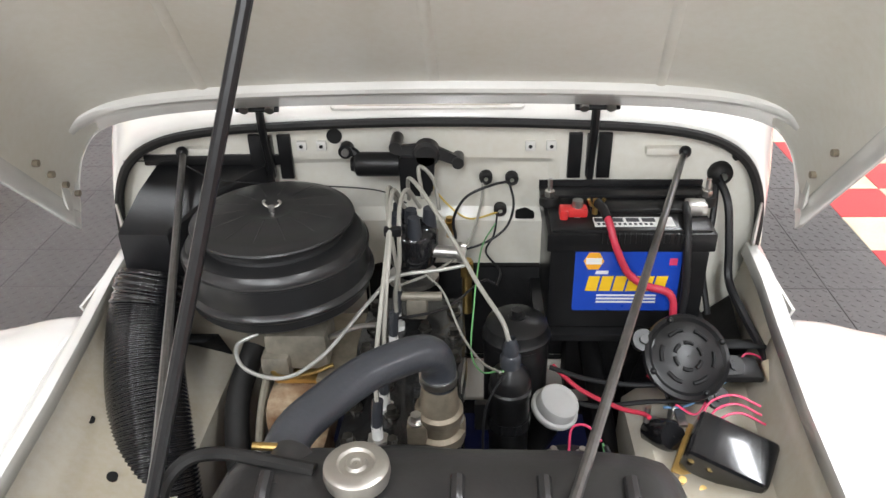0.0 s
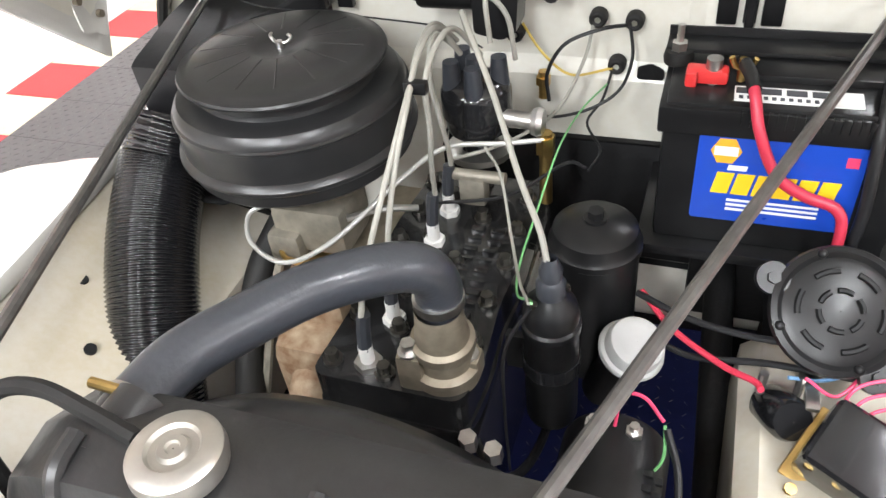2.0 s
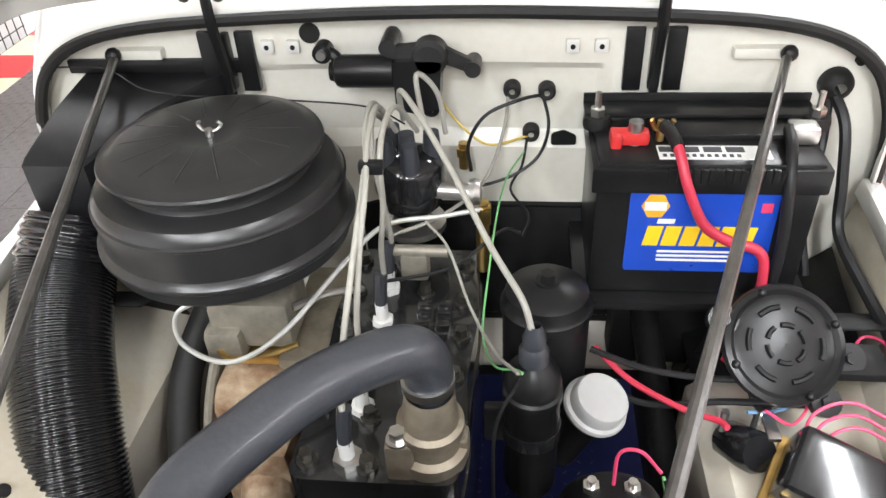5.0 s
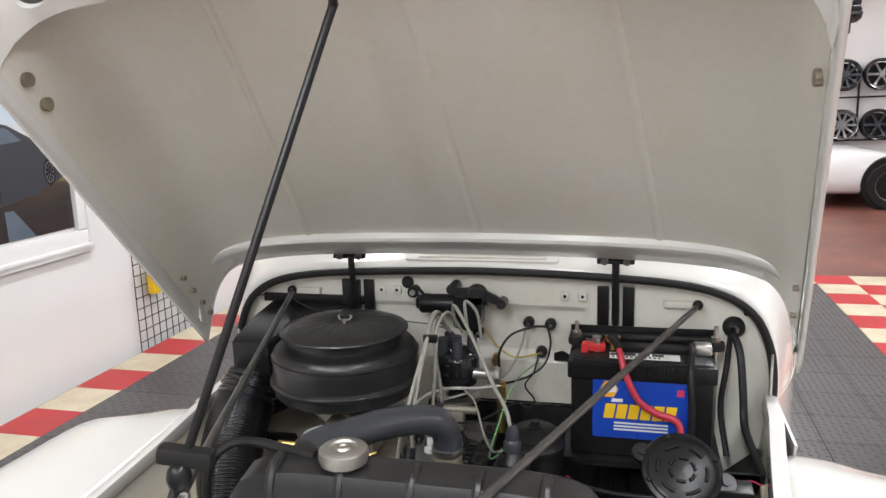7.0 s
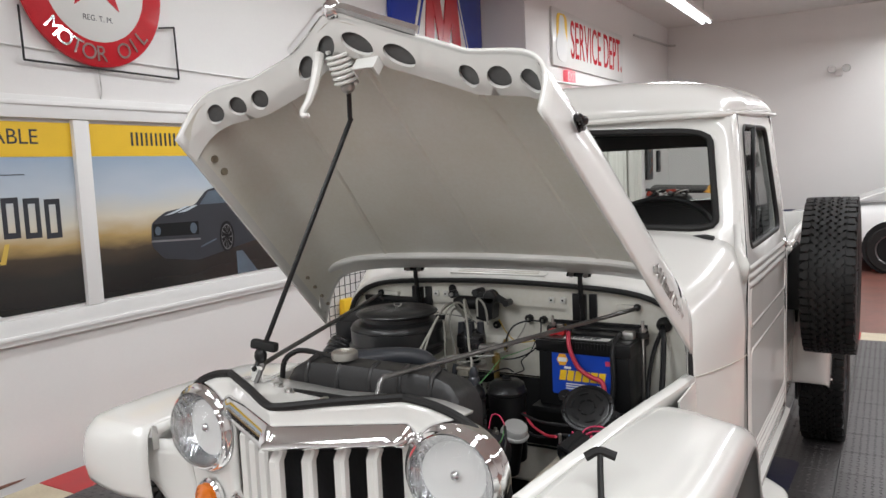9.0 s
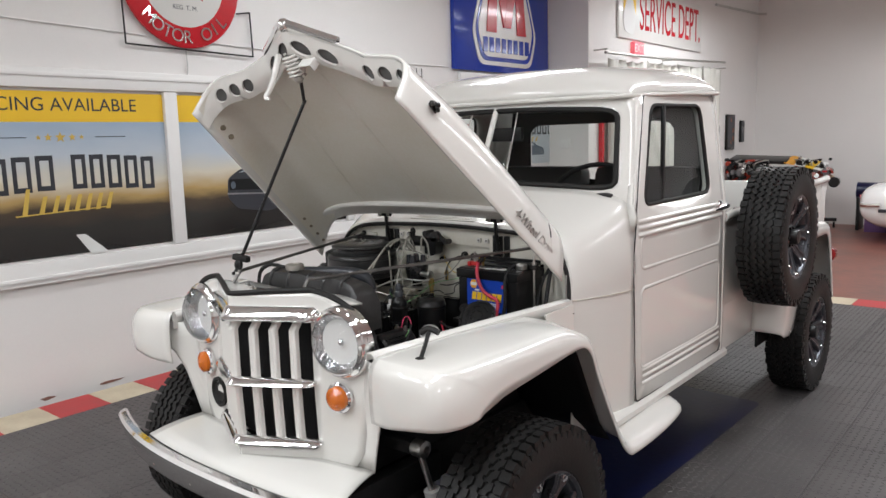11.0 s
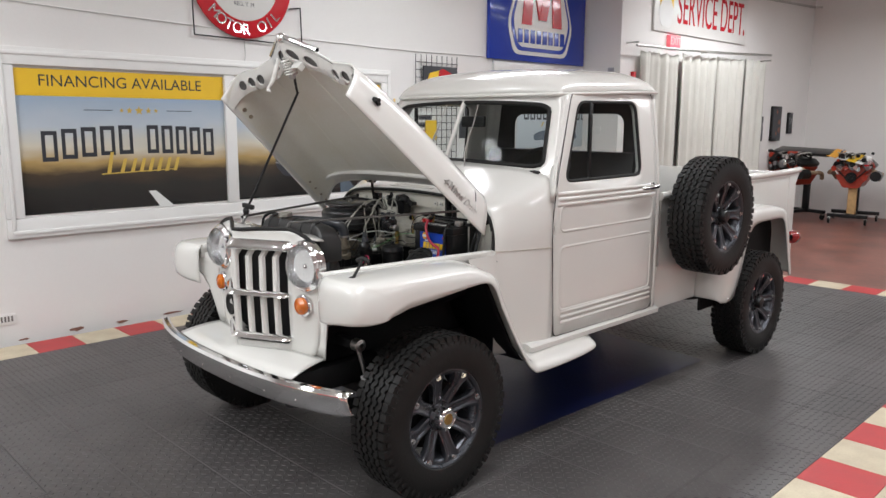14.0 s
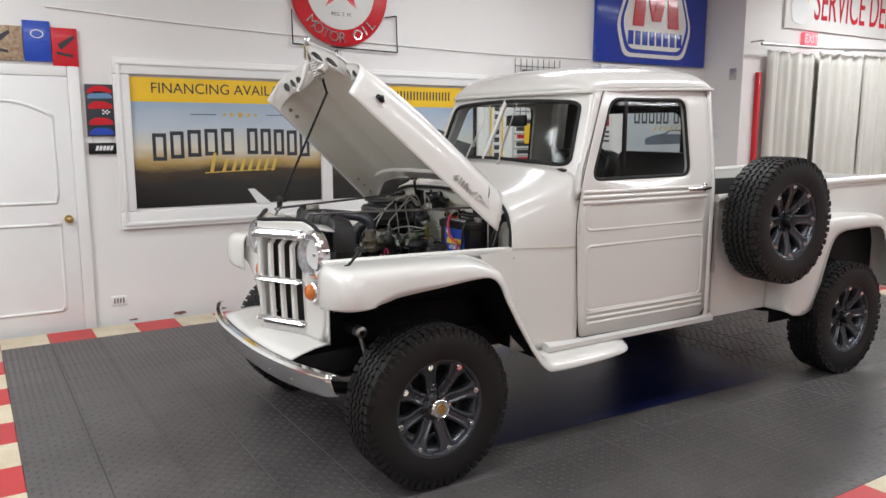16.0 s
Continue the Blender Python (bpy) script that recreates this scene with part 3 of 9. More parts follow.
for y in (-0.07, 0.07):
    part("chain", tube(B(), [(0.012, y, -0.19), (0.012, y + 0.005, -0.245)], 0.0025, soft=False), STEEL, ob)

# round enamel sign in a wire frame
ob = thing("round_sign", "round red and white enamel sign with star in wire frame", "sign", (WX, 1.47, 2.74))
R = 0.47
part("disc", lathe(B(), [(0.0, 0.05), (R - 0.02, 0.05), (R, 0.04), (R, 0.02), (R - 0.02, 0.015), (0, 0.015)], 64, on_left(0, 0, 0)), SIGNRED, ob)
part("white_centre", lathe(B(), [(0.0, 0.0535), (0.325, 0.0535), (0.33, 0.0505)], 64, on_left(0, 0, 0)), SIGNWHITE, ob)
part("star", prism(B(), [((0.25 if k % 2 == 0 else 0.096) * math.sin(k * math.pi / 5), 0.06 + (0.25 if k % 2 == 0 else 0.096) * math.cos(k * math.pi / 5)) for k in range(10)], 0.054, 0.0565, on_left(0, 0, 0)), SIGNRED, ob, "red five-pointed star")
for k, ch in enumerate("MOTOR OIL"):
    a = radians(224 + k * 11.6)
    mm = on_left(0, 0, 0.052) @ Matrix.Translation((0.40 * math.cos(a), 0.40 * math.sin(a), 0)) @ Matrix.Rotation(a + math.pi / 2, 4, "Z")
    if ch != " ":
        writing("letter", ch, 0.125, CHROME, ob, mm, depth=0.006)
writing("small_lettering", "REG. T. M.", 0.045, INK, ob, on_left(0, -0.20, 0.0538), depth=0.0005)
bm = B()
for a, b in (((-0.46, -0.19), (-0.455, -0.47)), ((-0.455, -0.47), (0.58, -0.49)), ((0.58, -0.49), (0.57, -0.17)), ((0.57, -0.17), (0.45, -0.19))):
    cyl(bm, (0.03, *a), (0.03, *b), 0.006, n=8)
part("wire_frame", bm, WIRE, ob, "thin black wire frame")
part("cord", tube(B(), [(0.02, 0.0, -0.48), (0.015, 0.01, -0.6), (0.01, -0.0, -0.66)], 0.004), STEEL, ob)

# blue filling station sign
ob = thing("station_sign", "large square blue enamel sign with white hexagon emblem", "sign", (WX, 5.46, 2.98))
part("panel", box(B(), (0.03, 0, 0), (0.05, 1.82, 1.38), 0.012), SIGNBLUE, ob)
HEX = [(-0.30, 0.58), (0.30, 0.58), (0.62, -0.28), (0.50, -0.62), (-0.50, -0.62), (-0.62, -0.28)]
part("emblem_border", prism(B(), soften(HEX, 0.1), 0.056, 0.066, on_left(0, 0, 0)), SIGNWHITE, ob)
part("emblem_line", prism(B(), soften([(x * 0.93, y * 0.93) for x, y in HEX], 0.1), 0.066, 0.070, on_left(0, 0, 0)), SIGNBLUE, ob)
part("emblem_field", prism(B(), soften([(x * 0.86, y * 0.86) for x, y in HEX], 0.1), 0.070, 0.074, on_left(0, 0, 0)), SIGNWHITE, ob)
for poly, top in (([(-0.34, -0.22), (-0.18, -0.22), (-0.14, 0.30), (-0.27, 0.30)], 0.084), ([(0.34, -0.22), (0.18, -0.22), (0.14, 0.30), (0.27, 0.30)], 0.084), ([(-0.21, 0.30), (-0.07, 0.30), (0.06, -0.17), (-0.06, -0.17)], 0.0875), ([(0.21, 0.30), (0.07, 0.30), (-0.06, -0.17), (0.06, -0.17)], 0.091)):
    part("emblem_stroke", prism(B(), [(x * 1.12, z * 1.28) for x, z in poly], 0.0745, top, on_left(0, 0, 0)), SIGNRED, ob, "red emblem stroke")
for k in range(8):
    part("name_bar", bars(B(), -0.46 + 0.115 * k, -0.345 + 0.115 * k, -0.485, -0.335, 1, on_left(0, 0, 0.0745), z=0.004, fill=0.72), SIGNBLUE, ob)
part("pale_board", box(B(), (0.02, -0.25, -0.76), (0.03, 1.1, 0.1), 0.004), TRIM, ob)

# wire grid panels with pictures
def grid_panel(at, w, h, step):
    ob = thing("wire_grid", "black wire grid panel hung with small pictures", "display grid", at)
    bm = B()
    for k in range(int(w / step) + 1):
        cyl(bm, (0.02, -w / 2 + k * step, -h / 2), (0.02, -w / 2 + k * step, h / 2), 0.0035, n=6)
    for k in range(int(h / step) + 1):
        cyl(bm, (0.027, -w / 2, -h / 2 + k * step), (0.027, w / 2, -h / 2 + k * step), 0.0035, n=6)
    part("grid", bm, WIRE, ob)
    return ob


g = grid_panel((WX, 3.76, 1.13), 0.61, 2.28, 0.076)
part("framed_print", box(B(), (0.04, 0.03, 0.93), (0.02, 0.5, 0.2), 0.004), INK, g)
bm = prism(B(), [(-0.2, -0.04), (-0.05, -0.05), (-0.02, 0.06), (-0.16, 0.03)], 0.051, 0.053, on_left(0.03, 0.93, 0))
part("yellow_shape", bm, YELLOW, g)
part("red_shape", prism(B(), soften([(-0.08, -0.03), (0.16, -0.04), (0.14, 0.02), (0.0, 0.07), (-0.06, 0.05)], 0.02), 0.051, 0.053, on_left(0.06, 0.94, 0)), SIGNRED, g)
part("yellow_card", box(B(), (0.035, -0.1, 0.38), (0.006, 0.16, 0.2)), YELLOW, g)
part("yellow_bag", box(B(), (0.06, -0.12, -0.66), (0.06, 0.14, 0.2), 0.02), YELLOW, g)

# small poster below the station sign
ob = thing("parts_poster", "small white poster with red emblem and dark bars", "poster", (WX, 4.28, 1.72))
part("print", box(B(), (0.012, 0, 0), (0.008, 0.42, 0.7)), SIGNWHITE, ob)
part("emblem", prism(B(), [(-0.08, 0.1), (0.08, 0.1), (0.1, 0.22), (0, 0.28), (-0.1, 0.22)], 0.0165, 0.018, on_left(0, 0, 0)), SIGNRED, ob)
part("bars", bars(B(), -0.15, 0.15, -0.06, 0.03, 5, on_left(0, 0, 0.0165)), INK, ob)
part("dark_block", box(B(), (0.018, 0, -0.2), (0.004, 0.34, 0.2)), INK, ob)

# curtain on a rod
ob = thing("curtain", "long grey-white pleated curtain on a metal rod", "curtain", (WX2, 9.0, 0))
for k, (y0, y1) in enumerate(((7.0, 8.05), (8.05, 9.25), (9.25, 10.2), (10.2, 11.1))):
    rows = []
    rnd = random.Random(k)
    ph = rnd.random() * 6
    for j in range(15):
        z = 0.08 + (2.50 + 0.025 * k) * j / 14
        rows.append([(0.10 + (0.028 + 0.015 * (1 - j / 14)) * math.sin(24 * (u / 40) * (y1 - y0) + ph + 0.5 * math.sin(j * 0.2)) + 0.012 * math.sin(61 * u / 40 + ph), y0 - 9.0 + (y1 - y0) * u / 40, z - (0.03 * abs(math.sin(u * 0.55)) if j == 14 else 0)) for u in range(41)])
    part("curtain_panel", loft(B(), rows), CURTAIN, ob, angle=80, solid=0.004)
part("rod", tube(B(), [(0.16, 6.72 - 9, 2.62), (0.2, 8.2 - 9, 2.64), (0.2, 9.6 - 9, 2.68), (0.14, 11.15 - 9, 2.75)], 0.018), STEEL, ob, "thin steel curtain rod")
for y in (6.75, 8.9, 11.1):
    part("bracket", cyl(B(), (0.0, y - 9, 2.66), (0.17, y - 9, 2.66), 0.01), STEEL, ob)
ob = thing("red_post", "dark red painted upright post beside the curtain", "post", (WX2, 6.9, 0))
part("post", box(B(), (0.03, 0, 1.15), (0.05, 0.06, 2.3), 0.006), SIGNRED, ob)

ob = thing("service_sign", "long white sign with red lettering and yellow badge", "sign", (WX2, 8.87, 3.22))
part("board", box(B(), (0.02, 0, 0), (0.03, 2.98, 0.70), 0.006), SIGNWHITE, ob)
writing("lettering", "SERVICE DEPT.", 0.55, SIGNRED, ob, on_left(0.28, 0.0, 0.037) @ Matrix.Diagonal((1, 1.25, 1, 1)), width=2.25, depth=0.002)
part("badge", prism(B(), soften([(-1.36, -0.1), (-0.98, -0.1), (-0.98, 0.3), (-1.36, 0.3)], 0.12), 0.036, 0.039, on_left(0, 0, 0)), YELLOW, ob)
part("badge_shape", prism(B(), soften([(-1.33, -0.27), (-1.05, -0.3), (-0.98, -0.05), (-1.08, 0.12), (-1.1, 0.28), (-1.26, 0.28), (-1.28, 0.1), (-1.4, -0.08)], 0.07), 0.039, 0.042, on_left(0, 0, 0)), PAPER, ob)
ob = thing("exit_sign", "small red illuminated exit sign", "sign", (WX2, 7.96, 2.755))
part("case", box(B(), (0.03, 0, 0), (0.06, 0.30, 0.17), 0.01), glow("exit_glow", (0.9, 0.16, 0.2), 0.55), ob)
writing("lettering", "EXIT", 0.15, PAPER, ob, on_left(0, 0, 0.062), depth=0.001)

for y, w, z0, z1 in ((11.25, 0.12, 1.33, 1.75), (11.9, 0.42, 1.33, 1.93), (12.55, 0.2, 1.45, 1.83)):
    ob = thing("wall_picture", "dark framed picture on the white wall", "picture", (WX2, y, (z0 + z1) / 2), group="framed pictures")
    part("frame", box(B(), (0.02, 0, 0), (0.035, w, z1 - z0), 0.006), BLACK, ob)
    part("print", box(B(), (0.039, 0, 0), (0.004, w * 0.8, (z1 - z0) * 0.84)), INK, ob)
    bm = B()
    rnd = random.Random(int(y * 10))
    for k in range(7):
        c = (rnd.uniform(-0.3, 0.3) * w, rnd.uniform(-0.35, 0.35) * (z1 - z0))
        prism(bm, soften([(c[0] - 0.06 * w, c[1] - 0.02), (c[0] + 0.1 * w, c[1] - 0.03), (c[0] + 0.08 * w, c[1] + 0.04), (c[0] - 0.05 * w, c[1] + 0.05)], 0.02), 0.0415, 0.043, on_left(0, 0, 0))
    part("printed_shapes", bm, CHIP if w > 0.2 else GREYWHEEL, ob)

# small fittings on the walls
ob = thing("wall_outlet", "white double socket plate low on the wall", "outlet", (WX, -0.52, 0.215))
part("plate", box(B(), (0.005, 0, 0), (0.008, 0.12, 0.075), 0.003), TRIM, ob)
part("slots", bars(B(), -0.045, 0.045, -0.02, 0.02, 4, on_left(0, 0, 0.0095), fill=0.5), CONCRETE, ob)
ob = thing("light_switch", "grey metal switch plate on the wall return", "switch", (-2.48, JOG, 2.2))
part("plate", box(B(), (0, -0.006, 0), (0.09, 0.012, 0.13), 0.004), STEEL, ob)
ob = thing("light_switch", "white switch plate on the wall return", "switch", (-2.66, JOG, 1.5))
part("plate", box(B(), (0, -0.006, 0), (0.12, 0.012, 0.1), 0.004), TRIM, ob)
for y, w, z in ((-0.42, 0.09, 0.018), (0.30, 0.11, 0.022), (0.72, 0.2, 0.02), (-0.05, 0.12, 0.03), (1.5, 0.16, 0.02)):
    ob = thing("chipped_patch", "chipped paint showing red brick at the wall foot", "wall damage", (WX, y, 0.5 * z + 0.040), group="chipped patches")
    rnd = random.Random(int(y * 100))
    part("patch", prism(B(), [(w * 0.5 * math.cos(a * math.pi / 6) * rnd.uniform(0.6, 1.1), 0.5 * z * math.sin(a * math.pi / 6) * rnd.uniform(0.5, 1.2)) for a in range(12)], -0.002, 0.003, on_left(0, 0, 0)), CHIP, ob)
for pts, r in ((((WX + 0.012, -0.9, 2.42), (WX + 0.012, 0.4, 2.36), (WX + 0.012, 3.0, 2.30), (WX + 0.012, 4.5, 2.31)), 0.005),):
    ob = thing("wall_cable", "thin white cable clipped along the wall", "cable", (0, 0, 0))
    part("cable", tube(B(), pts, r), TRIM, ob)
ob = thing("ceiling_conduit", "thin grey conduit under the ceiling corner", "conduit", (0, 0, 0))
part("conduit", tube(B(), [(WX2 + 0.05, 10.0, 3.5), (WX2 + 0.05, 12.05, 3.58), (WX2 + 0.15, 12.12, 3.58)], 0.02, soft=False), STEEL, ob)

# the fittings were drawn on longer walls: bring them in along the two walls
for o in [o for o in bpy.data.objects if o not in before_room and o.parent is None and o.type == "EMPTY"]:
    if o.name.split(".")[0] in ("light_switch", "ceiling_conduit"):
        continue
    near = o.location.x < -2.6 or o.location.length == 0
    fy, dy, fz, dz = (0.974, -0.142, 1.0, 0.0) if near else (0.89, 0.24, 0.945, 0.05)
    shift = Matrix.Translation((0, dy, dz)) if o.location.length == 0 else Matrix()
    for c in o.children_recursive:
        c.data.transform(shift @ Matrix.Diagonal((1, fy, fz, 1)))
    if o.location.length > 0:
        o.location = (o.location.x, o.location.y * fy + dy, o.location.z * fz + dz)

# ceiling strip lights; those at x below zero are unseen, added as fill
TUBEGLOW = glow("tube_glow", (0.93, 0.97, 1.0), 6.0)
first = None
for x, y in LAMPS:
    if first is None:
        first = thing("ceiling_light", "white twin-tube strip light below the ceiling, four of them added unseen as fill", "light", (x, y, LAMPZ), group="strip lights")
        part("housing", box(B(), (0, 0, 0.03), (0.16, 2.42, 0.05), 0.008), TRIM, first)
        for dx in (-0.045, 0.045):
            part("tube", cyl(B(), (dx, -1.18, -0.015), (dx, 1.18, -0.015), 0.016, n=10), TUBEGLOW, first)
        for dy in (-1.0, 1.0):
            part("hanger", cyl(B(), (0, dy, 0.05), (0, dy, CEIL - LAMPZ), 0.006, n=6), STEEL, first)
    else:
        copy_thing(first, pose(x, y, LAMPZ))
    ld = bpy.data.lights.new("strip_lamp", "AREA")
    ld.shape, ld.size, ld.size_y, ld.energy, ld.color = "RECTANGLE", 0.30, 2.4, LAMP_WATTS * (0.8 if y > 9 else 1.35 if x == -0.1 else 1.25 if y > 7 else 0.85 if x < -1 else 1.0), LAMP_COLOR
    lo = new("strip_lamp", ld)
    lo.matrix_basis = pose(x, y, LAMPZ - 0.04)

# navy sheet under the truck
bm = B()
sheet(bm, soften([(-0.75, 0.35), (0.60, 0.26), (0.68, 2.55), (-0.7, 2.70)], 0.05), lambda x, y: (x, y, 0.0475 + 0.0015 * math.sin(9 * x + 4 * y)), rings=14)
ob = thing("ground_sheet", "navy blue plastic sheet on the floor under the truck", "sheet", (0, 0, 0))
part("sheet", bm, TARP, ob)


# ---- the truck: body ----
truck = thing("pickup_truck", "white vintage four-wheel-drive pickup with its hood propped open", "truck")


GROUP = []


def T(name, bm, material, parent=None, label="", **k):
    for g in reversed(GROUP):
        bm.transform(g)
    return part(name, bm, material, parent or truck, label, **k)


def mirror(pts):
    return [(-x, y, z) for x, y, z in pts]


# front fenders
def fender(s):
    st = [
        [(0.50, -0.385, 0.815), (0.58, -0.412, 0.826), (0.66, -0.415, 0.838), (0.73, -0.398, 0.843), (0.772, -0.36, 0.846), (0.788, -0.31, 0.850), (0.792, -0.27, 0.856)],
        [(0.50, -0.39, 0.87), (0.58, -0.417, 0.88), (0.665, -0.42, 0.888), (0.738, -0.402, 0.894), (0.776, -0.362, 0.897), (0.790, -0.305, 0.880), (0.793, -0.265, 0.862)],
        [(0.50, -0.388, 0.955), (0.58, -0.414, 0.96), (0.665, -0.416, 0.96), (0.735, -0.396, 0.953), (0.773, -0.353, 0.94), (0.790, -0.29, 0.910), (0.793, -0.25, 0.867)],
        [(0.505, -0.374, 0.990), (0.58, -0.396, 0.993), (0.662, -0.396, 0.992), (0.73, -0.375, 0.985), (0.768, -0.33, 0.968), (0.789, -0.265, 0.930), (0.793, -0.225, 0.872)],
        [(0.51, -0.34, 1.0), (0.58, -0.355, 1.003), (0.66, -0.352, 1.002), (0.728, -0.335, 0.998), (0.766, -0.30, 0.983), (0.788, -0.24, 0.945), (0.793, -0.20, 0.878)],
    ]
    for y, zt, zl, xi in ((-0.15, 1.003, 0.888, 0.52), (0.05, 1.002, 0.906, 0.537), (0.2, 0.998, 0.920, 0.555)):
        st.append([(xi, y, zt - 0.003), (xi + 0.05, y, zt), (0.665, y, zt + 0.001), (0.728, y, zt - 0.002), (0.768, y, zt - 0.012), (0.788, y, zt - 0.04), (0.793, y, zl)])
    for (yt, zt), (yl, zl), xi in (((0.29, 0.99), (0.285, 0.918), 0.567), ((0.375, 0.955), (0.335, 0.88), 0.60), ((0.43, 0.86), (0.38, 0.79), 0.605), ((0.50, 0.715), (0.465, 0.645), 0.615), ((0.575, 0.585), (0.55, 0.515), 0.625), ((0.645, 0.51), (0.61, 0.452), 0.64), ((0.75, 0.497), (0.675, 0.434), 0.655), ((0.92, 0.497), (0.92, 0.438), 0.665), ((1.13, 0.495), (1.13, 0.45), 0.67)):
        row = []
        for u, dx in ((0, 0), (0.06, 0.05), (0.14, 0.09), (0.25, 0.13), (0.42, None), (0.7, None), (1, None)):
            x = {0.42: 0.762, 0.7: 0.787, 1: 0.793}.get(u, xi + (dx or 0) * (0.76 - xi) / 0.16 * 0.8 if dx is not None else 0.76)
            if yt > 1.0 and x > 0.76:
                x -= 0.018
            row.append((x, yt + (yl - yt) * u, zt + (zl - zt) * u ** 1.2))
        st.append(row)
    st.append([(x - (0.05 if x > 0.7 else 0), 1.195, 0.485 if k < 5 else 0.47) for k, (x, y, z) in enumerate(st[-1])])
    bm = B()
    fine = [smooth([Vector(p) for p in r], 3) for r in st]
    cols = list(zip(*fine))
    cols = [smooth(c, 4) for c in cols]
    loft(bm, [[(p.x * s, p.y, p.z) for p in c] for c in cols])
    f = T("front_fender", bm, WHITE, label="wide rounded white front fender", angle=60, solid=0.006, out=(s, 0, 0.6))
    return f


fender(1)
fender(-1)
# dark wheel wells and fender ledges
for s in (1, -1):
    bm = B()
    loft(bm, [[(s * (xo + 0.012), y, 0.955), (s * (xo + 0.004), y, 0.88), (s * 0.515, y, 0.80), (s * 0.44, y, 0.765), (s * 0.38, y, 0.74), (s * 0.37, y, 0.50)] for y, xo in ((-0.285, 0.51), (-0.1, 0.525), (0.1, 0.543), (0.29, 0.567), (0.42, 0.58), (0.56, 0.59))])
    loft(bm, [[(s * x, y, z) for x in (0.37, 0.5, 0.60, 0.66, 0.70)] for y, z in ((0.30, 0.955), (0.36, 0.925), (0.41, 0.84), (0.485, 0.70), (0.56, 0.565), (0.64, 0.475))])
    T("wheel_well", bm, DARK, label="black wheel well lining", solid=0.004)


# cowl and firewall
ARCH = [(0.597, 0.99), (0.595, 1.06), (0.583, 1.12), (0.553, 1.175), (0.495, 1.213), (0.397, 1.234), (0.22, 1.245), (0.0, 1.25)]
BASE = [(0.684, 0.885, 0.99), (0.687, 0.88, 1.10), (0.680, 0.88, 1.20), (0.662, 0.885, 1.29), (0.625, 0.89, 1.345), (0.50, 0.875, 1.375), (0.25, 0.82, 1.39), (0.0, 0.795, 1.395)]


def full(row):
    return row + [(-x, y, z) for x, y, z in row[-2::-1]]


LOWER = [(0.592, 0.498), (0.595, 0.62), (0.596, 0.80), (0.597, 0.93)]
LOWER_BASE = [(0.679, 0.885, 0.498), (0.683, 0.885, 0.62), (0.684, 0.885, 0.80), (0.684, 0.885, 0.93)]
bm = B()
rows = []
for t in (0.0, 0.03, 0.12, 0.3, 0.5, 0.7, 0.85, 1.0):
    q = []
    for k, ((ax, az), (bx, by, bz)) in enumerate(zip(LOWER + ARCH, LOWER_BASE + BASE)):
        e = t ** 1.25 if k > 7 else t
        lift = 0.010 if t > 0 and k > 5 else 0.0
        q.append((ax + (bx - ax) * (1 - (1 - t) ** 1.6), 0.545 + (by - 0.545) * t, az + lift + (bz - az - lift) * e))
    rows.append([tuple(v) for v in smooth(full(q), 3)])
loft(bm, rows)
T("cowl", bm, WHITE, label="white cowl and body side ahead of the doors", angle=50, solid=0.005, out=(0, 0, 1))
for s in (1, -1):
    T("cowl_seam", tube(B(), [(s * (0.5985 + 0.087 * (1 - (1 - t) ** 1.6)), 0.545 + 0.335 * t, 1.0 - 0.004 * t) for t in (0.0, 0.1, 0.25, 0.4, 0.6, 0.8, 1.0)], 0.0016, n=6), AGED)
    o = [(0.375, 0.955), (0.43, 0.862), (0.50, 0.718), (0.56, 0.63), (0.64, 0.63), (0.66, 0.99), (0.36, 0.985)]
    T("body_side", prism(B(), o, 0.596, 0.601, Matrix(((0, 0, s, 0), (1, 0, 0, 0), (0, 1, 0, 0), (0, 0, 0, 1)))), WHITE, label="white body side behind the fender")
bm = B()
outer = [(x, z) for x, z in ARCH]
outline = [(0.592, 0.62), (0.595, 0.8)] + outer
outline = outline + [(-x, z) for x, z in outline[-2::-1]]


def fw(x, z):
    y = 0.572
    def ramp(v):
        v = min(max(v / 0.022, 0.0), 1.0)
        return v * v * (3 - 2 * v)
    y += 0.014 * ramp(z - 1.04) * ramp(1.17 - z) * ramp(x + 0.34) * ramp(0.23 - x)
    return (x, y, z)


xs = [-0.594 + 1.188 * k / 120 for k in range(121)]
rows = []
for j in range(57):
    row = []
    for x in xs:
        top = np.interp(abs(x), [a for a, b in ARCH[::-1]], [b for a, b in ARCH[::-1]])
        row.append(fw(x, 0.60 + (float(top) - 0.60) * j / 56))
    rows.append(row)
loft(bm, rows)
T("firewall", bm, WHITE_IN, label="white painted firewall with pressed panels", angle=25, solid=0.006, out=(0, -1, 0))
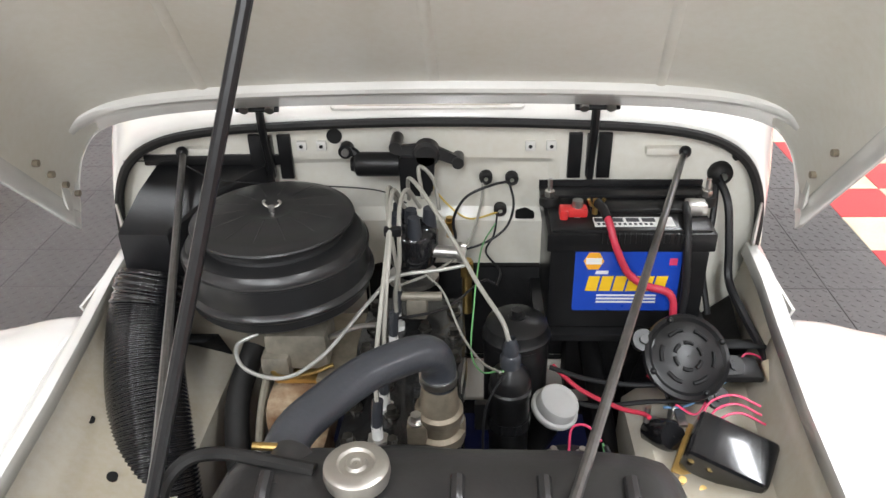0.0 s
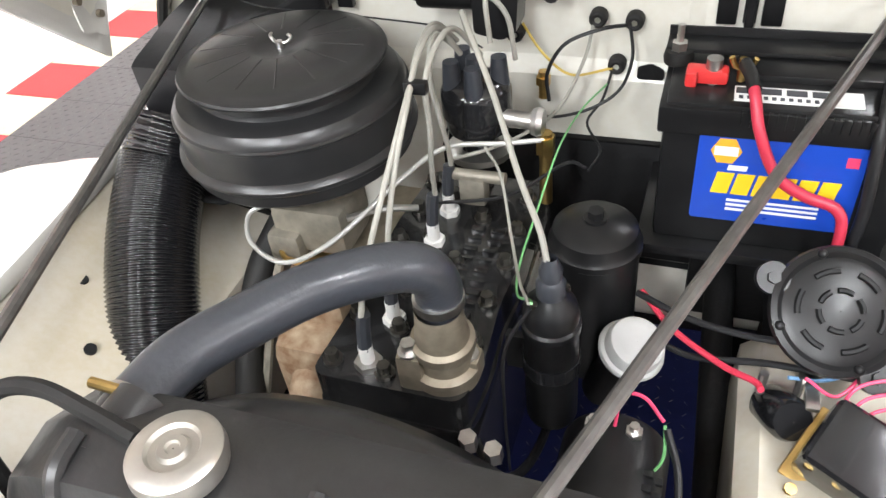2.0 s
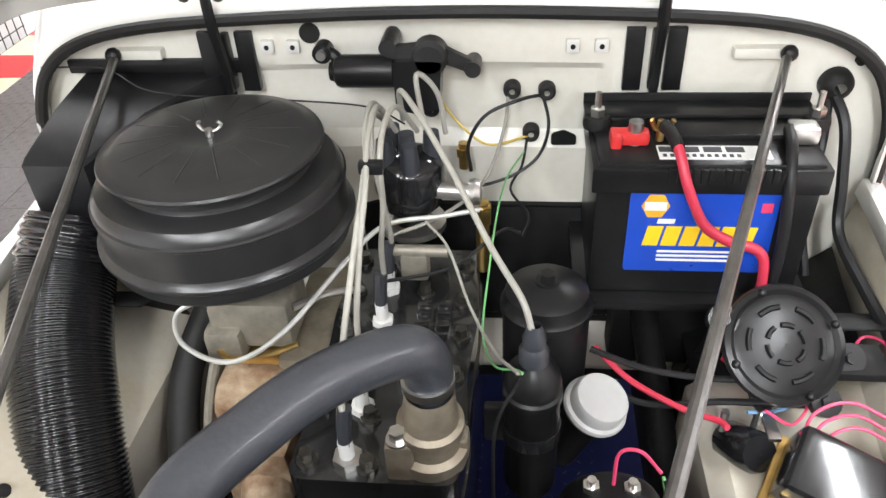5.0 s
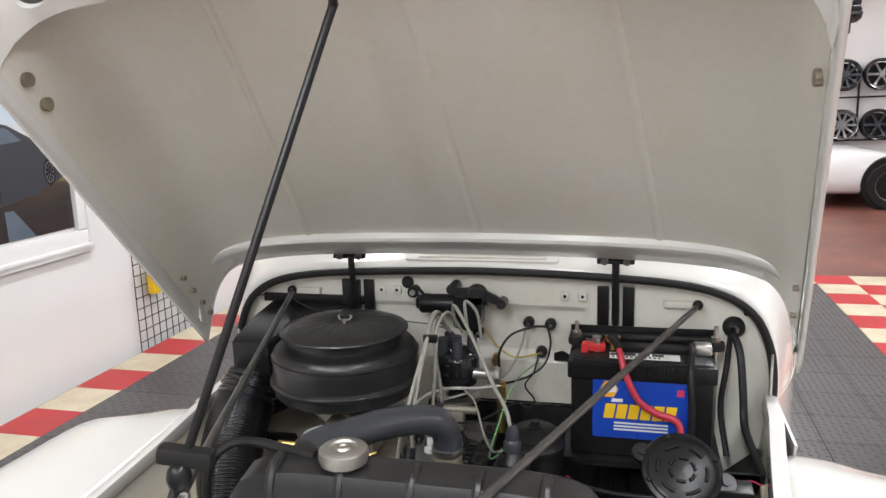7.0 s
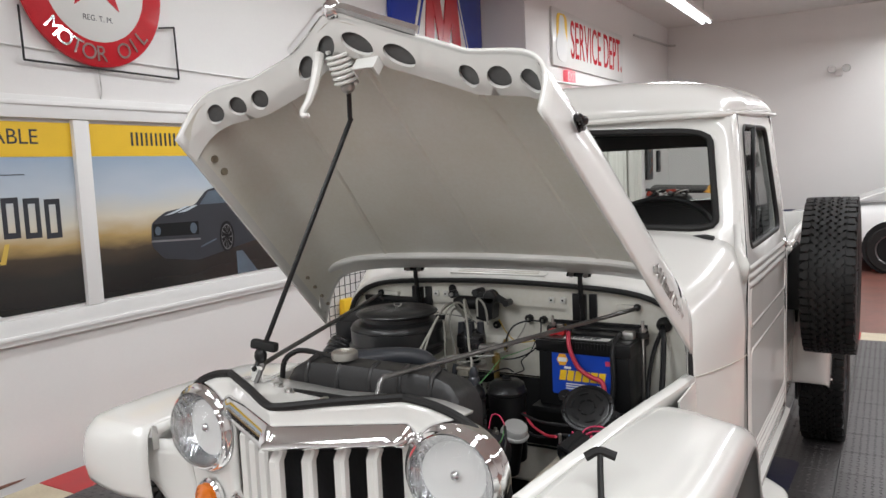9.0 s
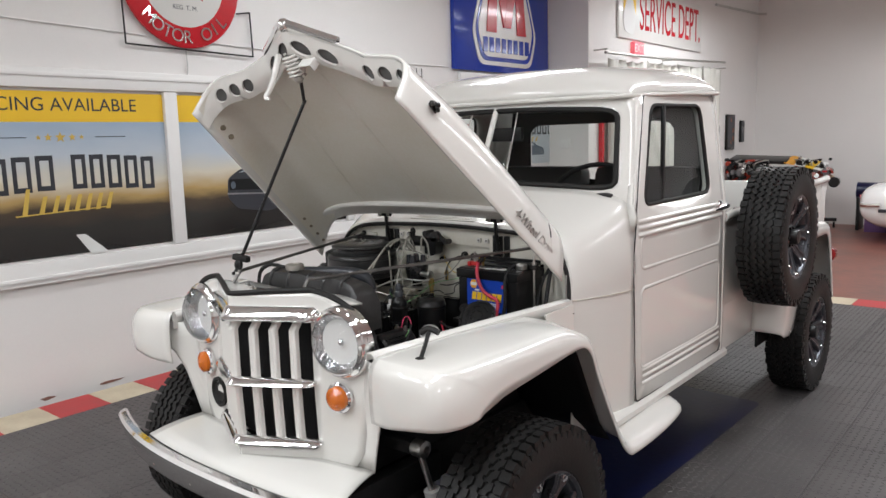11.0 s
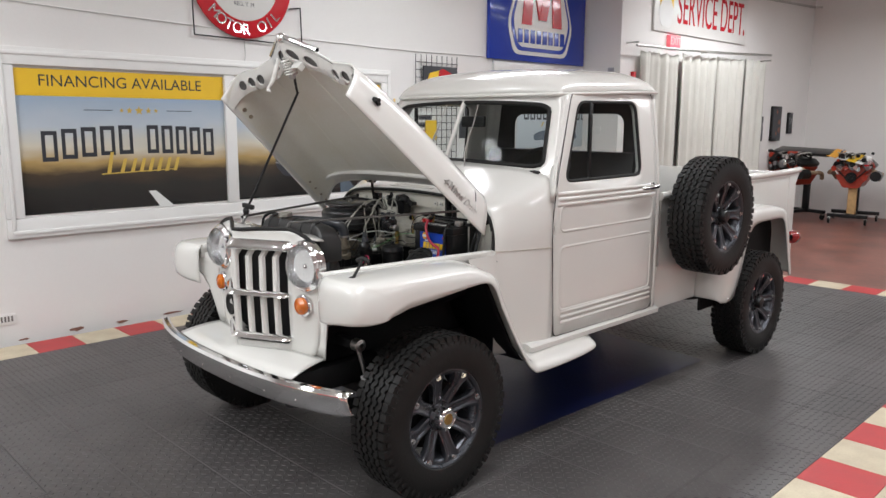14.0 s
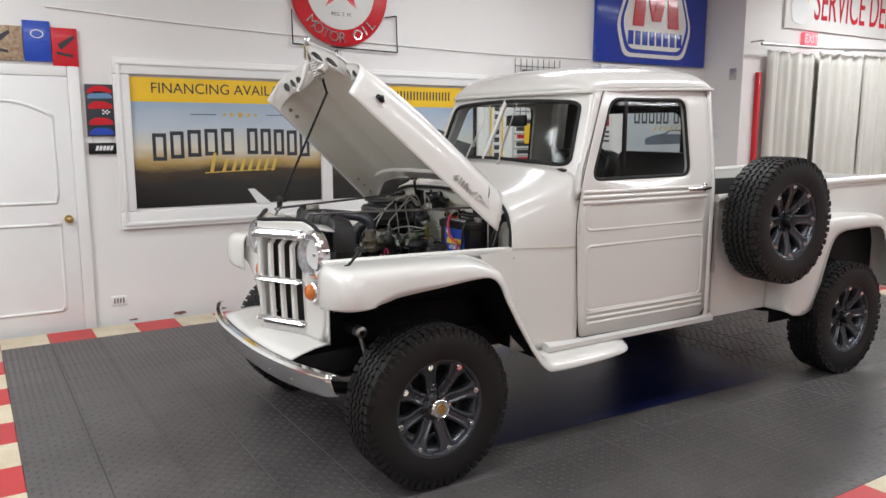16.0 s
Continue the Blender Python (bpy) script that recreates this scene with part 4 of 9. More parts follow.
# flange from the firewall to the cowl edge and rubber seal on it
bm = B()
loft(bm, [[(x * f, yy, z - d) for x, _, z in full([(a, 0.0, b) for a, b in ARCH])] for yy, f, d in ((0.574, 1.0, 0.004), (0.556, 0.998, 0.003), (0.545, 1.0, 0.0))])
T("cowl_flange", bm, WHITE, label="white cowl flange", angle=60, solid=0.004)
T("cowl_seal", tube(B(), [(x * 0.985, 0.542, z - 0.004) for x, z in ARCH] + [(-x * 0.985, 0.542, z - 0.004) for x, z in ARCH[-2::-1]], 0.0085, per=4), RUBBER, label="black rubber hood seal")
for s in (1, -1):
    T("seal_strip", box(B(), (s * 0.582, 0.536, 1.045), (0.005, 0.012, 0.10), 0.002), STEEL)
    # ledges beside the engine bay
    bm = B()
    loft(bm, [[(s * (xo - 0.0), y, 0.94), (s * xo, y, 1.001), (s * (xo - 0.008), y, 1.006), (s * (xo - 0.022), y, 1.006), (s * (xo - 0.026), y, 0.985)] for y, xo in ((-0.37, 0.502), (-0.1, 0.525), (0.1, 0.543), (0.29, 0.567), (0.42, 0.586), (0.485, 0.592), (0.545, 0.597))])
    T("fender_ledge", bm, WHITE, label="white upturned fender ledge", solid=0.003)
# vent panel on the cowl top
m = pose(0, 0.556, 1.2615, 20)
vent = T("cowl_vent", prism(B(), rounded(-0.175, 0.0, 0.160, 0.032, 0.010), 0, 0.0055, m), WHITE, label="low ribbed cowl vent lid", angle=30)
for y in (0.008, 0.020):
    T("vent_groove", box(B(), (-0.005, y, 0.0056), (0.28, 0.0022, 0.001), 0, m), AGED, vent)
    T("vent_rib", box(B(), (-0.005, y + 0.005, 0.0062), (0.28, 0.005, 0.003), 0.001, m), WHITE, vent)


# windshield
def ws(x, v):
    a = abs(x) / 0.6
    return (x, 0.80 + 0.085 * a ** 1.6 + v * (0.165 - 0.04 * a), 1.392 - 0.022 * a * a + v * 0.352)


OUT = [(0.0, -0.04), (0.3, -0.06), (0.55, -0.14), (0.645, -0.18), (0.672, -0.18), (0.668, -0.04), (0.655, 0.3), (0.632, 0.7), (0.612, 1.03), (0.3, 1.03), (0.0, 1.03)]
OUT = OUT[:-1] + [(-x, y) for x, y in OUT[::-1] if True]
INN = soften([(0.595, 0.02), (0.555, 0.88), (-0.555, 0.88), (-0.595, 0.02)], 0.09, 6)
bm = B()
plate(bm, OUT, INN, ws, n=140, mid=3)
T("windshield_frame", bm, WHITE, label="white windshield surround", angle=50, solid=0.03, out=(0, -1, 0.3))
T("windshield_seal", tube(B(), [Vector(ws(*p)) for p in resample(INN, 90)] + [Vector(ws(*INN[0]))], 0.011, soft=False), RUBBER, label="black rubber windshield seal")
for s in (1, -1):
    half = [(x, v) for x, v in ((0.012, 0.02), (0.5, 0.02), (0.588, 0.10), (0.556, 0.80), (0.50, 0.88), (0.012, 0.88))]
    T("windshield_pane", sheet(B(), half, lambda x, v: (s * ws(x, v)[0], ws(x, v)[1] - 0.002, ws(x, v)[2])), GLASS, out=(0, -1, 0.3)).visible_shadow = False
T("centre_post", tube(B(), [ws(0, 0.0), ws(0, 0.45), ws(0, 0.9)], 0.013), WHITE)
for s, x in ((1, 0.14), (-1, -0.14)):
    bm = tube(B(), [Vector(ws(x + s * 0.02, 0.02)) + Vector((0, -0.03, -0.02)), Vector(ws(x, 0.2)) + Vector((0, -0.025, 0)), Vector(ws(x - s * 0.015, 0.50)) + Vector((0, -0.012, 0))], 0.004)
    tube(bm, [Vector(ws(x - s * 0.005, 0.18)) + Vector((0, -0.012, 0)), Vector(ws(x - s * 0.02, 0.85)) + Vector((0, -0.010, 0))], 0.003, soft=False)
    cyl(bm, Vector(ws(x + s * 0.02, 0.0)) + Vector((0, -0.005, -0.03)), Vector(ws(x + s * 0.02, 0.0)) + Vector((0, -0.04, -0.02)), 0.013, n=12)
    T("wiper_arm", bm, STEEL, label="bright steel windshield wiper")

# roof
def eave(y):
    """Height of the drip line along the cab."""
    return 1.736 + 0.030 * min(1.0, max(0.0, (y - 1.0) / 0.8))


bm = B()
rows = []
for j in range(37):
    v = -math.cos(math.pi * j / 36)
    row = []
    for i in range(49):
        u = -math.cos(math.pi * i / 48)
        hw = 0.600 + 0.032 * min(1, (v + 1) / 0.5)
        y = 1.428 + 0.428 * v - 0.062 * (1 - u * u) * max(0, -v) ** 3
        e = max(0.0, 1 - abs(u) ** 6) ** 0.42 * max(0.0, 1 - abs(v) ** 7) ** 0.42
        crown = 0.104 + 0.026 * (1 - u * u) + 0.012 * (1 - v * v)
        row.append((hw * u, y, eave(y) + 0.003 + crown * e))
    rows.append(row)
loft(bm, rows)
T("roof", bm, WHITE, label="rounded white steel cab roof", angle=60, solid=0.02, out=(0, 0, 1))
rail = [(0.0, 0.935), (0.3, 0.943), (0.54, 0.975), (0.604, 1.02), (0.618, 1.08), (0.634, 1.30), (0.640, 1.60), (0.640, 1.852)]
T("drip_rail", tube(B(), [(-x, y, eave(y)) for x, y in rail[:0:-1]] + [(x, y, eave(y)) for x, y in rail], 0.009, per=5), WHITE)


# cab sides and doors
def side_x(y, z):
    x = 0.690 - 0.008 * max(0, (1.4 - y))
    if z > 1.24:
        x -= 0.062 * ((z - 1.24) / 0.50) ** 1.15
    if z < 0.62:
        x -= 0.004 * (0.62 - z) / 0.1
    return x


DOOR = soften([(0.895, 0.536), (1.818, 0.536), (1.818, 1.760), (1.066, 1.742), (0.885, 1.27), (0.862, 1.10)], 0.03, 4)
HOLE = soften([(0.962, 1.312), (1.652, 1.318), (1.642, 1.706), (1.118, 1.700)], 0.055, 5)


def cab_side(s):
    d = T("door", plate(B(), DOOR, HOLE, lambda y, z: (s * side_x(y, z), y, z), n=120, mid=5), WHITE, label="white steel cab door with pressed ribs", angle=40, solid=0.03, out=(s, 0, 0))
    ribs = [((0.90, 1.797), z, 0.008) for z in (1.252, 1.226, 1.200)] + [((0.945, 1.79), z, 0.007) for z in (0.655, 0.628, 0.601)]
    for (y0, y1), z, r in ribs:
        bm = B()
        rows = []
        for k in range(13):
            y = y0 + (y1 - y0) * k / 12
            w = r * (0.15 if k in (0, 12) else 1)
            rows.append([(s * (side_x(y, z) + 0.001 + h), y, z + q) for q, h in ((-1.3 * r, -0.001), (-0.7 * r, w * 0.55), (0, w * 0.75), (0.7 * r, w * 0.55), (1.3 * r, -0.001))])
        loft(bm, rows)
        T("door_rib", bm, WHITE, d, angle=60)
    for (a, b, c, e) in ((0.925, 1.066, 1.775, 1.195), (0.93, 0.665, 1.775, 0.988)):
        o = rounded(a, b, c, e, 0.035) if b < e else rounded(a, e, c, b, 0.035)
        T("door_pressing", tube(B(), [(s * (side_x(y, z) - 0.0085), y, z) for y, z in o + o[:1]], 0.0115, soft=False, n=16), WHITE, d, "raised pressed panel edge")
    T("door_gap", tube(B(), [(s * (side_x(y, z) - 0.0012), y, z) for y, z in DOOR + DOOR[:1]], 0.0022, soft=False, n=6), DARK, d, "dark gap round the door")
    T("window_seal", tube(B(), [(s * (side_x(y, z) - 0.004), y, z) for y, z in HOLE + HOLE[:1]], 0.009, soft=False), RUBBER, d)
    T("door_glass", sheet(B(), HOLE, lambda y, z: (s * (side_x(y, z) - 0.014), y, z)), GLASS, d, out=(1, 0, 0)).visible_shadow = False
    T("vent_bar", box(B(), (s * 0.655, 1.190, 1.505), (0.014, 0.022, 0.385), 0.003), BLACK, d)
    bm = tube(B(), [(s * 0.69, 1.775, 1.245), (s * 0.724, 1.768, 1.247), (s * 0.732, 1.72, 1.246), (s * 0.731, 1.66, 1.245), (s * 0.726, 1.595, 1.243)], 0.011, n=12, radii=lambda q: 0.010 + 0.003 * math.sin(q * 3.0))
    lathe(bm, [(0.024, 0.0), (0.022, 0.006), (0.012, 0.009)], 20, Matrix.Translation((s * 0.688, 1.768, 1.246)) @ pose(0, 0, 0, 0, s * 90))
    T("door_handle", bm, CHROME, d, "chrome pull handle")
    # corner pillar
    bm = B()
    rows = []
    for z in [0.50 + (1.764 - 0.50) * k / 16 for k in range(17)]:
        x = side_x(1.84, z)
        rows.append([(s * x, 1.821, z), (s * x, 1.85, z), (s * (x - 0.012), 1.872, z), (s * (x - 0.04), 1.884, z), (s * (x - 0.09), 1.886, z)])
    loft(bm, rows)
    T("cab_corner", bm, WHITE, label="white rear cab corner", angle=60, solid=0.02, out=(s, 0.3, 0))
    bm = B()
    loft(bm, [[(s * x, y, z) for x, z in ((0.60, 0.535), (0.682, 0.534), (0.702, 0.522), (0.70, 0.498), (0.68, 0.49), (0.60, 0.49))] for y in (0.70, 1.0, 1.3, 1.6, 1.885)], ring=True, caps=True)
    T("rocker_panel", bm, WHITE, label="white sill below the door")
    # pillar between windshield and door
    bm = B()
    rows = []
    for t in [k / 10 for k in range(11)]:
        z = 1.22 + 0.522 * t
        yf = max(0.874 + 0.02 * t, 0.888 + 0.178 * (t - 0.192) / 0.808)
        x = side_x(yf, z)
        wx, wy, wz = ws(0.672 - 0.06 * t, -0.17 + 1.19 * t)
        rows.append([(s * wx, wy, wz), (s * (x + wx) / 2 + s * 0.004, (yf + wy) / 2 - 0.004, (z + wz) / 2), (s * x, yf - 0.004, z), (s * (x - 0.03), yf - 0.002, z)])
    loft(bm, rows)
    T("front_pillar", bm, WHITE, angle=60, solid=0.012, out=(s, -0.5, 0))


cab_side(1)
cab_side(-1)
# back wall of the cab with its window
bm = B()
plate(bm, [(-0.62, 0.55), (0.62, 0.55), (0.63, 1.25), (0.583, 1.764), (-0.583, 1.764), (-0.63, 1.25)], rounded(-0.43, 1.345, 0.43, 1.66, 0.07), lambda x, z: (x, 1.886, z), n=100, mid=3)
T("cab_back", bm, WHITE, label="white rear cab wall", solid=0.02, off=0)
T("back_lining", plate(B(), [(-0.60, 0.6), (0.60, 0.6), (0.61, 1.25), (0.565, 1.73), (-0.565, 1.73), (-0.61, 1.25)], rounded(-0.42, 1.355, 0.42, 1.65, 0.06), lambda x, z: (x, 1.872, z), n=100), CABIN, label="dark rear cabin lining")
T("rear_window", sheet(B(), rounded(-0.425, 1.35, 0.425, 1.655, 0.065), lambda x, z: (x, 1.884, z)), GLASS, out=(0, -1, 0)).visible_shadow = False
# cabin inside
T("cab_floor", box(B(), (0, 1.25, 0.60), (1.24, 1.2, 0.03)), CABIN)
T("headliner", box(B(), (0, 1.45, 1.735), (1.14, 0.78, 0.012)), CABIN, label="dark headliner")
bm = box(B(), (0, 0.93, 1.30), (1.20, 0.16, 0.14), 0.04)
T("dashboard", bm, CABIN, label="dark dashboard")
bm = box(B(), (0, 1.60, 0.95), (1.16, 0.48, 0.16), 0.05)
T("seat_base", bm, SEAT, label="black vinyl bench seat")
for x in (-0.3, 0.3):
    T("seat_back", box(B(), (0, 0, 0), (0.54, 0.12, 0.50), 0.05, pose(x, 1.78, 1.18, -10)), SEAT, label="black vinyl seat back")
for s in (1, -1):
    T("door_lining", box(B(), (s * 0.645, 1.36, 0.94), (0.02, 0.9, 0.66), 0.006), CABIN)
bm = tube(B(), [(0.33 + 0.19 * math.cos(a * math.pi / 12), 1.19 + 0.19 * 0.45 * math.sin(a * math.pi / 12), 1.345 + 0.19 * 0.85 * math.sin(a * math.pi / 12) * 0.7) for a in range(25)], 0.011, per=1)
cyl(bm, (0.33, 1.19, 1.345), (0.33, 0.98, 1.24), 0.02)
T("steering_wheel", bm, BLACK, label="black steering wheel")
T("mirror_inside", box(B(), (0.0, 1.02, 1.60), (0.17, 0.02, 0.06), 0.008), BLACK)

# ---- hood ----
HO, HU, HW = Vector((0, 0.446, 1.09)), Vector((0, -0.744, 0.668)), Vector((0, 0.668, 0.744))


def hp(x, u, w):
    return Vector((x, 0, 0)) + HO + HU * u + HW * w


# across from the skirt to the middle: fraction of half width, height at the rear, height at the front
HOODCOL = [(f, w0, w1) for f, w0, w1 in zip((1.0, 0.998, 0.992, 0.972, 0.93, 0.86, 0.76, 0.66, 0.60, 0.54, 0.36, 0.18, 0.0), (0.0, 0.045, 0.09, 0.130, 0.162, 0.183, 0.196, 0.203, 0.206, 0.208, 0.212, 0.214, 0.215), (0.0, 0.038, 0.066, 0.094, 0.117, 0.132, 0.136, 0.140, 0.146, 0.164, 0.199, 0.203, 0.205))]
HOODEND = [0.914, 0.920, 0.926, 0.932, 0.936, 0.940, 0.943, 0.945, 0.947, 0.951, 0.970, 1.018, 1.062]


def hood_col(k, t):
    f, w0, w1 = HOODCOL[k]
    u0 = 0.0 + 0.075 * min(1, w0 / 0.16)
    u = u0 + (HOODEND[k] - u0) * t
    e = max(0.0, (u - 0.55) / 0.5) ** 1.6
    e = min(1.0, e)
    hw = 0.617 - 0.120 * min(1.05, u / 0.914)
    return f * hw, u, w0 + (w1 - w0) * e


def hood_row(t):
    r = [hood_col(k, t) for k in range(len(HOODCOL))]
    pts = []
    for x, u, w in r:
        pts.append((x, u, w))
    return [hp(*p) for p in pts] + [hp(-x, u, w) for x, u, w in pts[-2::-1]]


bm = B()
loft(bm, [smooth(hood_row(t), 3) for t in [k / 26 for k in range(27)]])
hood = T("hood", bm, WHITE, label="white hood propped open at forty degrees", angle=50, solid=0.008, out=(0, 0.668, 0.744))
# inner lining a little below the skin, in duller paint
bm = B()
rows = []
for t in [0.015 + 0.97 * k / 22 for k in range(23)]:
    r = []
    for k in range(1, len(HOODCOL)):
        x, u, w = hood_col(k, t)
        r.append((x * 0.985, u, max(w - 0.016, 0.004)))
    rows.append(smooth([hp(*p) for p in r] + [hp(-x, u, w) for x, u, w in r[-2::-1]], 3))
loft(bm, rows)
T("hood_lining", bm, WHITE_IN, hood, "dull cream underside of the hood", angle=50)
# pressed ribs under the hood
for x in (-0.365, 0.012, 0.372):
    pts = []
    for t in [0.09 + 0.8 * k / 14 for k in range(15)]:
        ks = [hood_col(k, t) for k in range(len(HOODCOL))][::-1]
        xx = abs(x) * (1.0 - 0.32 * t)
        w = float(np.interp(xx, [q[0] for q in ks], [q[2] for q in ks]))
        u = float(np.interp(xx, [q[0] for q in ks], [q[1] for q in ks]))
        pts.append(hp(math.copysign(xx, x), u, w - 0.0055))
    T("hood_rib", tube(B(), pts, 0.0135, n=24, per=2), WHITE_IN, hood)
# rear lip band under the hood
bm = B()
rows = []
for a, b in ((0.0, 0.006), (-0.005, 0.014), (0.006, 0.021), (0.038, 0.022), (0.058, 0.030), (0.074, 0.032), (0.080, 0.028), (0.083, 0.014)):
    r = []
    for k in range(1, len(HOODCOL)):
        x, u, w = hood_col(k, 0.0)
        d = min(1.0, w / 0.09)
        r.append((x - b * 0.9 * max(0, 1 - w / 0.19), u + a * (0.5 + 0.5 * d), max(w - b, 0.004)))
    rows.append(smooth([hp(*p) for p in r] + [hp(-x, u, w) for x, u, w in r[-2::-1]], 3))
loft(bm, rows)
T("hood_rear_lip", bm, WHITE, hood, "glossy white rear reinforcement of the hood", angle=40)
for a, b in ((0.06, 0.20), (0.36, 0.45), (0.54, 0.62), (0.74, 0.95)):
    T("lip_seam", tube(B(), rows[-1][int(a * len(rows[-1])):int(b * len(rows[-1]))], 0.0022, n=6, soft=False), DARK, hood)


# front flange with oval holes
def lip(s, r):
    """s: -1 to 1 across the front edge; r: 0 at the edge to 1 inward."""
    a = abs(s) * (len(HOODCOL) - 1)
    a = (len(HOODCOL) - 1) - a
    k = min(int(a), len(HOODCOL) - 2)
    f = a - k
    p, q = hood_col(k, 1.0), hood_col(k + 1, 1.0)
    x, u, w = (p[i] + (q[i] - p[i]) * f for i in range(3))
    return hp(math.copysign(x, s), u - 0.006 - 0.085 * r, max(0.002, w - 0.012 - 0.030 * math.sin(min(1, r * 1.2) * 1.5)))


bm = B()
half = [(0.0, 0.083), (0.083, 0.165), (0.165, 0.242), (0.242, 0.425), (0.425, 0.55), (0.55, 0.70), (0.70, 0.99)]
cells = [(-b, -a) for a, b in half[::-1]] + half
for c, (a, b) in enumerate(cells):
    N = 24
    hole = c not in (0, 4, 9, 13)
    out, inn = [], []
    for k in range(N):
        t = 2 * math.pi * k / N
        cx, cy = math.cos(t), math.sin(t)
        m = max(abs(cx), abs(cy))
        out.append((0.5 + 0.5 * cx / m, 0.5 + 0.5 * cy / m))
        inn.append((0.5 + 0.38 * cx, 0.5 + 0.27 * cy))
    P = lambda q: lip(a + (b - a) * q[0], q[1])
    if hole:
        loft(bm, [[P(q) for q in out], [P(q) for q in inn], [P(q) + HW * 0.008 for q in inn]], ring=True)
    else:
        loft(bm, [[P(q) for q in out], [P(q) for q in inn], [P((0.5 + (q[0] - 0.5) * 0.02, 0.5 + (q[1] - 0.5) * 0.02)) for q in inn]], ring=True)
inner = [-0.985 + 1.97 * k / 48 for k in range(49)]
loft(bm, [[lip(q, 1.0) for q in inner], [lip(q, 1.0) + HW * (0.030 - 0.016 * abs(q)) for q in inner]])
bmesh.ops.remove_doubles(bm, verts=bm.verts, dist=0.0008)
T("hood_front_flange", bm, WHITE, hood, "white front flange with oval lightening holes", angle=40)
# added grey sheet: the shade inside the holes is put into its colour
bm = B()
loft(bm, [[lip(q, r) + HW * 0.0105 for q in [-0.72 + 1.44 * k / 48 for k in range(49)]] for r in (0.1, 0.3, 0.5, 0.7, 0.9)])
T("flange_cavity", bm, SHADEGREY, hood, "added grey sheet painting the shade behind the flange holes")
# bright nose trim
T("nose_trim", tube(B(), [hp(x, u + 0.004, w + 0.004) for x, u, w in [(-hood_col(k, 1.0)[0], hood_col(k, 1.0)[1], hood_col(k, 1.0)[2]) for k in range(10, 13)] + [hood_col(k, 1.0) for k in range(11, 9, -1)]], 0.0125, per=3), CHROME, hood, "chrome strip along the hood nose")
T("nose_ornament", ball(cyl(B(), hp(0, 1.00, 0.216), hp(0, 1.058, 0.209), 0.016, 0.019), hp(0, 1.060, 0.209), 0.023), CHROME, hood, "small chrome hood ornament")
# latch spring, hook and bracket
S0, S1 = Vector((-0.018, -0.140, 1.800)), Vector((-0.018, -0.168, 1.872))
sd = (S1 - S0).normalized()
sx = Vector((1, 0, 0))
sy = sd.cross(sx).normalized()
bm = tube(B(), [S0.lerp(S1, k / 100) + (sx * math.cos(k * 0.41) + sy * math.sin(k * 0.41)) * (0.024 + 0.004 * k / 100) for k in range(101)], 0.0048, soft=False)
T("latch_spring", bm, WHITE, hood, "white painted coil spring")
T("latch_pin", ball(cyl(B(), S0 - sd * 0.004, S1, 0.011), S0 - sd * 0.004, 0.017), STEEL, hood)
bm = tube(B(), [(-0.066, -0.176, 1.868), (-0.061, -0.189, 1.842), (-0.064, -0.201, 1.80), (-0.072, -0.212, 1.765), (-0.082, -0.222, 1.742), (-0.078, -0.228, 1.731), (-0.064, -0.226, 1.730)], 0.008, radii=lambda q: 0.013 - 0.008 * q)
T("safety_hook", bm, WHITE, hood, "white safety catch hook")
m = Matrix.Translation(hp(0.055, 0.955, 0.165)) @ pose(0, 0, 0, 48)
bm = box(B(), (0, 0, 0), (0.060, 0.070, 0.005), 0.002, m)
for q in (-1, 1):
    box(bm, (q * 0.028, 0, -0.012), (0.005, 0.070, 0.024), 0.002, m)
T("latch_bracket", bm, WHITE, hood, "small white channel beside the spring")
# side clamp and lettering
m = Matrix.Translation(hp(0.5155, 0.80, 0.072)) @ pose(0, 0, 0, -42) @ Matrix.Scale(0.55, 4)
bm = box(B(), (0.004, 0, 0), (0.008, 0.075, 0.03), 0.004, m)
cyl(bm, m @ Vector((0.0, -0.024, 0)), m @ Vector((0.03, -0.024, 0)), 0.013 * 0.55, n=12)
cyl(bm, m @ Vector((0.0, 0.026, 0)), m @ Vector((0.024, 0.026, 0)), 0.012 * 0.55, n=12)
ball(bm, m @ Vector((0.026, 0.0, 0.01)), 0.010)
tube(bm, [m @ Vector((0.012, 0.02, 0)), m @ Vector((0.028, 0.0, 0.008)), m @ Vector((0.024, -0.04, 0.0))], 0.004)
T("hood_clamp", bm, GLOSSBLACK, hood, "black hood side clamp")
ex = (hp(0.573, 0.10, 0.05) - hp(0.55, 0.34, 0.05)).normalized()
ey = HW.copy()
ez = ex.cross(ey).normalized()
if ez.x < 0:
    ez = -ez
ey = ez.cross(ex).normalized()
m = Matrix(((ex.x, ey.x, ez.x, 0.5685), (ex.y, ey.y, ez.y, 0), (ex.z, ey.z, ez.z, 0), (0, 0, 0, 1)))
c = hp(0.0, 0.215, 0.052)
m.translation = Vector((0.5885, c.y, c.z))
writing("side_lettering", "4-Wheel Drive", 0.046, STEEL, hood, m @ Matrix(((1, 0.3, 0, 0), (0, 1, 0, 0), (0, 0, 1, 0), (0, 0, 0, 1))), width=0.235, depth=0.003)
for x0, us in ((-1, (0.05, 0.10, 0.155, 0.21, 0.735, 0.785)), (1, (0.14, 0.24, 0.735))):
    for u in us:
        T("hood_bolt", cyl(B(), hp(x0 * (0.611 - 0.129 * u), u, 0.05), hp(x0 * (0.597 - 0.129 * u), u, 0.05), 0.010 if u > 0.5 else 0.0055, n=12), ALU, hood)

# ---- grille and front ----
SHELF_DROP = 0.022
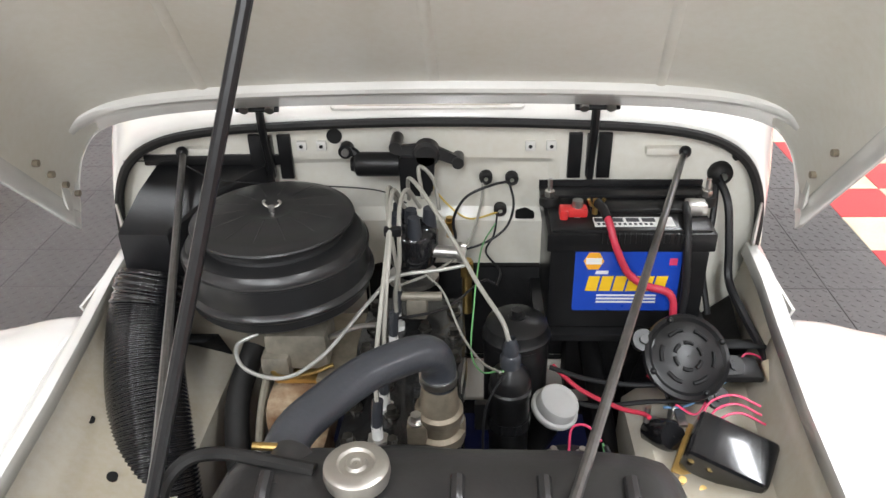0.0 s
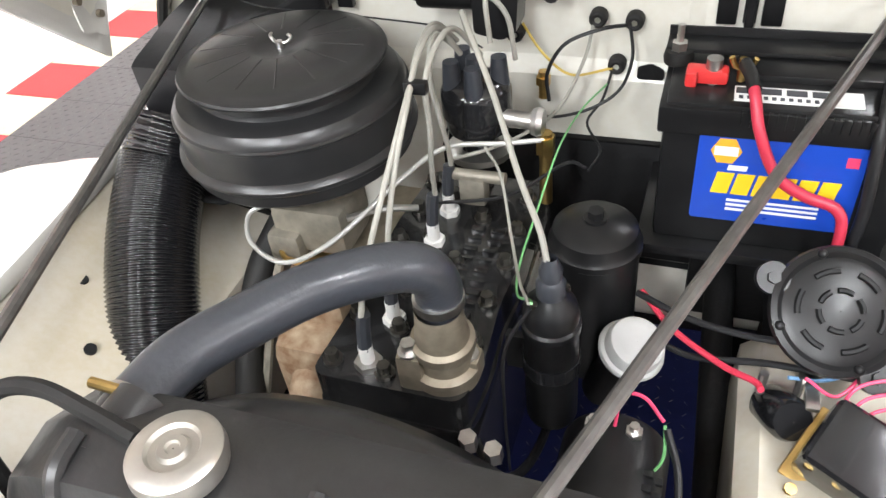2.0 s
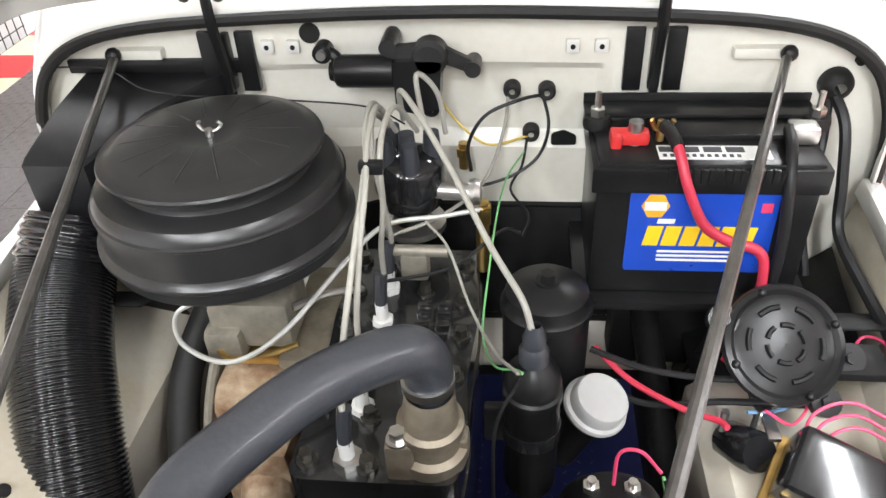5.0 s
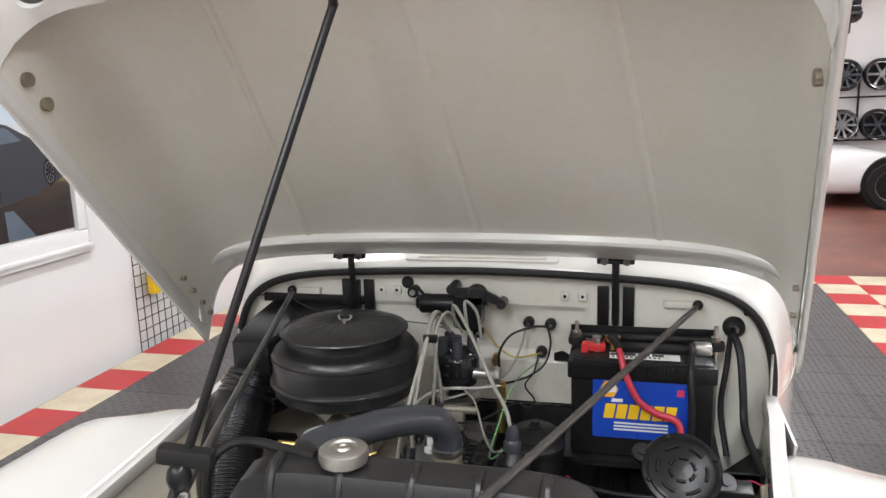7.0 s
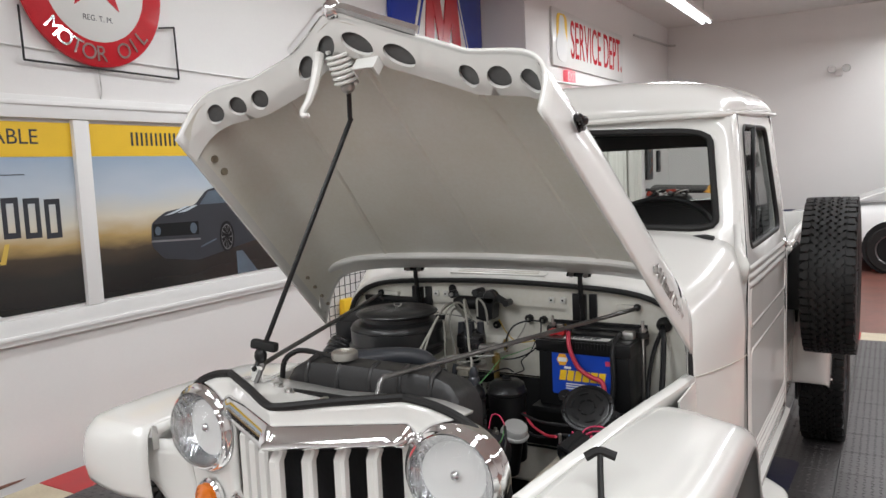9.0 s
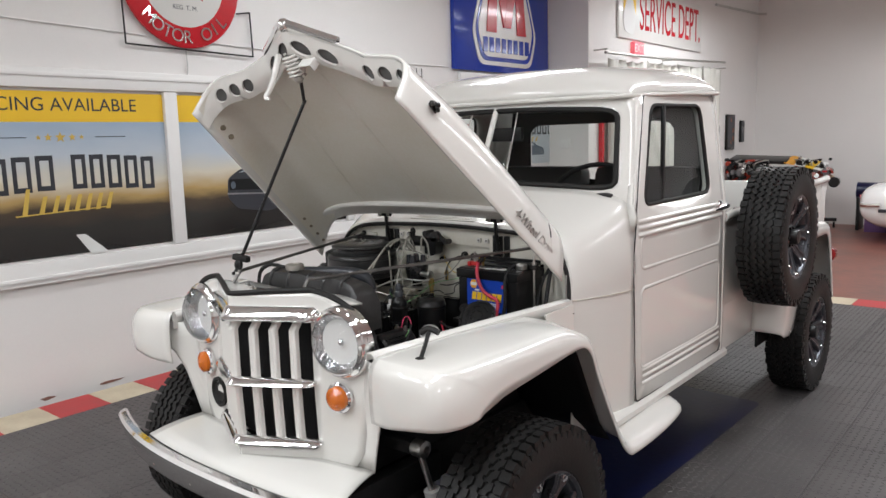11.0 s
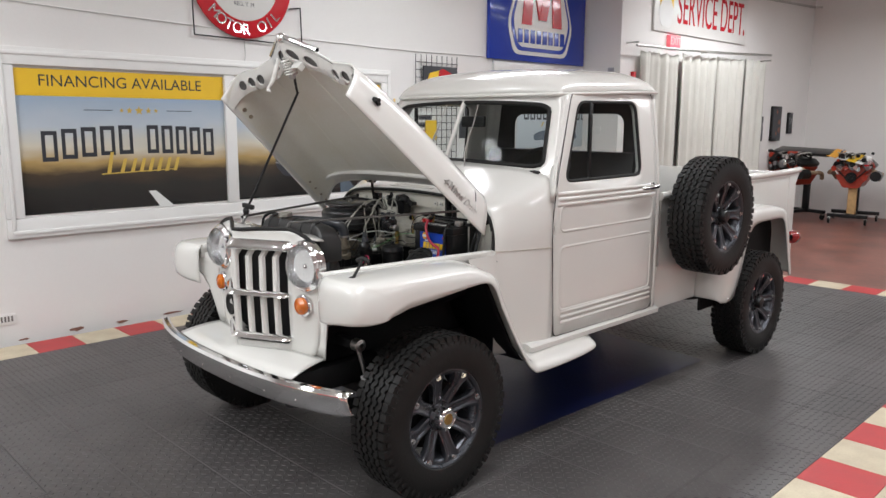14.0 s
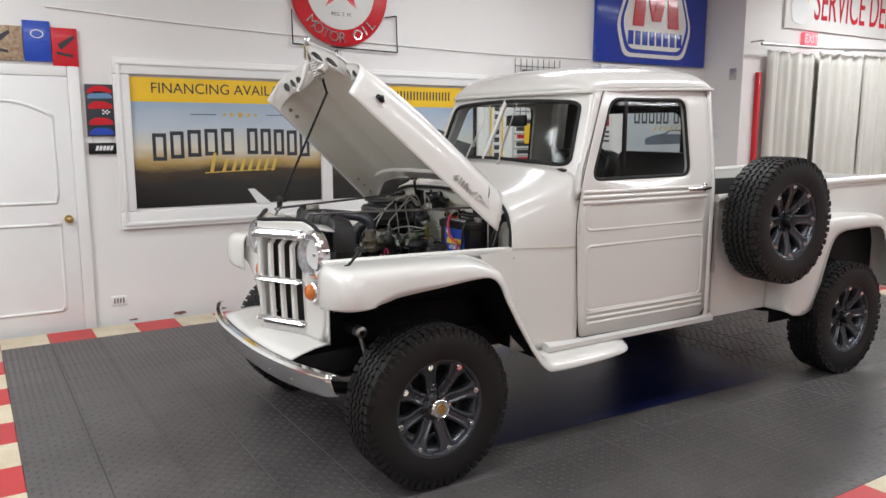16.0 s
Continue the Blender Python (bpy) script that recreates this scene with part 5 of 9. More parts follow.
def gf(x, z):
    a = abs(x)
    y = -0.475 + 0.523 * a if a < 0.235 else -0.352 + 0.15 * (a - 0.235)
    return y + 0.04 * max(0.0, (0.85 - z))


SHELL = [(0.0, 0.615), (0.36, 0.62), (0.40, 0.68), (0.428, 0.80), (0.445, 0.90), (0.443, 0.96), (0.432, 1.02), (0.402, 1.075), (0.352, 1.115), (0.292, 1.138), (0.235, 1.147), (0.0, 1.136)]
SHELL = SHELL[:-1] + [(-x, z) for x, z in SHELL[:0:-1]]
GHOLE = rounded(-0.232, 0.655, 0.232, 1.075, 0.02)
bm = B()
plate(bm, SHELL, GHOLE, lambda x, z: (x, gf(x, z), z), n=160, mid=6)
grille = T("grille_shell", bm, WHITE, label="white grille shell with round lamps", angle=40, solid=0.012, out=(0, -1, 0))
for x in (-0.174, -0.116, -0.058, 0.0, 0.058, 0.116, 0.174):
    bm = B()
    rows = []
    for z, d in ((0.655, 0.03), (0.690, 0.0), (0.87, 0.0), (1.03, 0.0), (1.07, 0.03)):
        y = gf(x, z)
        w = 0.0135
        q = -1 if x > 0.01 else 1
        rows.append([(x - w, y + 0.018 + d, z), (x - w, y + 0.004 + d, z), (x - w * 0.6, y - 0.002 + d, z), (x + w * 0.6, y - 0.002 + d, z), (x + w, y + 0.004 + d, z), (x + w, y + 0.018 + d, z)])
    loft(bm, rows, ring=True, caps=True)
    T("grille_slat", bm, WHITE, grille, angle=30)
for z, h, e, nm in ((1.083, 0.024, 0.262, "wide chrome top bar"), (0.872, 0.013, 0.245, "chrome middle bar"), (0.683, 0.013, 0.25, "chrome lower bar")):
    bm = B()
    rows = []
    for k in range(33):
        x = -e + 2 * e * k / 32
        y = gf(x, z) - 0.004
        q = 0.4 if k in (0, 32) else 1
        rows.append([(x, y + 0.01, z - h * q), (x, y - 0.020 * q, z - h * 0.9 * q), (x, y - 0.026 * q, z - h * 0.6 * q), (x, y - 0.022 * q, z - h * 0.1 * q), (x, y - 0.006 * q, z + h * 0.9 * q), (x, y + 0.01, z + h * q)])
    loft(bm, rows, ring=True, caps=True)
    T("chrome_bar", bm, CHROME, grille, nm, angle=50)
for s in (1, -1):
    c = Vector((s * 0.343, -0.350, 1.011))
    m = Matrix.Translation(c) @ pose(0, 0, 0, 90, 0, s * 4)
    hl = T("headlight", lathe(B(), [(0.108, -0.032), (0.1085, -0.012), (0.1075, -0.004), (0.104, 0.002), (0.100, 0.005), (0.097, 0.007), (0.0945, 0.013), (0.092, 0.017), (0.089, 0.016), (0.088, 0.004)], 40, m), CHROME, grille, "round headlight with chrome ring")
    T("reflector", lathe(B(), [(0.001, -0.052), (0.022, -0.048), (0.045, -0.036), (0.066, -0.015), (0.08, 0.003), (0.088, 0.015)], 48, m), REFLECTOR, hl)
    T("bulb", ball(cyl(B(), m @ Vector((0, 0, -0.050)), m @ Vector((0, 0, -0.014)), 0.006), m @ Vector((0, 0, -0.012)), 0.011), CHROME, hl)
    bm = lathe(B(), [(0.0885, 0.016), (0.082, 0.028), (0.066, 0.040), (0.042, 0.048), (0.020, 0.052), (0.0005, 0.053)], 40, m)
    T("lens", bm, LENS, hl, "clear ribbed lamp glass", out=(0, -1, 0)).visible_shadow = False
    c = Vector((s * 0.333, gf(0.333, 0.845) - 0.008, 0.845))
    m = Matrix.Translation(c) @ pose(0, 0, 0, 90, 0, s * 8)
    sg = T("turn_signal", lathe(B(), [(0.046, -0.004), (0.046, 0.006), (0.040, 0.012), (0.036, 0.012)], 28, m), CHROME, grille, "round amber turn signal")
    T("amber_lens", lathe(B(), [(0.037, 0.010), (0.035, 0.022), (0.028, 0.027), (0.027, 0.025), (0.019, 0.031), (0.018, 0.029), (0.009, 0.034), (0.0005, 0.034)], 28, m), AMBER, sg, "amber ribbed lens")
m = Matrix.Translation((-0.275, gf(0.275, 0.745) - 0.004, 0.745)) @ pose(0, 0, 0, 90, 0, -8.5)
T("horn_port", lathe(B(), [(0.052, -0.002), (0.052, 0.006), (0.044, 0.008), (0.040, 0.0), (0.036, -0.004), (0.034, 0.002), (0.022, -0.004), (0.0005, -0.004)], 28, m), RUBBER, grille, "round black rubber plug")
edge = [(0.447, 0.945), (0.445, 0.97), (0.434, 1.025), (0.404, 1.08), (0.354, 1.12), (0.293, 1.143), (0.24, 1.152), (0.228, 1.152), (0.12, 1.147), (0.02, 1.139)]
T("shell_edging", tube(B(), [(x, gf(x, z) + 0.004, z + 0.003) for x, z in edge + [(-x, z) for x, z in edge[::-1]]], 0.0088, per=4), RUBBER, grille, "black rubber edging")
bm = B()
loft(bm, [[(x, gf(x, 1.1) + 0.010 + (-0.235 - gf(x, 1.1) - 0.010) * t, (1.134 + 0.045 * min(abs(x), 0.235) - 0.55 * max(0, abs(x) - 0.235) ** 1.5) - SHELF_DROP * math.sin(t * 1.57)) for x in [-0.33 + 0.66 * k / 20 for k in range(21)]] for t in (0, 0.06, 0.14, 0.3, 0.6, 1.0)])
T("header_panel", bm, WHITE, label="white upper radiator panel", solid=0.006)
for x, y in ((-0.085, -0.325), (0.03, -0.34), (-0.14, -0.30), (0.20, -0.30)):
    q = (y - gf(x, 1.1) - 0.010) / (-0.245 - gf(x, 1.1))
    z = 1.134 + 0.045 * abs(x) - SHELF_DROP * math.sin(q * 1.57)
    T("panel_bolt", cyl(cyl(B(), (x, y, z - 0.004), (x, y, z + 0.002), 0.013, n=16), (x, y, z), (x, y, z + 0.009), 0.009, n=6), STEEL)
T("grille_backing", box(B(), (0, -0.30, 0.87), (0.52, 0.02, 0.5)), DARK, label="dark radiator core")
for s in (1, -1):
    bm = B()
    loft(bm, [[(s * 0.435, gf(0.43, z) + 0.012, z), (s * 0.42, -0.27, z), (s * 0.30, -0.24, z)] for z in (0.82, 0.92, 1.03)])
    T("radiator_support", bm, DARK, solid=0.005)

# bumper and splash pan
def bump_y(x):
    return -0.566 + 0.125 * (abs(x) / 0.77) ** 2.6


bm = B()
rows = []
for k in range(49):
    x = -0.775 + 1.55 * k / 48
    y = bump_y(x)
    q = 1 - 0.35 * max(0, (abs(x) - 0.72) / 0.055)
    prof = ((0.014, -0.050), (0.004, -0.051), (-0.004, -0.044), (-0.012, -0.022), (-0.018, 0.002), (-0.024, 0.024), (-0.025, 0.040), (-0.016, 0.052), (0.002, 0.056), (0.014, 0.050))
    rows.append([(x, y + a, 0.552 + b * (q if b < 0 else 1)) for a, b in prof])
loft(bm, rows)
bumper = T("front_bumper", bm, CHROME, label="curved chrome front bumper", angle=30, solid=0.004, out=(0, -1, 0))
for x in (-0.54, -0.36, -0.12, 0.12, 0.36, 0.535):
    T("bumper_bolt", ball(B(), (x, bump_y(x) - 0.010, 0.537), 0.009, (1, 0.6, 1)), CHROME, bumper)
bm = B()
loft(bm, [[(x, gf(x, 0.62) + 0.004 + (bump_y(x) + 0.02 - gf(x, 0.62)) * t, 0.625 - 0.03 * t + 0.008 * math.sin(t * 3.14)) for x in [(-0.43 + 0.86 * k / 24) * (1 + 0.10 * t) for k in range(25)]] for t in (0, 0.15, 0.4, 0.7, 1.0)])
T("splash_pan", bm, WHITE, label="white splash pan behind the bumper", solid=0.006)
for x in (-0.345, 0.345):
    T("pan_bolt", cyl(B(), (x, -0.415, 0.605), (x, -0.415, 0.616), 0.009, n=8), STEEL)
for s in (1, -1):
    o = [(0.35, 0.62), (0.43, 0.62), (0.455, 0.70), (0.485, 0.79), (0.525, 0.85), (0.58, 0.885), (0.60, 0.96), (0.43, 0.965)]
    T("front_apron", sheet(B(), [tuple(v) for v in resample(o, 48)], lambda x, z: (s * x, -0.325 - 0.30 * max(0, x - 0.43) + 0.04 * max(0.0, (0.85 - z)), z)), WHITE, label="white panel between grille and fender", solid=0.005)
for s in (1, -1):
    T("frame_horn", box(B(), (s * 0.40, -0.262, 0.545), (0.07, 0.50, 0.10), 0.01), DARK)

# hood catch on the fender
for s in (1,):
    bm = tube(B(), [(s * 0.625, -0.315, 0.998), (s * 0.610, -0.275, 1.03), (s * 0.60, -0.245, 1.06)], 0.006)
    tube(bm, [(s * 0.574, -0.252, 1.054), (s * 0.597, -0.243, 1.066), (s * 0.628, -0.237, 1.058)], 0.009)
    ball(bm, (s * 0.625, -0.315, 1.0), 0.016, (1, 1, 0.5))
    T("hood_catch", bm, RUBBER, label="black rubber hood catch")

# ---- wheels ----
def build_wheel():
    w = new("wheel")
    w.parent = truck
    w.empty_display_size = 0.1
    return w


RT = 0.350
prof = [(0.203, -0.105), (0.213, -0.116), (0.240, -0.124), (0.275, -0.126), (0.305, -0.123), (0.324, -0.116), (0.335, -0.106), (0.338, -0.085), (0.3395, 0.0), (0.338, 0.085), (0.335, 0.106), (0.324, 0.116), (0.305, 0.123), (0.275, 0.126), (0.240, 0.124), (0.213, 0.116), (0.203, 0.105)]
XW = Matrix(((0, 0, 1, 0), (1, 0, 0, 0), (0, 1, 0, 0), (0, 0, 0, 1)))


def tread_mesh():
    bm = B()
    NB = 58

    def block(poly, a0, r0, r1):
        lo, hi = [], []
        for u, v in poly:
            a = a0 + u
            for r, lst in ((r0, lo), (r1 - 0.6 * abs(v) ** 3, hi)):
                lst.append(bm.verts.new((v, r * math.cos(a), r * math.sin(a))))
        k = len(lo)
        bm.faces.new(hi)
        for i in range(k):
            bm.faces.new((lo[i], lo[(i + 1) % k], hi[(i + 1) % k], hi[i]))
    st = 2 * math.pi / NB
    zig = [(-0.62, -0.0155), (-0.05, -0.0165), (0.10, -0.006), (0.40, -0.0045), (0.42, 0.0155), (-0.10, 0.0165), (-0.24, 0.006), (-0.60, 0.0045)]
    for i in range(NB):
        a = i * st
        for v0, ph, sk in ((-0.0585, 0.0, 1), (-0.0195, 0.45, -1), (0.0195, 0.05, 1), (0.0585, 0.5, -1)):
            block([(u * st + ph * st, v * sk + v0) for u, v in zig][::sk], a, 0.333, RT)
        for sd in (-1, 1):
            ln = 0.033 if i % 2 else 0.039
            block([(-0.40 * st, sd * 0.081), (0.10 * st, sd * 0.079), (0.38 * st, sd * 0.085), (0.36 * st, sd * (0.081 + ln)), (-0.38 * st, sd * (0.081 + ln))][::sd], a + 0.2 * st * sd, 0.322, RT - 0.001)
            block([(-0.26 * st, sd * 0.114), (0.24 * st, sd * 0.114), (0.20 * st, sd * 0.1225), (-0.22 * st, sd * 0.1225)][::sd], a + 0.2 * st * sd, 0.306, 0.330)
    for sd in (-1, 1):
        for i in range(88):
            a = i * 2 * math.pi / 88
            p = [bm.verts.new((sd * x, r * math.cos(a + d), r * math.sin(a + d))) for x, r, d in ((0.1268, 0.288, -0.012), (0.1268, 0.288, 0.012), (0.1225, 0.312, 0.016), (0.1225, 0.312, -0.016))]
            bm.faces.new(p[::sd])
    return bm


def wheel_parts(w):
    """All parts of a wheel round the origin; the outer face looks along +x."""
    bm = lathe(B(), prof, 96, XW)
    t = part("tyre", bm, TYRE, w, "black all-terrain tyre with chunky tread", angle=30)
    part("tread", tread_mesh(), TYRE, t, angle=20)
    bm = lathe(B(), [(0.206, -0.10), (0.19, -0.095), (0.175, -0.07), (0.172, 0.02), (0.178, 0.075), (0.186, 0.088), (0.192, 0.090), (0.196, 0.104), (0.205, 0.112), (0.212, 0.112), (0.214, 0.104), (0.208, 0.098)], 64, XW)
    r = part("rim", bm, RIM, w, "dark gunmetal eight-spoke alloy rim", angle=30)
    part("brake_drum", lathe(B(), [(0.0005, 0.005), (0.135, 0.005), (0.15, -0.01), (0.15, -0.08)], 36, XW), DARK, w)
    bm = B()
    for k in range(8):
        a = 2 * math.pi * k / 8
        rows = []
        for rr, hw, x in ((0.045, 0.019, 0.060), (0.066, 0.028, 0.066), (0.085, 0.0285, 0.071), (0.110, 0.0265, 0.079), (0.140, 0.0275, 0.088), (0.160, 0.0315, 0.094), (0.176, 0.041, 0.098), (0.194, 0.052, 0.101)):
            c, sn = math.cos(a), math.sin(a)
            row = []
            for q, dx in ((-1, -0.030), (-0.92, -0.003), (-0.62, 0.0), (-0.30, -0.006), (0.30, -0.006), (0.62, 0.0), (0.92, -0.003), (1, -0.030)):
                row.append((x + dx, rr * c - q * hw * sn, rr * sn + q * hw * c))
            rows.append(row)
        loft(bm, rows)
    part("spokes", bm, RIM, r, angle=30)
    part("hub", lathe(B(), [(0.0005, 0.066), (0.062, 0.066), (0.066, 0.058), (0.066, 0.02)], 32, XW), RIM, r)
    for k in range(8):
        bm = B()
        a = 2 * math.pi * k / 8
        c, sn = 0.190 * math.cos(a), 0.190 * math.sin(a)
        cyl(bm, (0.094, c, sn), (0.106, c, sn), 0.0125, n=16)
        cyl(bm, (0.106, c, sn), (0.114, c, sn), 0.0085, n=6)
        part("rim_bolt", bm, CHROME, r)
    for k in range(6):
        bm = B()
        a = 2 * math.pi * k / 6
        cyl(bm, (0.06, 0.05 * math.cos(a), 0.05 * math.sin(a)), (0.076, 0.05 * math.cos(a), 0.05 * math.sin(a)), 0.009, n=6)
        part("lug_nut", bm, BLACK, r)
    return t


w0 = build_wheel()
wheel_parts(w0)
bm = lathe(B(), [(0.040, 0.055), (0.040, 0.095), (0.036, 0.118), (0.031, 0.124), (0.029, 0.120), (0.0005, 0.120)], 24, XW)
for k in range(6):
    a = 2 * math.pi * k / 6
    part("hub_lug", box(B(), (0.108, 0.042 * math.cos(a), 0.042 * math.sin(a)), (0.022, 0.015, 0.015), 0.003), CHROME, w0)
bm.transform(Matrix.Diagonal((1.0, 1.2, 1.2, 1)))
cap0 = part("hub_cap", bm, CHROME, w0, "chrome locking hub")
part("cap_disc", lathe(B(), [(0.0005, 0.1225), (0.022, 0.1225), (0.024, 0.120)], 20, XW), BRASS, w0)
for o in w0.children_recursive:
    o.data.transform(Matrix.Diagonal((0.85, 1, 1, 1)))
tagged(w0, "front wheel with dark rim and chrome hub")
w0.matrix_basis = pose(0.733, 0.006, 0.397, 14)


def wheel_copy(m, cap, label):
    w = new("wheel")
    w.parent = truck
    w.matrix_basis = m
    made = {w0: w}
    for o in w0.children_recursive:
        if not cap and o.name.split(".")[0] in ("hub_cap", "cap_disc", "hub_lug"):
            continue
        c = o.copy()
        scene.collection.objects.link(c)
        c.parent = made[o.parent]
        made[o] = c
    tagged(w, label)
    if not cap:
        part("centre_cap", lathe(B(), [(0.040, 0.055), (0.038, 0.085), (0.032, 0.094), (0.0005, 0.096)], 24, XW), BLACK, w, "black centre cap")
    return w


wheel_copy(pose(-0.733, 0.006, 0.397, 40, 0, 180), True, "front wheel with dark rim and chrome hub")
wheel_copy(pose(0.762, 2.99, 0.395, 5), False, "rear wheel with dark rim and chunky tyre")
wheel_copy(pose(-0.762, 2.99, 0.395, 25, 0, 180), False, "rear wheel with dark rim and chunky tyre")
wheel_copy(pose(0.835, 2.218, 1.057, 0, 0, 0), False, "spare wheel mounted upright on the bed side")
T("spare_carrier", box(B(), (0.675, 2.218, 1.05), (0.11, 0.12, 0.30), 0.008), BLACK)

# ---- cargo bed ----
SIDE = [(1.93, 0.73), (3.93, 0.73), (3.93, 1.24), (2.55, 1.225), (2.30, 1.185), (1.93, 1.170)]
bed, _ = (T("bed_side", prism(B(), SIDE, 0.636, 0.660, Matrix(((0, 0, s, 0), (1, 0, 0, 0), (0, 1, 0, 0), (0, 0, 0, 1)))), WHITE, label="white steel bed side") for s in (1, -1))
for s in (1, -1):
    T("bed_rail", tube(B(), [(s * 0.660, 1.912, 1.176), (s * 0.660, 2.2, 1.186), (s * 0.655, 2.6, 1.222), (s * 0.655, 3.6, 1.236), (s * 0.652, 3.93, 1.243), (s * 0.645, 4.02, 1.246)], 0.023, n=12), WHITE, bed, "white rolled top rail")
    bm = B()
    prism(bm, soften([(3.80, 1.23), (3.99, 1.235), (3.92, 1.14), (3.93, 0.55), (3.80, 0.55)], 0.03), 0.635, 0.662, Matrix(((0, 0, s, 0), (1, 0, 0, 0), (0, 1, 0, 0), (0, 0, 0, 1))))
    T("bed_corner", bm, WHITE, bed)
    T("bed_lower_panel", box(B(), (s * 0.648, 2.17, 0.63), (0.02, 0.52, 0.26), 0.004), WHITE, bed)
    T("bed_lower_panel", box(B(), (s * 0.648, 3.66, 0.63), (0.02, 0.5, 0.2), 0.004), WHITE, bed)
for s in (1, -1):
    T("bed_lining", box(B(), (s * 0.630, 2.93, 0.965), (0.008, 1.96, 0.40), 0.002), BLACK, label="black lined inner bed side")
T("bed_front", box(B(), (0, 1.93, 1.0), (1.27, 0.02, 0.48), 0.004), BLACK, label="black bed headboard")
T("bed_floor", box(B(), (0, 2.93, 0.77), (1.27, 1.98, 0.03)), BLACK)
T("tailgate", box(B(), (0, 3.93, 1.0), (1.26, 0.03, 0.46), 0.006), WHITE)


def rear_fender(s):
    st = []
    for (yt, zt), (yl, zl) in (((2.40, 0.50), (2.46, 0.47)), ((2.405, 0.56), (2.57, 0.462)), ((2.42, 0.68), (2.66, 0.50)), ((2.465, 0.82), (2.72, 0.62)), ((2.56, 0.94), (2.77, 0.76)), ((2.68, 1.01), (2.83, 0.885)), ((2.85, 1.035), (2.92, 0.937)), ((3.1, 1.038), (3.1, 0.945)), ((3.30, 1.03), (3.29, 0.945)), ((3.42, 1.0), (3.375, 0.92)), ((3.49, 0.90), (3.43, 0.83)), ((3.535, 0.76), (3.475, 0.70)), ((3.585, 0.60), (3.525, 0.56)), ((3.60, 0.52), (3.55, 0.50))):
        st.append([(s * x, yt + (yl - yt) * u, zt + (zl - zt) * u ** 1.3) for x, u in ((0.655, 0.0), (0.70, 0.0), (0.745, 0.04), (0.785, 0.14), (0.808, 0.36), (0.814, 0.7), (0.812, 1.0))])
    bm = B()
    cols = [smooth(c, 4) for c in zip(*[smooth(r, 2) for r in st])]
    loft(bm, cols)
    T("rear_fender", bm, WHITE, label="white pontoon rear fender", angle=60, solid=0.008, out=(s, 0, 0.6))
    T("fender_bolt", ball(B(), (s * 0.815, 2.56, 0.485), 0.007), STEEL)


rear_fender(1)
rear_fender(-1)
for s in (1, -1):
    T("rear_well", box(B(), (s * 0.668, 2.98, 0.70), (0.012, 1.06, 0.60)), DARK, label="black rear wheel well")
bm = lathe(B(), [(0.0005, 0.03), (0.045, 0.028), (0.05, 0.0), (0.046, -0.03), (0.02, -0.05)], 24, Matrix.Translation((0.735, 3.77, 0.755)) @ pose(0, 0, 0, -90))
T("tail_lamp", bm, REDLENS, label="round red tail lamp")
T("tail_lamp_arm", cyl(B(), (0.65, 3.75, 0.755), (0.735, 3.74, 0.755), 0.014), BLACK)

# ---- chassis ----
for s in (1, -1):
    T("frame_rail", box(B(), (s * 0.36, 1.75, 0.535), (0.07, 4.4, 0.12), 0.008), DARK, label="black chassis rail")
    T("leaf_spring", tube(B(), [(s * 0.44, -0.50, 0.50), (s * 0.44, -0.25, 0.42), (s * 0.44, 0.0, 0.39), (s * 0.44, 0.25, 0.43), (s * 0.44, 0.50, 0.52)], 0.026), DARK)
    T("leaf_spring", tube(B(), [(s * 0.44, 2.35, 0.52), (s * 0.44, 2.7, 0.42), (s * 0.44, 3.0, 0.39), (s * 0.44, 3.3, 0.43), (s * 0.44, 3.65, 0.52)], 0.026), DARK)
    bm = cyl(B(), (s * 0.525, -0.215, 0.675), (s * 0.54, -0.185, 0.55), 0.010)
    sh = T("shock_absorber", bm, STEEL, label="slim shock absorber with pale body")
    T("shock_body", cyl(B(), (s * 0.54, -0.185, 0.555), (s * 0.555, -0.15, 0.38), 0.025), BREATHER, sh)
    T("shock_eye", lathe(B(), [(0.026, -0.02), (0.026, 0.02), (0.012, 0.024), (0.012, -0.024), (0.026, -0.02)], 16, Matrix.Translation((s * 0.525, -0.215, 0.69)) @ pose(0, 0, 0, 0, 90)), STEEL, sh)
    T("shock_mount", box(B(), (s * 0.45, -0.215, 0.69), (0.14, 0.04, 0.04), 0.01), DARK)
for y in (0.0, 2.997):
    bm = cyl(B(), (-0.6, y, 0.40), (0.6, y, 0.40), 0.04)
    ball(bm, (-0.12, y, 0.40), 0.13, (1, 0.9, 1))
    T("axle", bm, DARK, label="black solid axle")
T("cross_member", box(B(), (0, 0.75, 0.50), (0.8, 0.12, 0.10), 0.01), DARK)
T("gearbox", box(B(), (0, 1.1, 0.52), (0.26, 0.7, 0.24), 0.05), DARK)
T("fuel_tank", box(B(), (-0.2, 2.3, 0.55), (0.4, 0.6, 0.2), 0.04), DARK)
T("drive_shaft", cyl(B(), (0, 1.4, 0.48), (-0.1, 2.9, 0.42), 0.035), DARK)
bm = tube(B(), [(0.30, 1.9, 0.50), (0.45, 2.1, 0.47), (0.58, 2.5, 0.49)], 0.018)
T("exhaust_pipe", bm, DARK)
T("step_bracket", box(B(), (0.56, 2.25, 0.495), (0.06, 0.52, 0.05), 0.01), DARK)


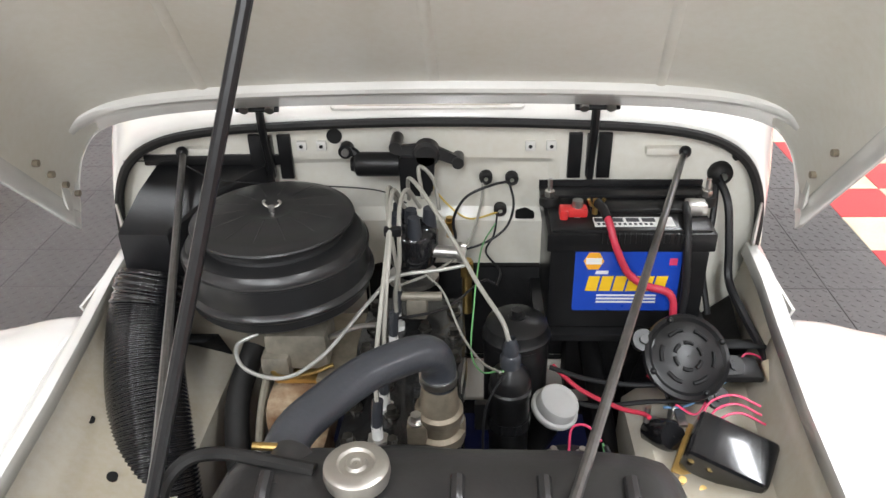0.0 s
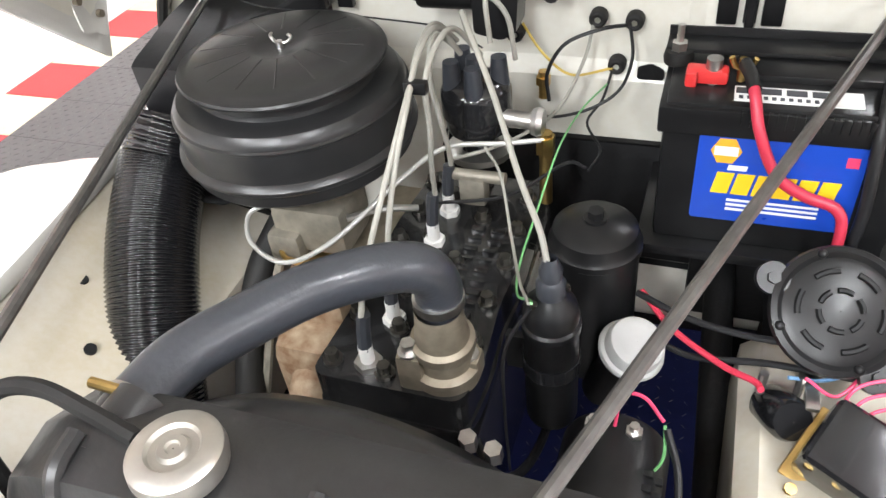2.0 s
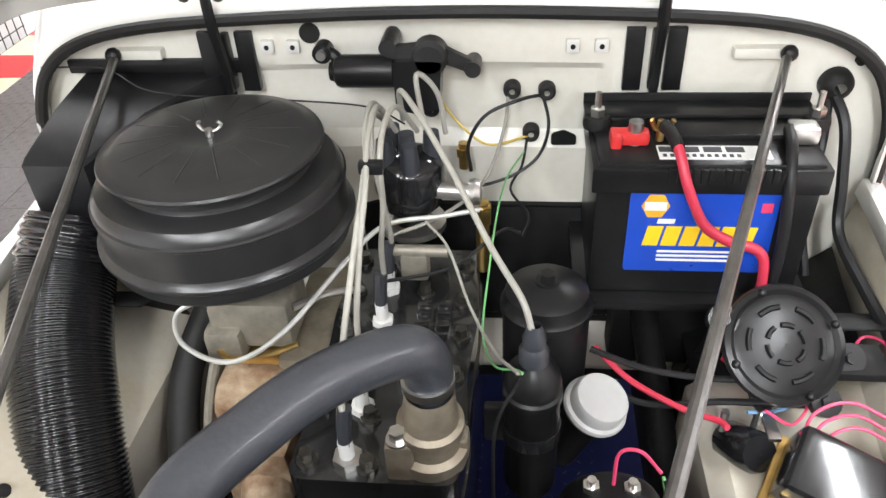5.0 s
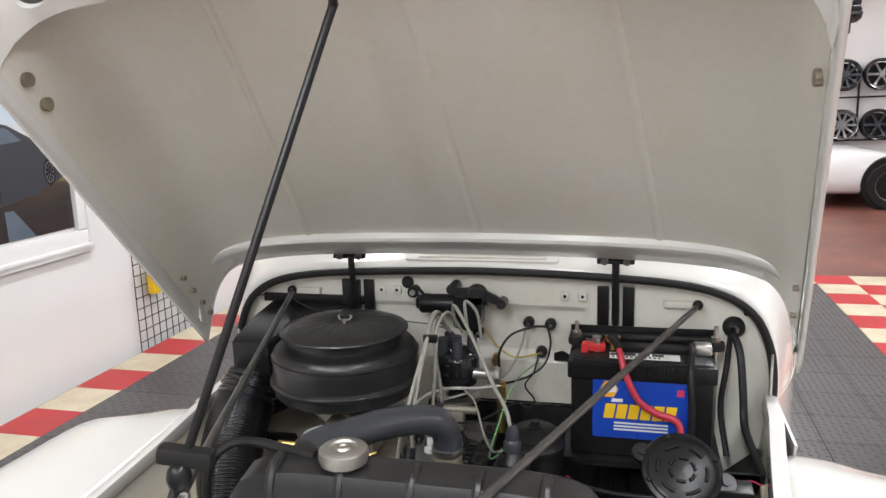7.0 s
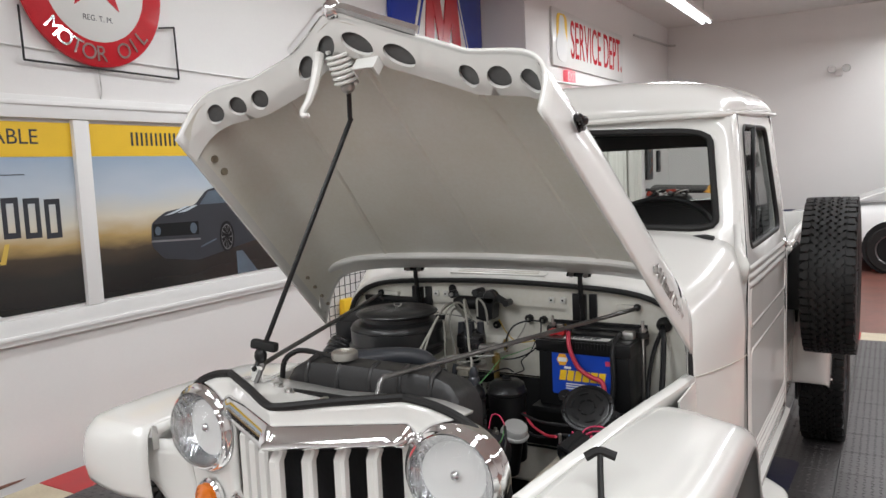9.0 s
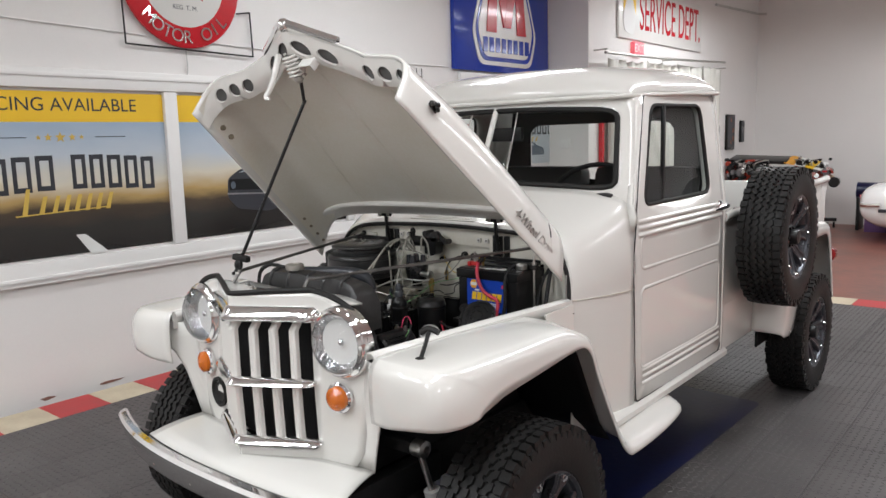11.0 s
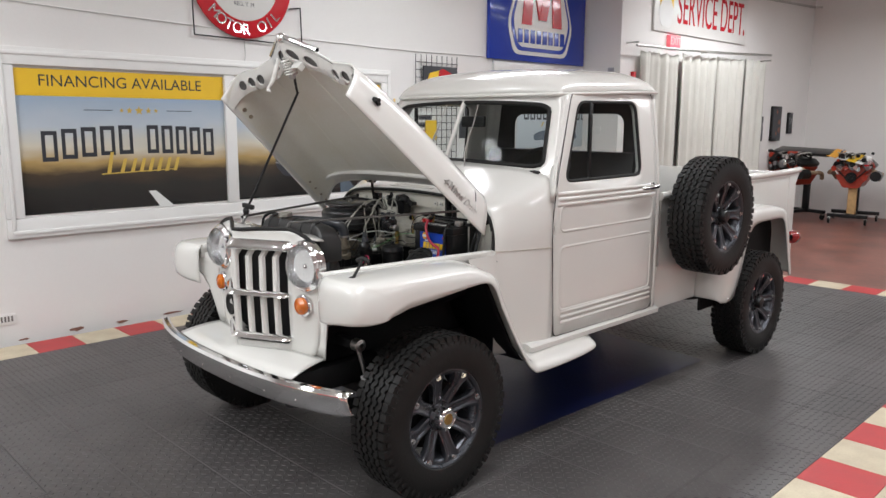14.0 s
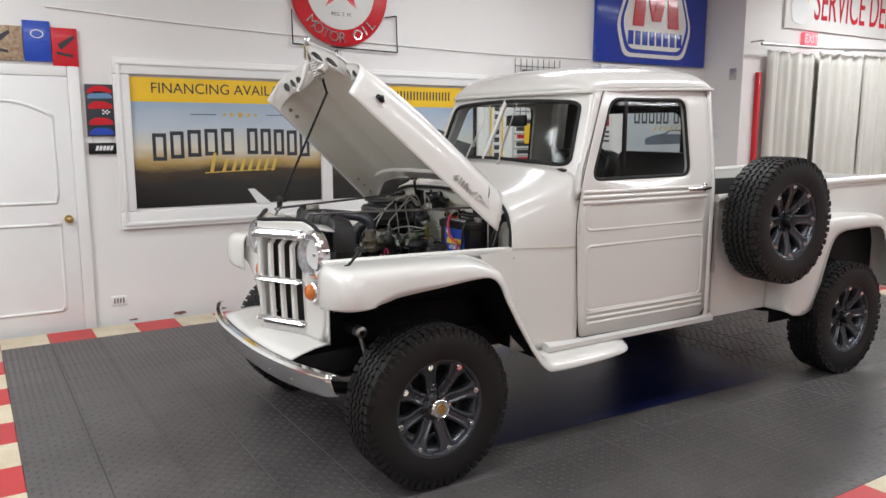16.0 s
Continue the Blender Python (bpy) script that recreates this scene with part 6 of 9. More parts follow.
# ---- engine bay ----
# inner aprons
GROUP[:] = [Matrix.Translation((0, 0.012, 0.004))]
bm = B()
loft(bm, [[(x0 - 0.014, y, 0.985), (x0 - 0.026, y, 0.93), (x0 - 0.05, y, 0.885), (0.42, y, 0.862), (0.345, y, 0.858), (0.325, y, 0.84), (0.318, y, 0.62)] for y, x0 in ((-0.26, 0.512), (-0.1, 0.525), (0.1, 0.543), (0.24, 0.56), (0.29, 0.567))])
T("inner_apron", bm, AGED, label="aged cream inner fender shelf", solid=0.004)
bm = B()
loft(bm, [[(x0 - 0.010, y, 0.985), (x0 - 0.022, y, 0.93), (x0 - 0.030, y, 0.875)] for y, x0 in ((0.29, 0.567), (0.42, 0.586), (0.55, 0.603))])
T("inner_side", bm, AGED, solid=0.004)
# no panel belongs here: added black sheet paints the void's darkness below the battery
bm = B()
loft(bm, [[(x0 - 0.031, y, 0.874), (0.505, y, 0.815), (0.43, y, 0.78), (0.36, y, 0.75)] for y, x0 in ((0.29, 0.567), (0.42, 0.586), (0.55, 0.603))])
T("battery_well", bm, DARK, label="added black sheet painting the dark void below the battery", solid=0.004)
bm = B()
loft(bm, [[(-x0 + 0.014, y, 0.985), (-x0 + 0.026, y, 0.955), (-0.50 + (0.56 - x0) * 0.6, y, 0.925), (-0.42, y, 0.88), (-0.36, y, 0.84), (-0.345, y, 0.60)] for y, x0 in ((-0.26, 0.512), (-0.1, 0.525), (0.1, 0.543), (0.29, 0.567), (0.42, 0.586), (0.55, 0.603))])
T("inner_apron", bm, AGED, label="aged cream inner fender panel", solid=0.004)
for x, y, z in ((-0.50, 0.129, 0.926), (-0.53, 0.24, 0.942), (-0.44, 0.05, 0.893)):
    T("apron_hole", cyl(B(), (x, y, z - 0.003), (x + 0.003, y, z + 0.004), 0.008, n=12), DARK)

GROUP[:] = [Matrix.Translation((0, 0.014, 0.018))]
# radiator
bm = B()
rows = []
for k in range(25):
    x = -0.185 + 0.47 * k / 24
    e = max(0.0, 1 - abs((x - 0.05) / 0.2355) ** 6) ** 0.5
    rows.append([(x, -0.235, 0.98), (x, -0.238, 1.070 + 0.050 * e), (x, -0.226, 1.09 + 0.054 * e), (x, -0.185, 1.096 + 0.056 * e), (x, -0.140, 1.085 + 0.045 * e), (x, -0.125, 1.06 + 0.036 * e), (x, -0.125, 0.98)])
loft(bm, rows, ring=True, caps=True)
rad = T("radiator", bm, TANK, label="black radiator with pressed top tank", angle=40)
T("radiator_core", box(B(), (0.0, -0.17, 0.80), (0.50, 0.10, 0.38), 0.006), TANK, rad)
for x in (-0.12, -0.03, 0.06, 0.14, 0.22):
    T("tank_rib", tube(B(), [(x, -0.236, 1.05), (x, -0.235, 1.11), (x, -0.222, 1.142), (x, -0.195, 1.150)], 0.007), TANK, rad)
cap = T("radiator_cap", lathe(B(), [(0.0005, 0.010), (0.004, 0.010), (0.005, 0.012), (0.009, 0.012), (0.011, 0.009), (0.016, 0.009), (0.018, 0.012), (0.027, 0.011), (0.0305, 0.008), (0.0315, 0.0), (0.030, -0.008), (0.02, -0.010)], 40, Matrix.Translation((-0.033, -0.20, 1.160))), CAP, rad, "worn bare metal radiator cap")
T("filler_neck", lathe(B(), [(0.022, 0.005), (0.022, -0.03), (0.032, -0.04)], 28, Matrix.Translation((-0.033, -0.20, 1.155))), TANK, rad)
T("overflow_hose", tube(B(), [(-0.075, -0.19, 1.150), (-0.12, -0.18, 1.150), (-0.17, -0.172, 1.152), (-0.205, -0.18, 1.148), (-0.225, -0.20, 1.12), (-0.23, -0.205, 1.03)], 0.0068), RUBBER, rad, "black overflow hose")
T("hose_neck", cyl(B(), (-0.112, -0.20, 1.125), (-0.107, -0.15, 1.130), 0.0215, n=24), TANK, rad)
# fan shroud behind the radiator
bm = B()
loft(bm, [[(0.0 + 0.235 * math.cos(a), y, 0.83 + r * math.sin(a)) for a in [math.pi * k / 28 for k in range(29)]] for y, r in ((-0.125, 0.262), (-0.10, 0.255), (-0.085, 0.243))])
T("fan_shroud", bm, TANK, label="black fan shroud", angle=60, solid=0.006)
bm = B()
for k in range(5):
    a = 2 * math.pi * k / 5
    loft(bm, [[(0.0 + r * math.cos(a + d), -0.05 + (0.015 if d > 0 else -0.012), 0.78 + r * math.sin(a + d)) for d in (-0.16, 0.16)] for r in (0.04, 0.12, 0.20)])
cyl(bm, (0, -0.05, 0.78), (0, 0.05, 0.78), 0.05)
T("fan", bm, DARK, label="dark engine fan", solid=0.003)

GROUP[:] = [Matrix.Translation((-0.015, 0.036, 0.004))]
# engine block and head
CE = Vector((0.218, -0.40, 1.548))


def about(k):
    """Shrinks a group about one point above the bay."""
    return Matrix.Translation(CE) @ Matrix.Diagonal((k, k, k, 1)) @ Matrix.Translation(-CE)


GROUP.append(about(0.89))
eng = T("engine_block", box(B(), (-0.045, 0.30, 0.68), (0.20, 0.46, 0.28), 0.02), ENGINE, label="glossy black engine block")
HEAD = soften([(-0.142, 0.075), (0.050, 0.075), (0.056, 0.16), (0.050, 0.24), (0.058, 0.34), (0.052, 0.505), (-0.130, 0.505), (-0.142, 0.36), (-0.134, 0.24)], 0.02, 4)
T("cylinder_head", prism(B(), HEAD, 0.815, 0.872), ENGINE, eng, "black enamelled cylinder head", angle=25)
T("head_rim", prism(B(), [(x * 1.03 + 0.001, y) for x, y in HEAD], 0.80, 0.8155), ENGINE, eng, angle=25)
rnd = random.Random(5)
bolts = [(-0.122, 0.10), (-0.052, 0.095), (0.033, 0.10), (0.036, 0.165), (0.034, 0.235), (0.038, 0.31), (0.036, 0.38), (0.034, 0.455), (-0.122, 0.18), (-0.118, 0.265), (-0.122, 0.33), (-0.118, 0.40), (-0.12, 0.47), (-0.03, 0.30), (-0.02, 0.40), (-0.04, 0.485), (-0.06, 0.165), (-0.075, 0.235), (-0.08, 0.345), (-0.075, 0.44)]
for x, y in bolts:
    bm = cyl(B(), (x, y, 0.872), (x, y, 0.877), 0.0125, n=16)
    cyl(bm, (x, y, 0.877), (x, y, 0.889), 0.0085, n=6)
    T("head_bolt", bm, NUT, eng, angle=20)
# raised cast bars in place of the maker's lettering
for k in range(2):
    for j in range(9):
        y = 0.205 + 0.021 * j
        T("cast_bar", box(B(), (-0.018 + 0.028 * k, y, 0.8735), (0.019, 0.005 if j % 2 else 0.012, 0.009), 0.0015), ENGINE, eng)
GROUP.pop()
for y, x in ((0.047, -0.043), (0.115, -0.040), (0.254, -0.040), (0.316, -0.040)):
    bm = cyl(B(), (x, y, 0.945), (x, y, 0.955), 0.0135, n=6)
    cyl(bm, (x, y, 0.955), (x, y, 0.978), 0.0078, n=12)
    T("spark_plug", bm, PAPER, eng, "spark plug with white insulator")
    T("plug_boot", tube(B(), [(x, y, 0.974), (x + 0.001, y + 0.003, 0.998), (x + 0.003, y + 0.007, 1.018)], 0.0078), HOSE, eng, "dark rubber plug boot")
T("plug_hex", cyl(B(), (-0.043, 0.047, 0.945), (-0.043, 0.047, 0.956), 0.0155, n=6), STEEL, eng)
# thermostat housing and hose
bm = lathe(B(), [(0.036, 0.0), (0.037, 0.022), (0.030, 0.026), (0.029, 0.042), (0.033, 0.047), (0.033, 0.058), (0.028, 0.062), (0.025, 0.085), (0.0235, 0.105)], 28, Matrix.Translation((0.04, 0.062, 0.945)) @ pose(0, 0, 0, 5, 2))
box(bm, (0.013, 0.040, 0.968), (0.028, 0.026, 0.05), 0.006)
box(bm, (0.064, 0.065, 0.96), (0.028, 0.026, 0.03), 0.006)
th = T("thermostat_housing", bm, ALU, label="bare cast aluminium thermostat housing", angle=40)
for x, y, z in ((0.012, 0.038, 0.993), (0.064, 0.064, 0.974)):
    T("housing_bolt", cyl(cyl(B(), (x, y, z), (x, y, z + 0.003), 0.0115, n=16), (x, y, z), (x, y, z + 0.014), 0.008, n=6), STEEL, th)
hp_ = [(0.042, 0.062, 1.035), (0.042, 0.060, 1.075), (0.030, 0.046, 1.103), (0.002, 0.022, 1.115), (-0.040, -0.018, 1.121), (-0.075, -0.07, 1.125), (-0.100, -0.12, 1.130), (-0.108, -0.165, 1.130), (-0.110, -0.19, 1.128)]
T("radiator_hose", tube(B(), hp_, 0.0235, n=24, per=8), HOSE, label="grey-black moulded radiator hose")
for c, dd in ((Vector((-0.1085, -0.172, 1.130)), Vector((-0.1, -1, 0)).normalized()), (Vector((0.042, 0.061, 1.052)), Vector((0, -0.05, 1)).normalized())):
    bm = cyl(B(), c - dd * 0.005, c + dd * 0.005, 0.0255, n=28)
    cl = T("hose_clamp", bm, STEEL, label="steel worm-drive hose clamp")
    T("clamp_screw", cyl(B(), c + Vector((0.004, -0.004, 0.0275)), c + Vector((-0.022, -0.003, 0.0275)), 0.0042, n=10), BRASS, cl)

GROUP[:] = [Matrix.Translation((-0.020, 0.036, 0.006))]
# air cleaner
AC = Vector((-0.213, 0.292, 0.0))
GROUP.append(Matrix.Translation((AC.x, AC.y, 1.185)) @ Matrix.Diagonal((0.955, 0.955, 0.74, 1)) @ Matrix.Translation((-AC.x, -AC.y, -1.176)))
m = Matrix.Translation(AC)
ac = T("air_cleaner", lathe(B(), [(0.03, 0.988), (0.132, 0.988), (0.142, 0.991), (0.147, 0.998), (0.150, 1.020), (0.153, 1.021), (0.156, 1.026), (0.156, 1.031), (0.153, 1.036), (0.149, 1.040), (0.1485, 1.070), (0.148, 1.098), (0.1455, 1.108), (0.140, 1.116), (0.131, 1.120), (0.114, 1.122), (0.110, 1.127), (0.109, 1.142), (0.09, 1.148)], 72, m), CLEANER, label="satin black round oil-bath air cleaner", angle=28)
T("cleaner_bead", lathe(B(), [(0.1475, 1.090), (0.1505, 1.093), (0.1505, 1.096), (0.1475, 1.099)], 72, m), CLEANER, ac)
T("cleaner_lid", lathe(B(), [(0.098, 1.146), (0.1290, 1.150), (0.1305, 1.154), (0.1290, 1.158), (0.122, 1.160), (0.118, 1.164), (0.108, 1.168), (0.040, 1.176), (0.030, 1.171), (0.012, 1.168), (0.0005, 1.168)], 72, m), CLEANER, ac, "satin black lid with radial creases", angle=30)
for k in range(14):
    a = 2 * math.pi * k / 14 + 0.2
    T("lid_crease", tube(B(), [AC + Vector((r * math.cos(a), r * math.sin(a), z)) for r, z in ((0.042, 1.1748), (0.07, 1.1716), (0.104, 1.1676))], 0.0016, n=6), CLEANER, ac)
bm = cyl(B(), AC + Vector((0, 0, 1.166)), AC + Vector((0, 0, 1.180)), 0.0045, n=10)
for s in (-1, 1):
    tube(bm, [AC + Vector((0, 0, 1.176)), AC + Vector((s * 0.009, 0.004, 1.177)), AC + Vector((s * 0.014, 0.006, 1.184)), AC + Vector((s * 0.011, 0.005, 1.189))], 0.0022)
T("wing_nut", bm, STEEL, ac)
GROUP.pop()
GROUP[:] = [Matrix.Translation((-0.015, 0.036, 0.004))]
# carburettor, manifold
GROUP.append(Matrix.Translation((0.0, 0.045, 0.0)) @ about(0.915))
bm = box(B(), (-0.225, 0.255, 0.925), (0.11, 0.09, 0.075), 0.015)
cyl(bm, (-0.215, 0.28, 0.90), (-0.215, 0.28, 0.97), 0.045, n=24)
box(bm, (-0.26, 0.22, 0.90), (0.05, 0.05, 0.05), 0.01)
carb = T("carburettor", bm, CARB, label="grey cast carburettor")
T("carb_lever", tube(B(), [(-0.28, 0.215, 0.90), (-0.25, 0.185, 0.895), (-0.20, 0.19, 0.90), (-0.16, 0.20, 0.91)], 0.004), BRASS, carb)
T("carb_base", box(B(), (-0.22, 0.26, 0.868), (0.10, 0.10, 0.02), 0.006), BRASS, carb)
bm = box(B(), (-0.225, 0.24, 0.80), (0.12, 0.17, 0.10), 0.03)
box(bm, (-0.215, 0.145, 0.74), (0.10, 0.09, 0.14), 0.03)
tube(bm, [(-0.20, 0.40, 0.77), (-0.21, 0.30, 0.76), (-0.21, 0.15, 0.75), (-0.20, 0.08, 0.72), (-0.20, 0.05, 0.62)], 0.035, n=14)
T("manifold", bm, TAN, label="rusty tan intake and exhaust manifold", angle=50)
T("fuel_pump_bracket", box(B(), (-0.16, 0.30, 0.87), (0.07, 0.20, 0.018), 0.006), ALU)

GROUP.pop()
GROUP[:] = [Matrix.Translation((-0.008, 0.018, 0.008))]
# heater box and flexible duct
bm = B()
lo = [(-0.497, 0.352), (-0.415, 0.35), (-0.372, 0.44), (-0.315, 0.52), (-0.285, 0.555), (-0.50, 0.555), (-0.502, 0.45)]
loft(bm, [[(x, y, 0.955) for x, y in lo], [(x, y, 1.112 if y < 0.4 else 1.130 if y < 0.46 else 1.142) for x, y in lo], [(x * 0.99 - 0.004, y + (0.010 if y < 0.5 else 0), 1.118 if y < 0.4 else 1.136 if y < 0.46 else 1.148) for x, y in lo]], ring=True, caps=True)
hb = T("fresh_air_box", bm, DUCT, label="black sheet metal fresh air box", angle=25)
T("box_bracket", box(B(), (-0.39, 0.553, 1.158), (0.26, 0.012, 0.02), 0.003), BLACK, hb)
dp = smooth([(-0.448, 0.345, 1.040), (-0.455, 0.295, 0.985), (-0.440, 0.22, 0.935), (-0.415, 0.15, 0.88), (-0.395, 0.09, 0.81), (-0.38, 0.04, 0.73), (-0.375, 0.0, 0.65)], 90)
N = len(dp) - 1
T("flexible_duct", tube(B(), dp, 0.06, n=28, soft=False, radii=lambda t: 0.0600 + (0.0015 * math.sin(t * 2 * math.pi * 90) if t > 0.13 else 0.0028 * math.sin(t * 170) * math.sin(t * 61)) - 0.004 * (t < 0.02)), FLEX, label="black shiny corrugated flexible duct", angle=80)
rnd = random.Random(9)
for k in range(26):
    a, t = rnd.uniform(0, 6.28), rnd.uniform(0.02, 0.14)
    c = dp[int(t * N)]
    q = c + Vector((0.059 * math.cos(a), -0.056 * abs(math.sin(a)), -0.02 * abs(math.sin(a))))
    T("tape_strip", tube(B(), [q, q + Vector((-0.010 * math.cos(a) * abs(math.sin(a)), -0.003, rnd.uniform(-0.006, 0.006))), q + Vector((rnd.uniform(-0.012, 0.012) * abs(math.sin(a)), rnd.uniform(-0.003, 0.006), rnd.uniform(-0.012, 0.012)))], 0.0028, n=6, per=3), FLEX)
GROUP.append(about(0.92))
T("lower_hose", tube(B(), [(-0.335, 0.38, 0.86), (-0.355, 0.30, 0.80), (-0.335, 0.20, 0.73), (-0.29, 0.10, 0.68), (-0.25, 0.0, 0.66)], 0.022, n=14), RUBBER, label="black lower coolant hose")
T("dark_pipe", tube(B(), [(-0.28, 0.30, 0.90), (-0.30, 0.24, 0.80), (-0.30, 0.12, 0.62)], 0.007), CARB)

GROUP.pop()

GROUP[:] = [Matrix.Translation((-0.013, 0.028, 0.006))]
# distributor, coil and leads
GROUP.append(about(0.88))
DI = Vector((-0.050, 0.505, 0.03))
dist = T("distributor", lathe(B(), [(0.022, 0.88), (0.024, 0.93), (0.044, 0.935), (0.047, 0.945), (0.047, 0.958), (0.051, 0.962), (0.051, 0.997), (0.047, 1.006), (0.038, 1.012), (0.026, 1.018), (0.0005, 1.022)], 32, Matrix.Translation(DI)), GLOSSBLACK, label="black distributor with tall cap")
towers = [(0.034, 0.006), (-0.024, 0.024), (-0.028, -0.018), (0.008, -0.034), (0.0, 0.0)]
for x, y in towers:
    T("cap_tower", cyl(B(), DI + Vector((x, y, 1.004)), DI + Vector((x, y, 1.046)), 0.0145, 0.011, n=16), HOSE, dist)
bm = cyl(B(), (-0.01, 0.488, 0.995), (0.045, 0.482, 0.995), 0.012, n=20)
T("vacuum_canister", lathe(bm, [(0.0005, -0.010), (0.018, -0.008), (0.021, 0.0), (0.018, 0.008), (0.0005, 0.011)], 24, Matrix.Translation((0.045, 0.482, 0.995)) @ pose(0, 0, 0, 0, 90)), STEEL, dist)
T("distributor_clamp", lathe(B(), [(0.03, 0.89), (0.05, 0.893), (0.05, 0.903), (0.03, 0.906)], 24, Matrix.Translation(DI)), STEEL, dist)
GROUP.pop()
leads = [
    [(-0.02, 0.345, 1.125), (-0.032, 0.315, 1.185), (-0.036, 0.275, 1.198), (-0.036, 0.232, 1.172), (-0.042, 0.15, 1.105), (-0.046, 0.09, 1.05), (-0.043, 0.057, 1.015)],
    [(-0.035, 0.378, 1.125), (-0.042, 0.335, 1.180), (-0.042, 0.29, 1.195), (-0.033, 0.225, 1.172), (-0.036, 0.175, 1.12), (-0.039, 0.14, 1.06), (-0.038, 0.13, 1.015)],
    [(0.005, 0.345, 1.125), (-0.012, 0.315, 1.185), (-0.022, 0.285, 1.198), (-0.022, 0.247, 1.175), (-0.024, 0.25, 1.12), (-0.034, 0.264, 1.06), (-0.036, 0.269, 1.015)],
    [(-0.03, 0.36, 1.125), (-0.042, 0.335, 1.165), (-0.044, 0.315, 1.155), (-0.040, 0.318, 1.10), (-0.037, 0.328, 1.05), (-0.036, 0.331, 1.015)],
    [(-0.014, 0.365, 1.13), (-0.012, 0.345, 1.19), (0.01, 0.31, 1.205), (0.05, 0.25, 1.17), (0.095, 0.175, 1.125), (0.125, 0.13, 1.10), (0.135, 0.115, 1.075)],
    [(0.008, 0.375, 1.125), (0.0, 0.40, 1.185), (0.02, 0.42, 1.175), (0.028, 0.42, 1.12)],
]
for p in leads:
    a, b, c = Vector((-0.005, 0.026, 0.024)), Vector(p[0]), Vector(p[1])
    p[0], p[1] = tuple(b + a), tuple(c + a * 0.6)
    T("ignition_lead", tube(B(), p, 0.0033, n=10, per=8), WIREGREY, dist, "grey ignition lead")
T("lead_clip", box(B(), (-0.030, 0.241, 1.176), (0.026, 0.012, 0.014), 0.003), BLACK, dist)
GROUP[:] = [Matrix.Translation((-0.008, 0.038, 0.002))]
CO = Matrix.Translation((0.133, 0.108, 0))
coil = T("ignition_coil", lathe(B(), [(0.0005, 0.85), (0.027, 0.85), (0.0285, 0.855), (0.0285, 0.985), (0.0305, 0.988), (0.0305, 0.997), (0.028, 1.0), (0.029, 1.008), (0.026, 1.022), (0.016, 1.032), (0.012, 1.040), (0.0005, 1.042)], 32, CO), BLACK, label="black ignition coil with rubber boot")
T("coil_boot", lathe(B(), [(0.0145, 1.032), (0.015, 1.050), (0.011, 1.056), (0.012, 1.066), (0.006, 1.082)], 20, CO), HOSE, coil)
T("coil_band", lathe(B(), [(0.029, 0.93), (0.031, 0.93), (0.031, 0.948), (0.029, 0.948)], 32, CO), GLOSSBLACK, coil)
T("coil_bracket", box(B(), (0.098, 0.112, 0.94), (0.03, 0.012, 0.05), 0.003), BLACK, coil)
for x, y in ((0.119, 0.094), (0.145, 0.126)):
    T("coil_terminal", cyl(B(), (x, y, 1.015), (x, y, 1.032), 0.004, n=8), NUT, coil)
GROUP[:] = [Matrix.Translation((-0.010, 0.012, 0.004))]
OF = Matrix.Translation((0.152, 0.292, 0))
of = T("oil_filter", lathe(B(), [(0.0005, 0.78), (0.050, 0.78), (0.052, 0.80), (0.052, 0.965), (0.055, 0.968), (0.055, 0.976), (0.052, 0.980), (0.049, 0.994), (0.038, 1.003), (0.0005, 1.006)], 40, OF), BLACK, label="black oil filter canister")
T("filter_bolt", cyl(cyl(B(), (0.152, 0.292, 1.004), (0.152, 0.292, 1.008), 0.014, n=16), (0.152, 0.292, 1.006), (0.152, 0.292, 1.018), 0.0095, n=6), BLACK, of)
GROUP[:] = [Matrix.Translation((-0.005, 0.010, 0.008))]
# oil filler with breather cap
T("filler_tube", cyl(B(), (0.17, 0.25, 0.76), (0.205, 0.215, 0.885), 0.026, n=20), BLACK, label="black oil filler tube")
m = Matrix.Translation((0.207, 0.212, 0.887)) @ Matrix.Rotation(radians(18), 4, "Y") @ Matrix.Rotation(radians(14), 4, "X")
T("breather_cap", lathe(B(), [(0.030, -0.012), (0.0375, -0.010), (0.039, -0.005), (0.0375, -0.001), (0.0335, 0.001), (0.0325, 0.015), (0.0305, 0.018), (0.022, 0.0185), (0.020, 0.0175), (0.0, 0.0175)], 36, m), BREATHER, label="pale grey oil breather cap")
GROUP[:] = [Matrix.Translation((0, 0.030, 0.004))]
# generator
GROUP.append(about(0.78))
gen = T("generator", lathe(B(), [(0.0005, -0.09), (0.060, -0.09), (0.068, -0.08), (0.068, 0.09), (0.064, 0.10), (0.03, 0.105), (0.0005, 0.106)], 36, Matrix.Translation((0.20, 0.09, 0.705)) @ pose(0, 0, 0, -90)), BLACK, label="black generator")
for x, y in ((0.172, 0.165), (0.222, 0.165)):
    bm = cyl(B(), (x, y, 0.755), (x, y, 0.785), 0.006, n=8)
    cyl(bm, (x, y, 0.765), (x, y, 0.775), 0.011, n=6)
    T("generator_stud", bm, STEEL, gen)
for k in range(6):
    for j in range(2):
        T("cooling_slot", box(B(), (0.245 + 0.012 * j, 0.02 + 0.02 * k, 0.757 - 0.012 * j), (0.012, 0.009, 0.006), 0.001), DARK, gen)

GROUP.pop()

GROUP[:] = [Matrix.Translation((-0.009, 0.020, 0.014))]
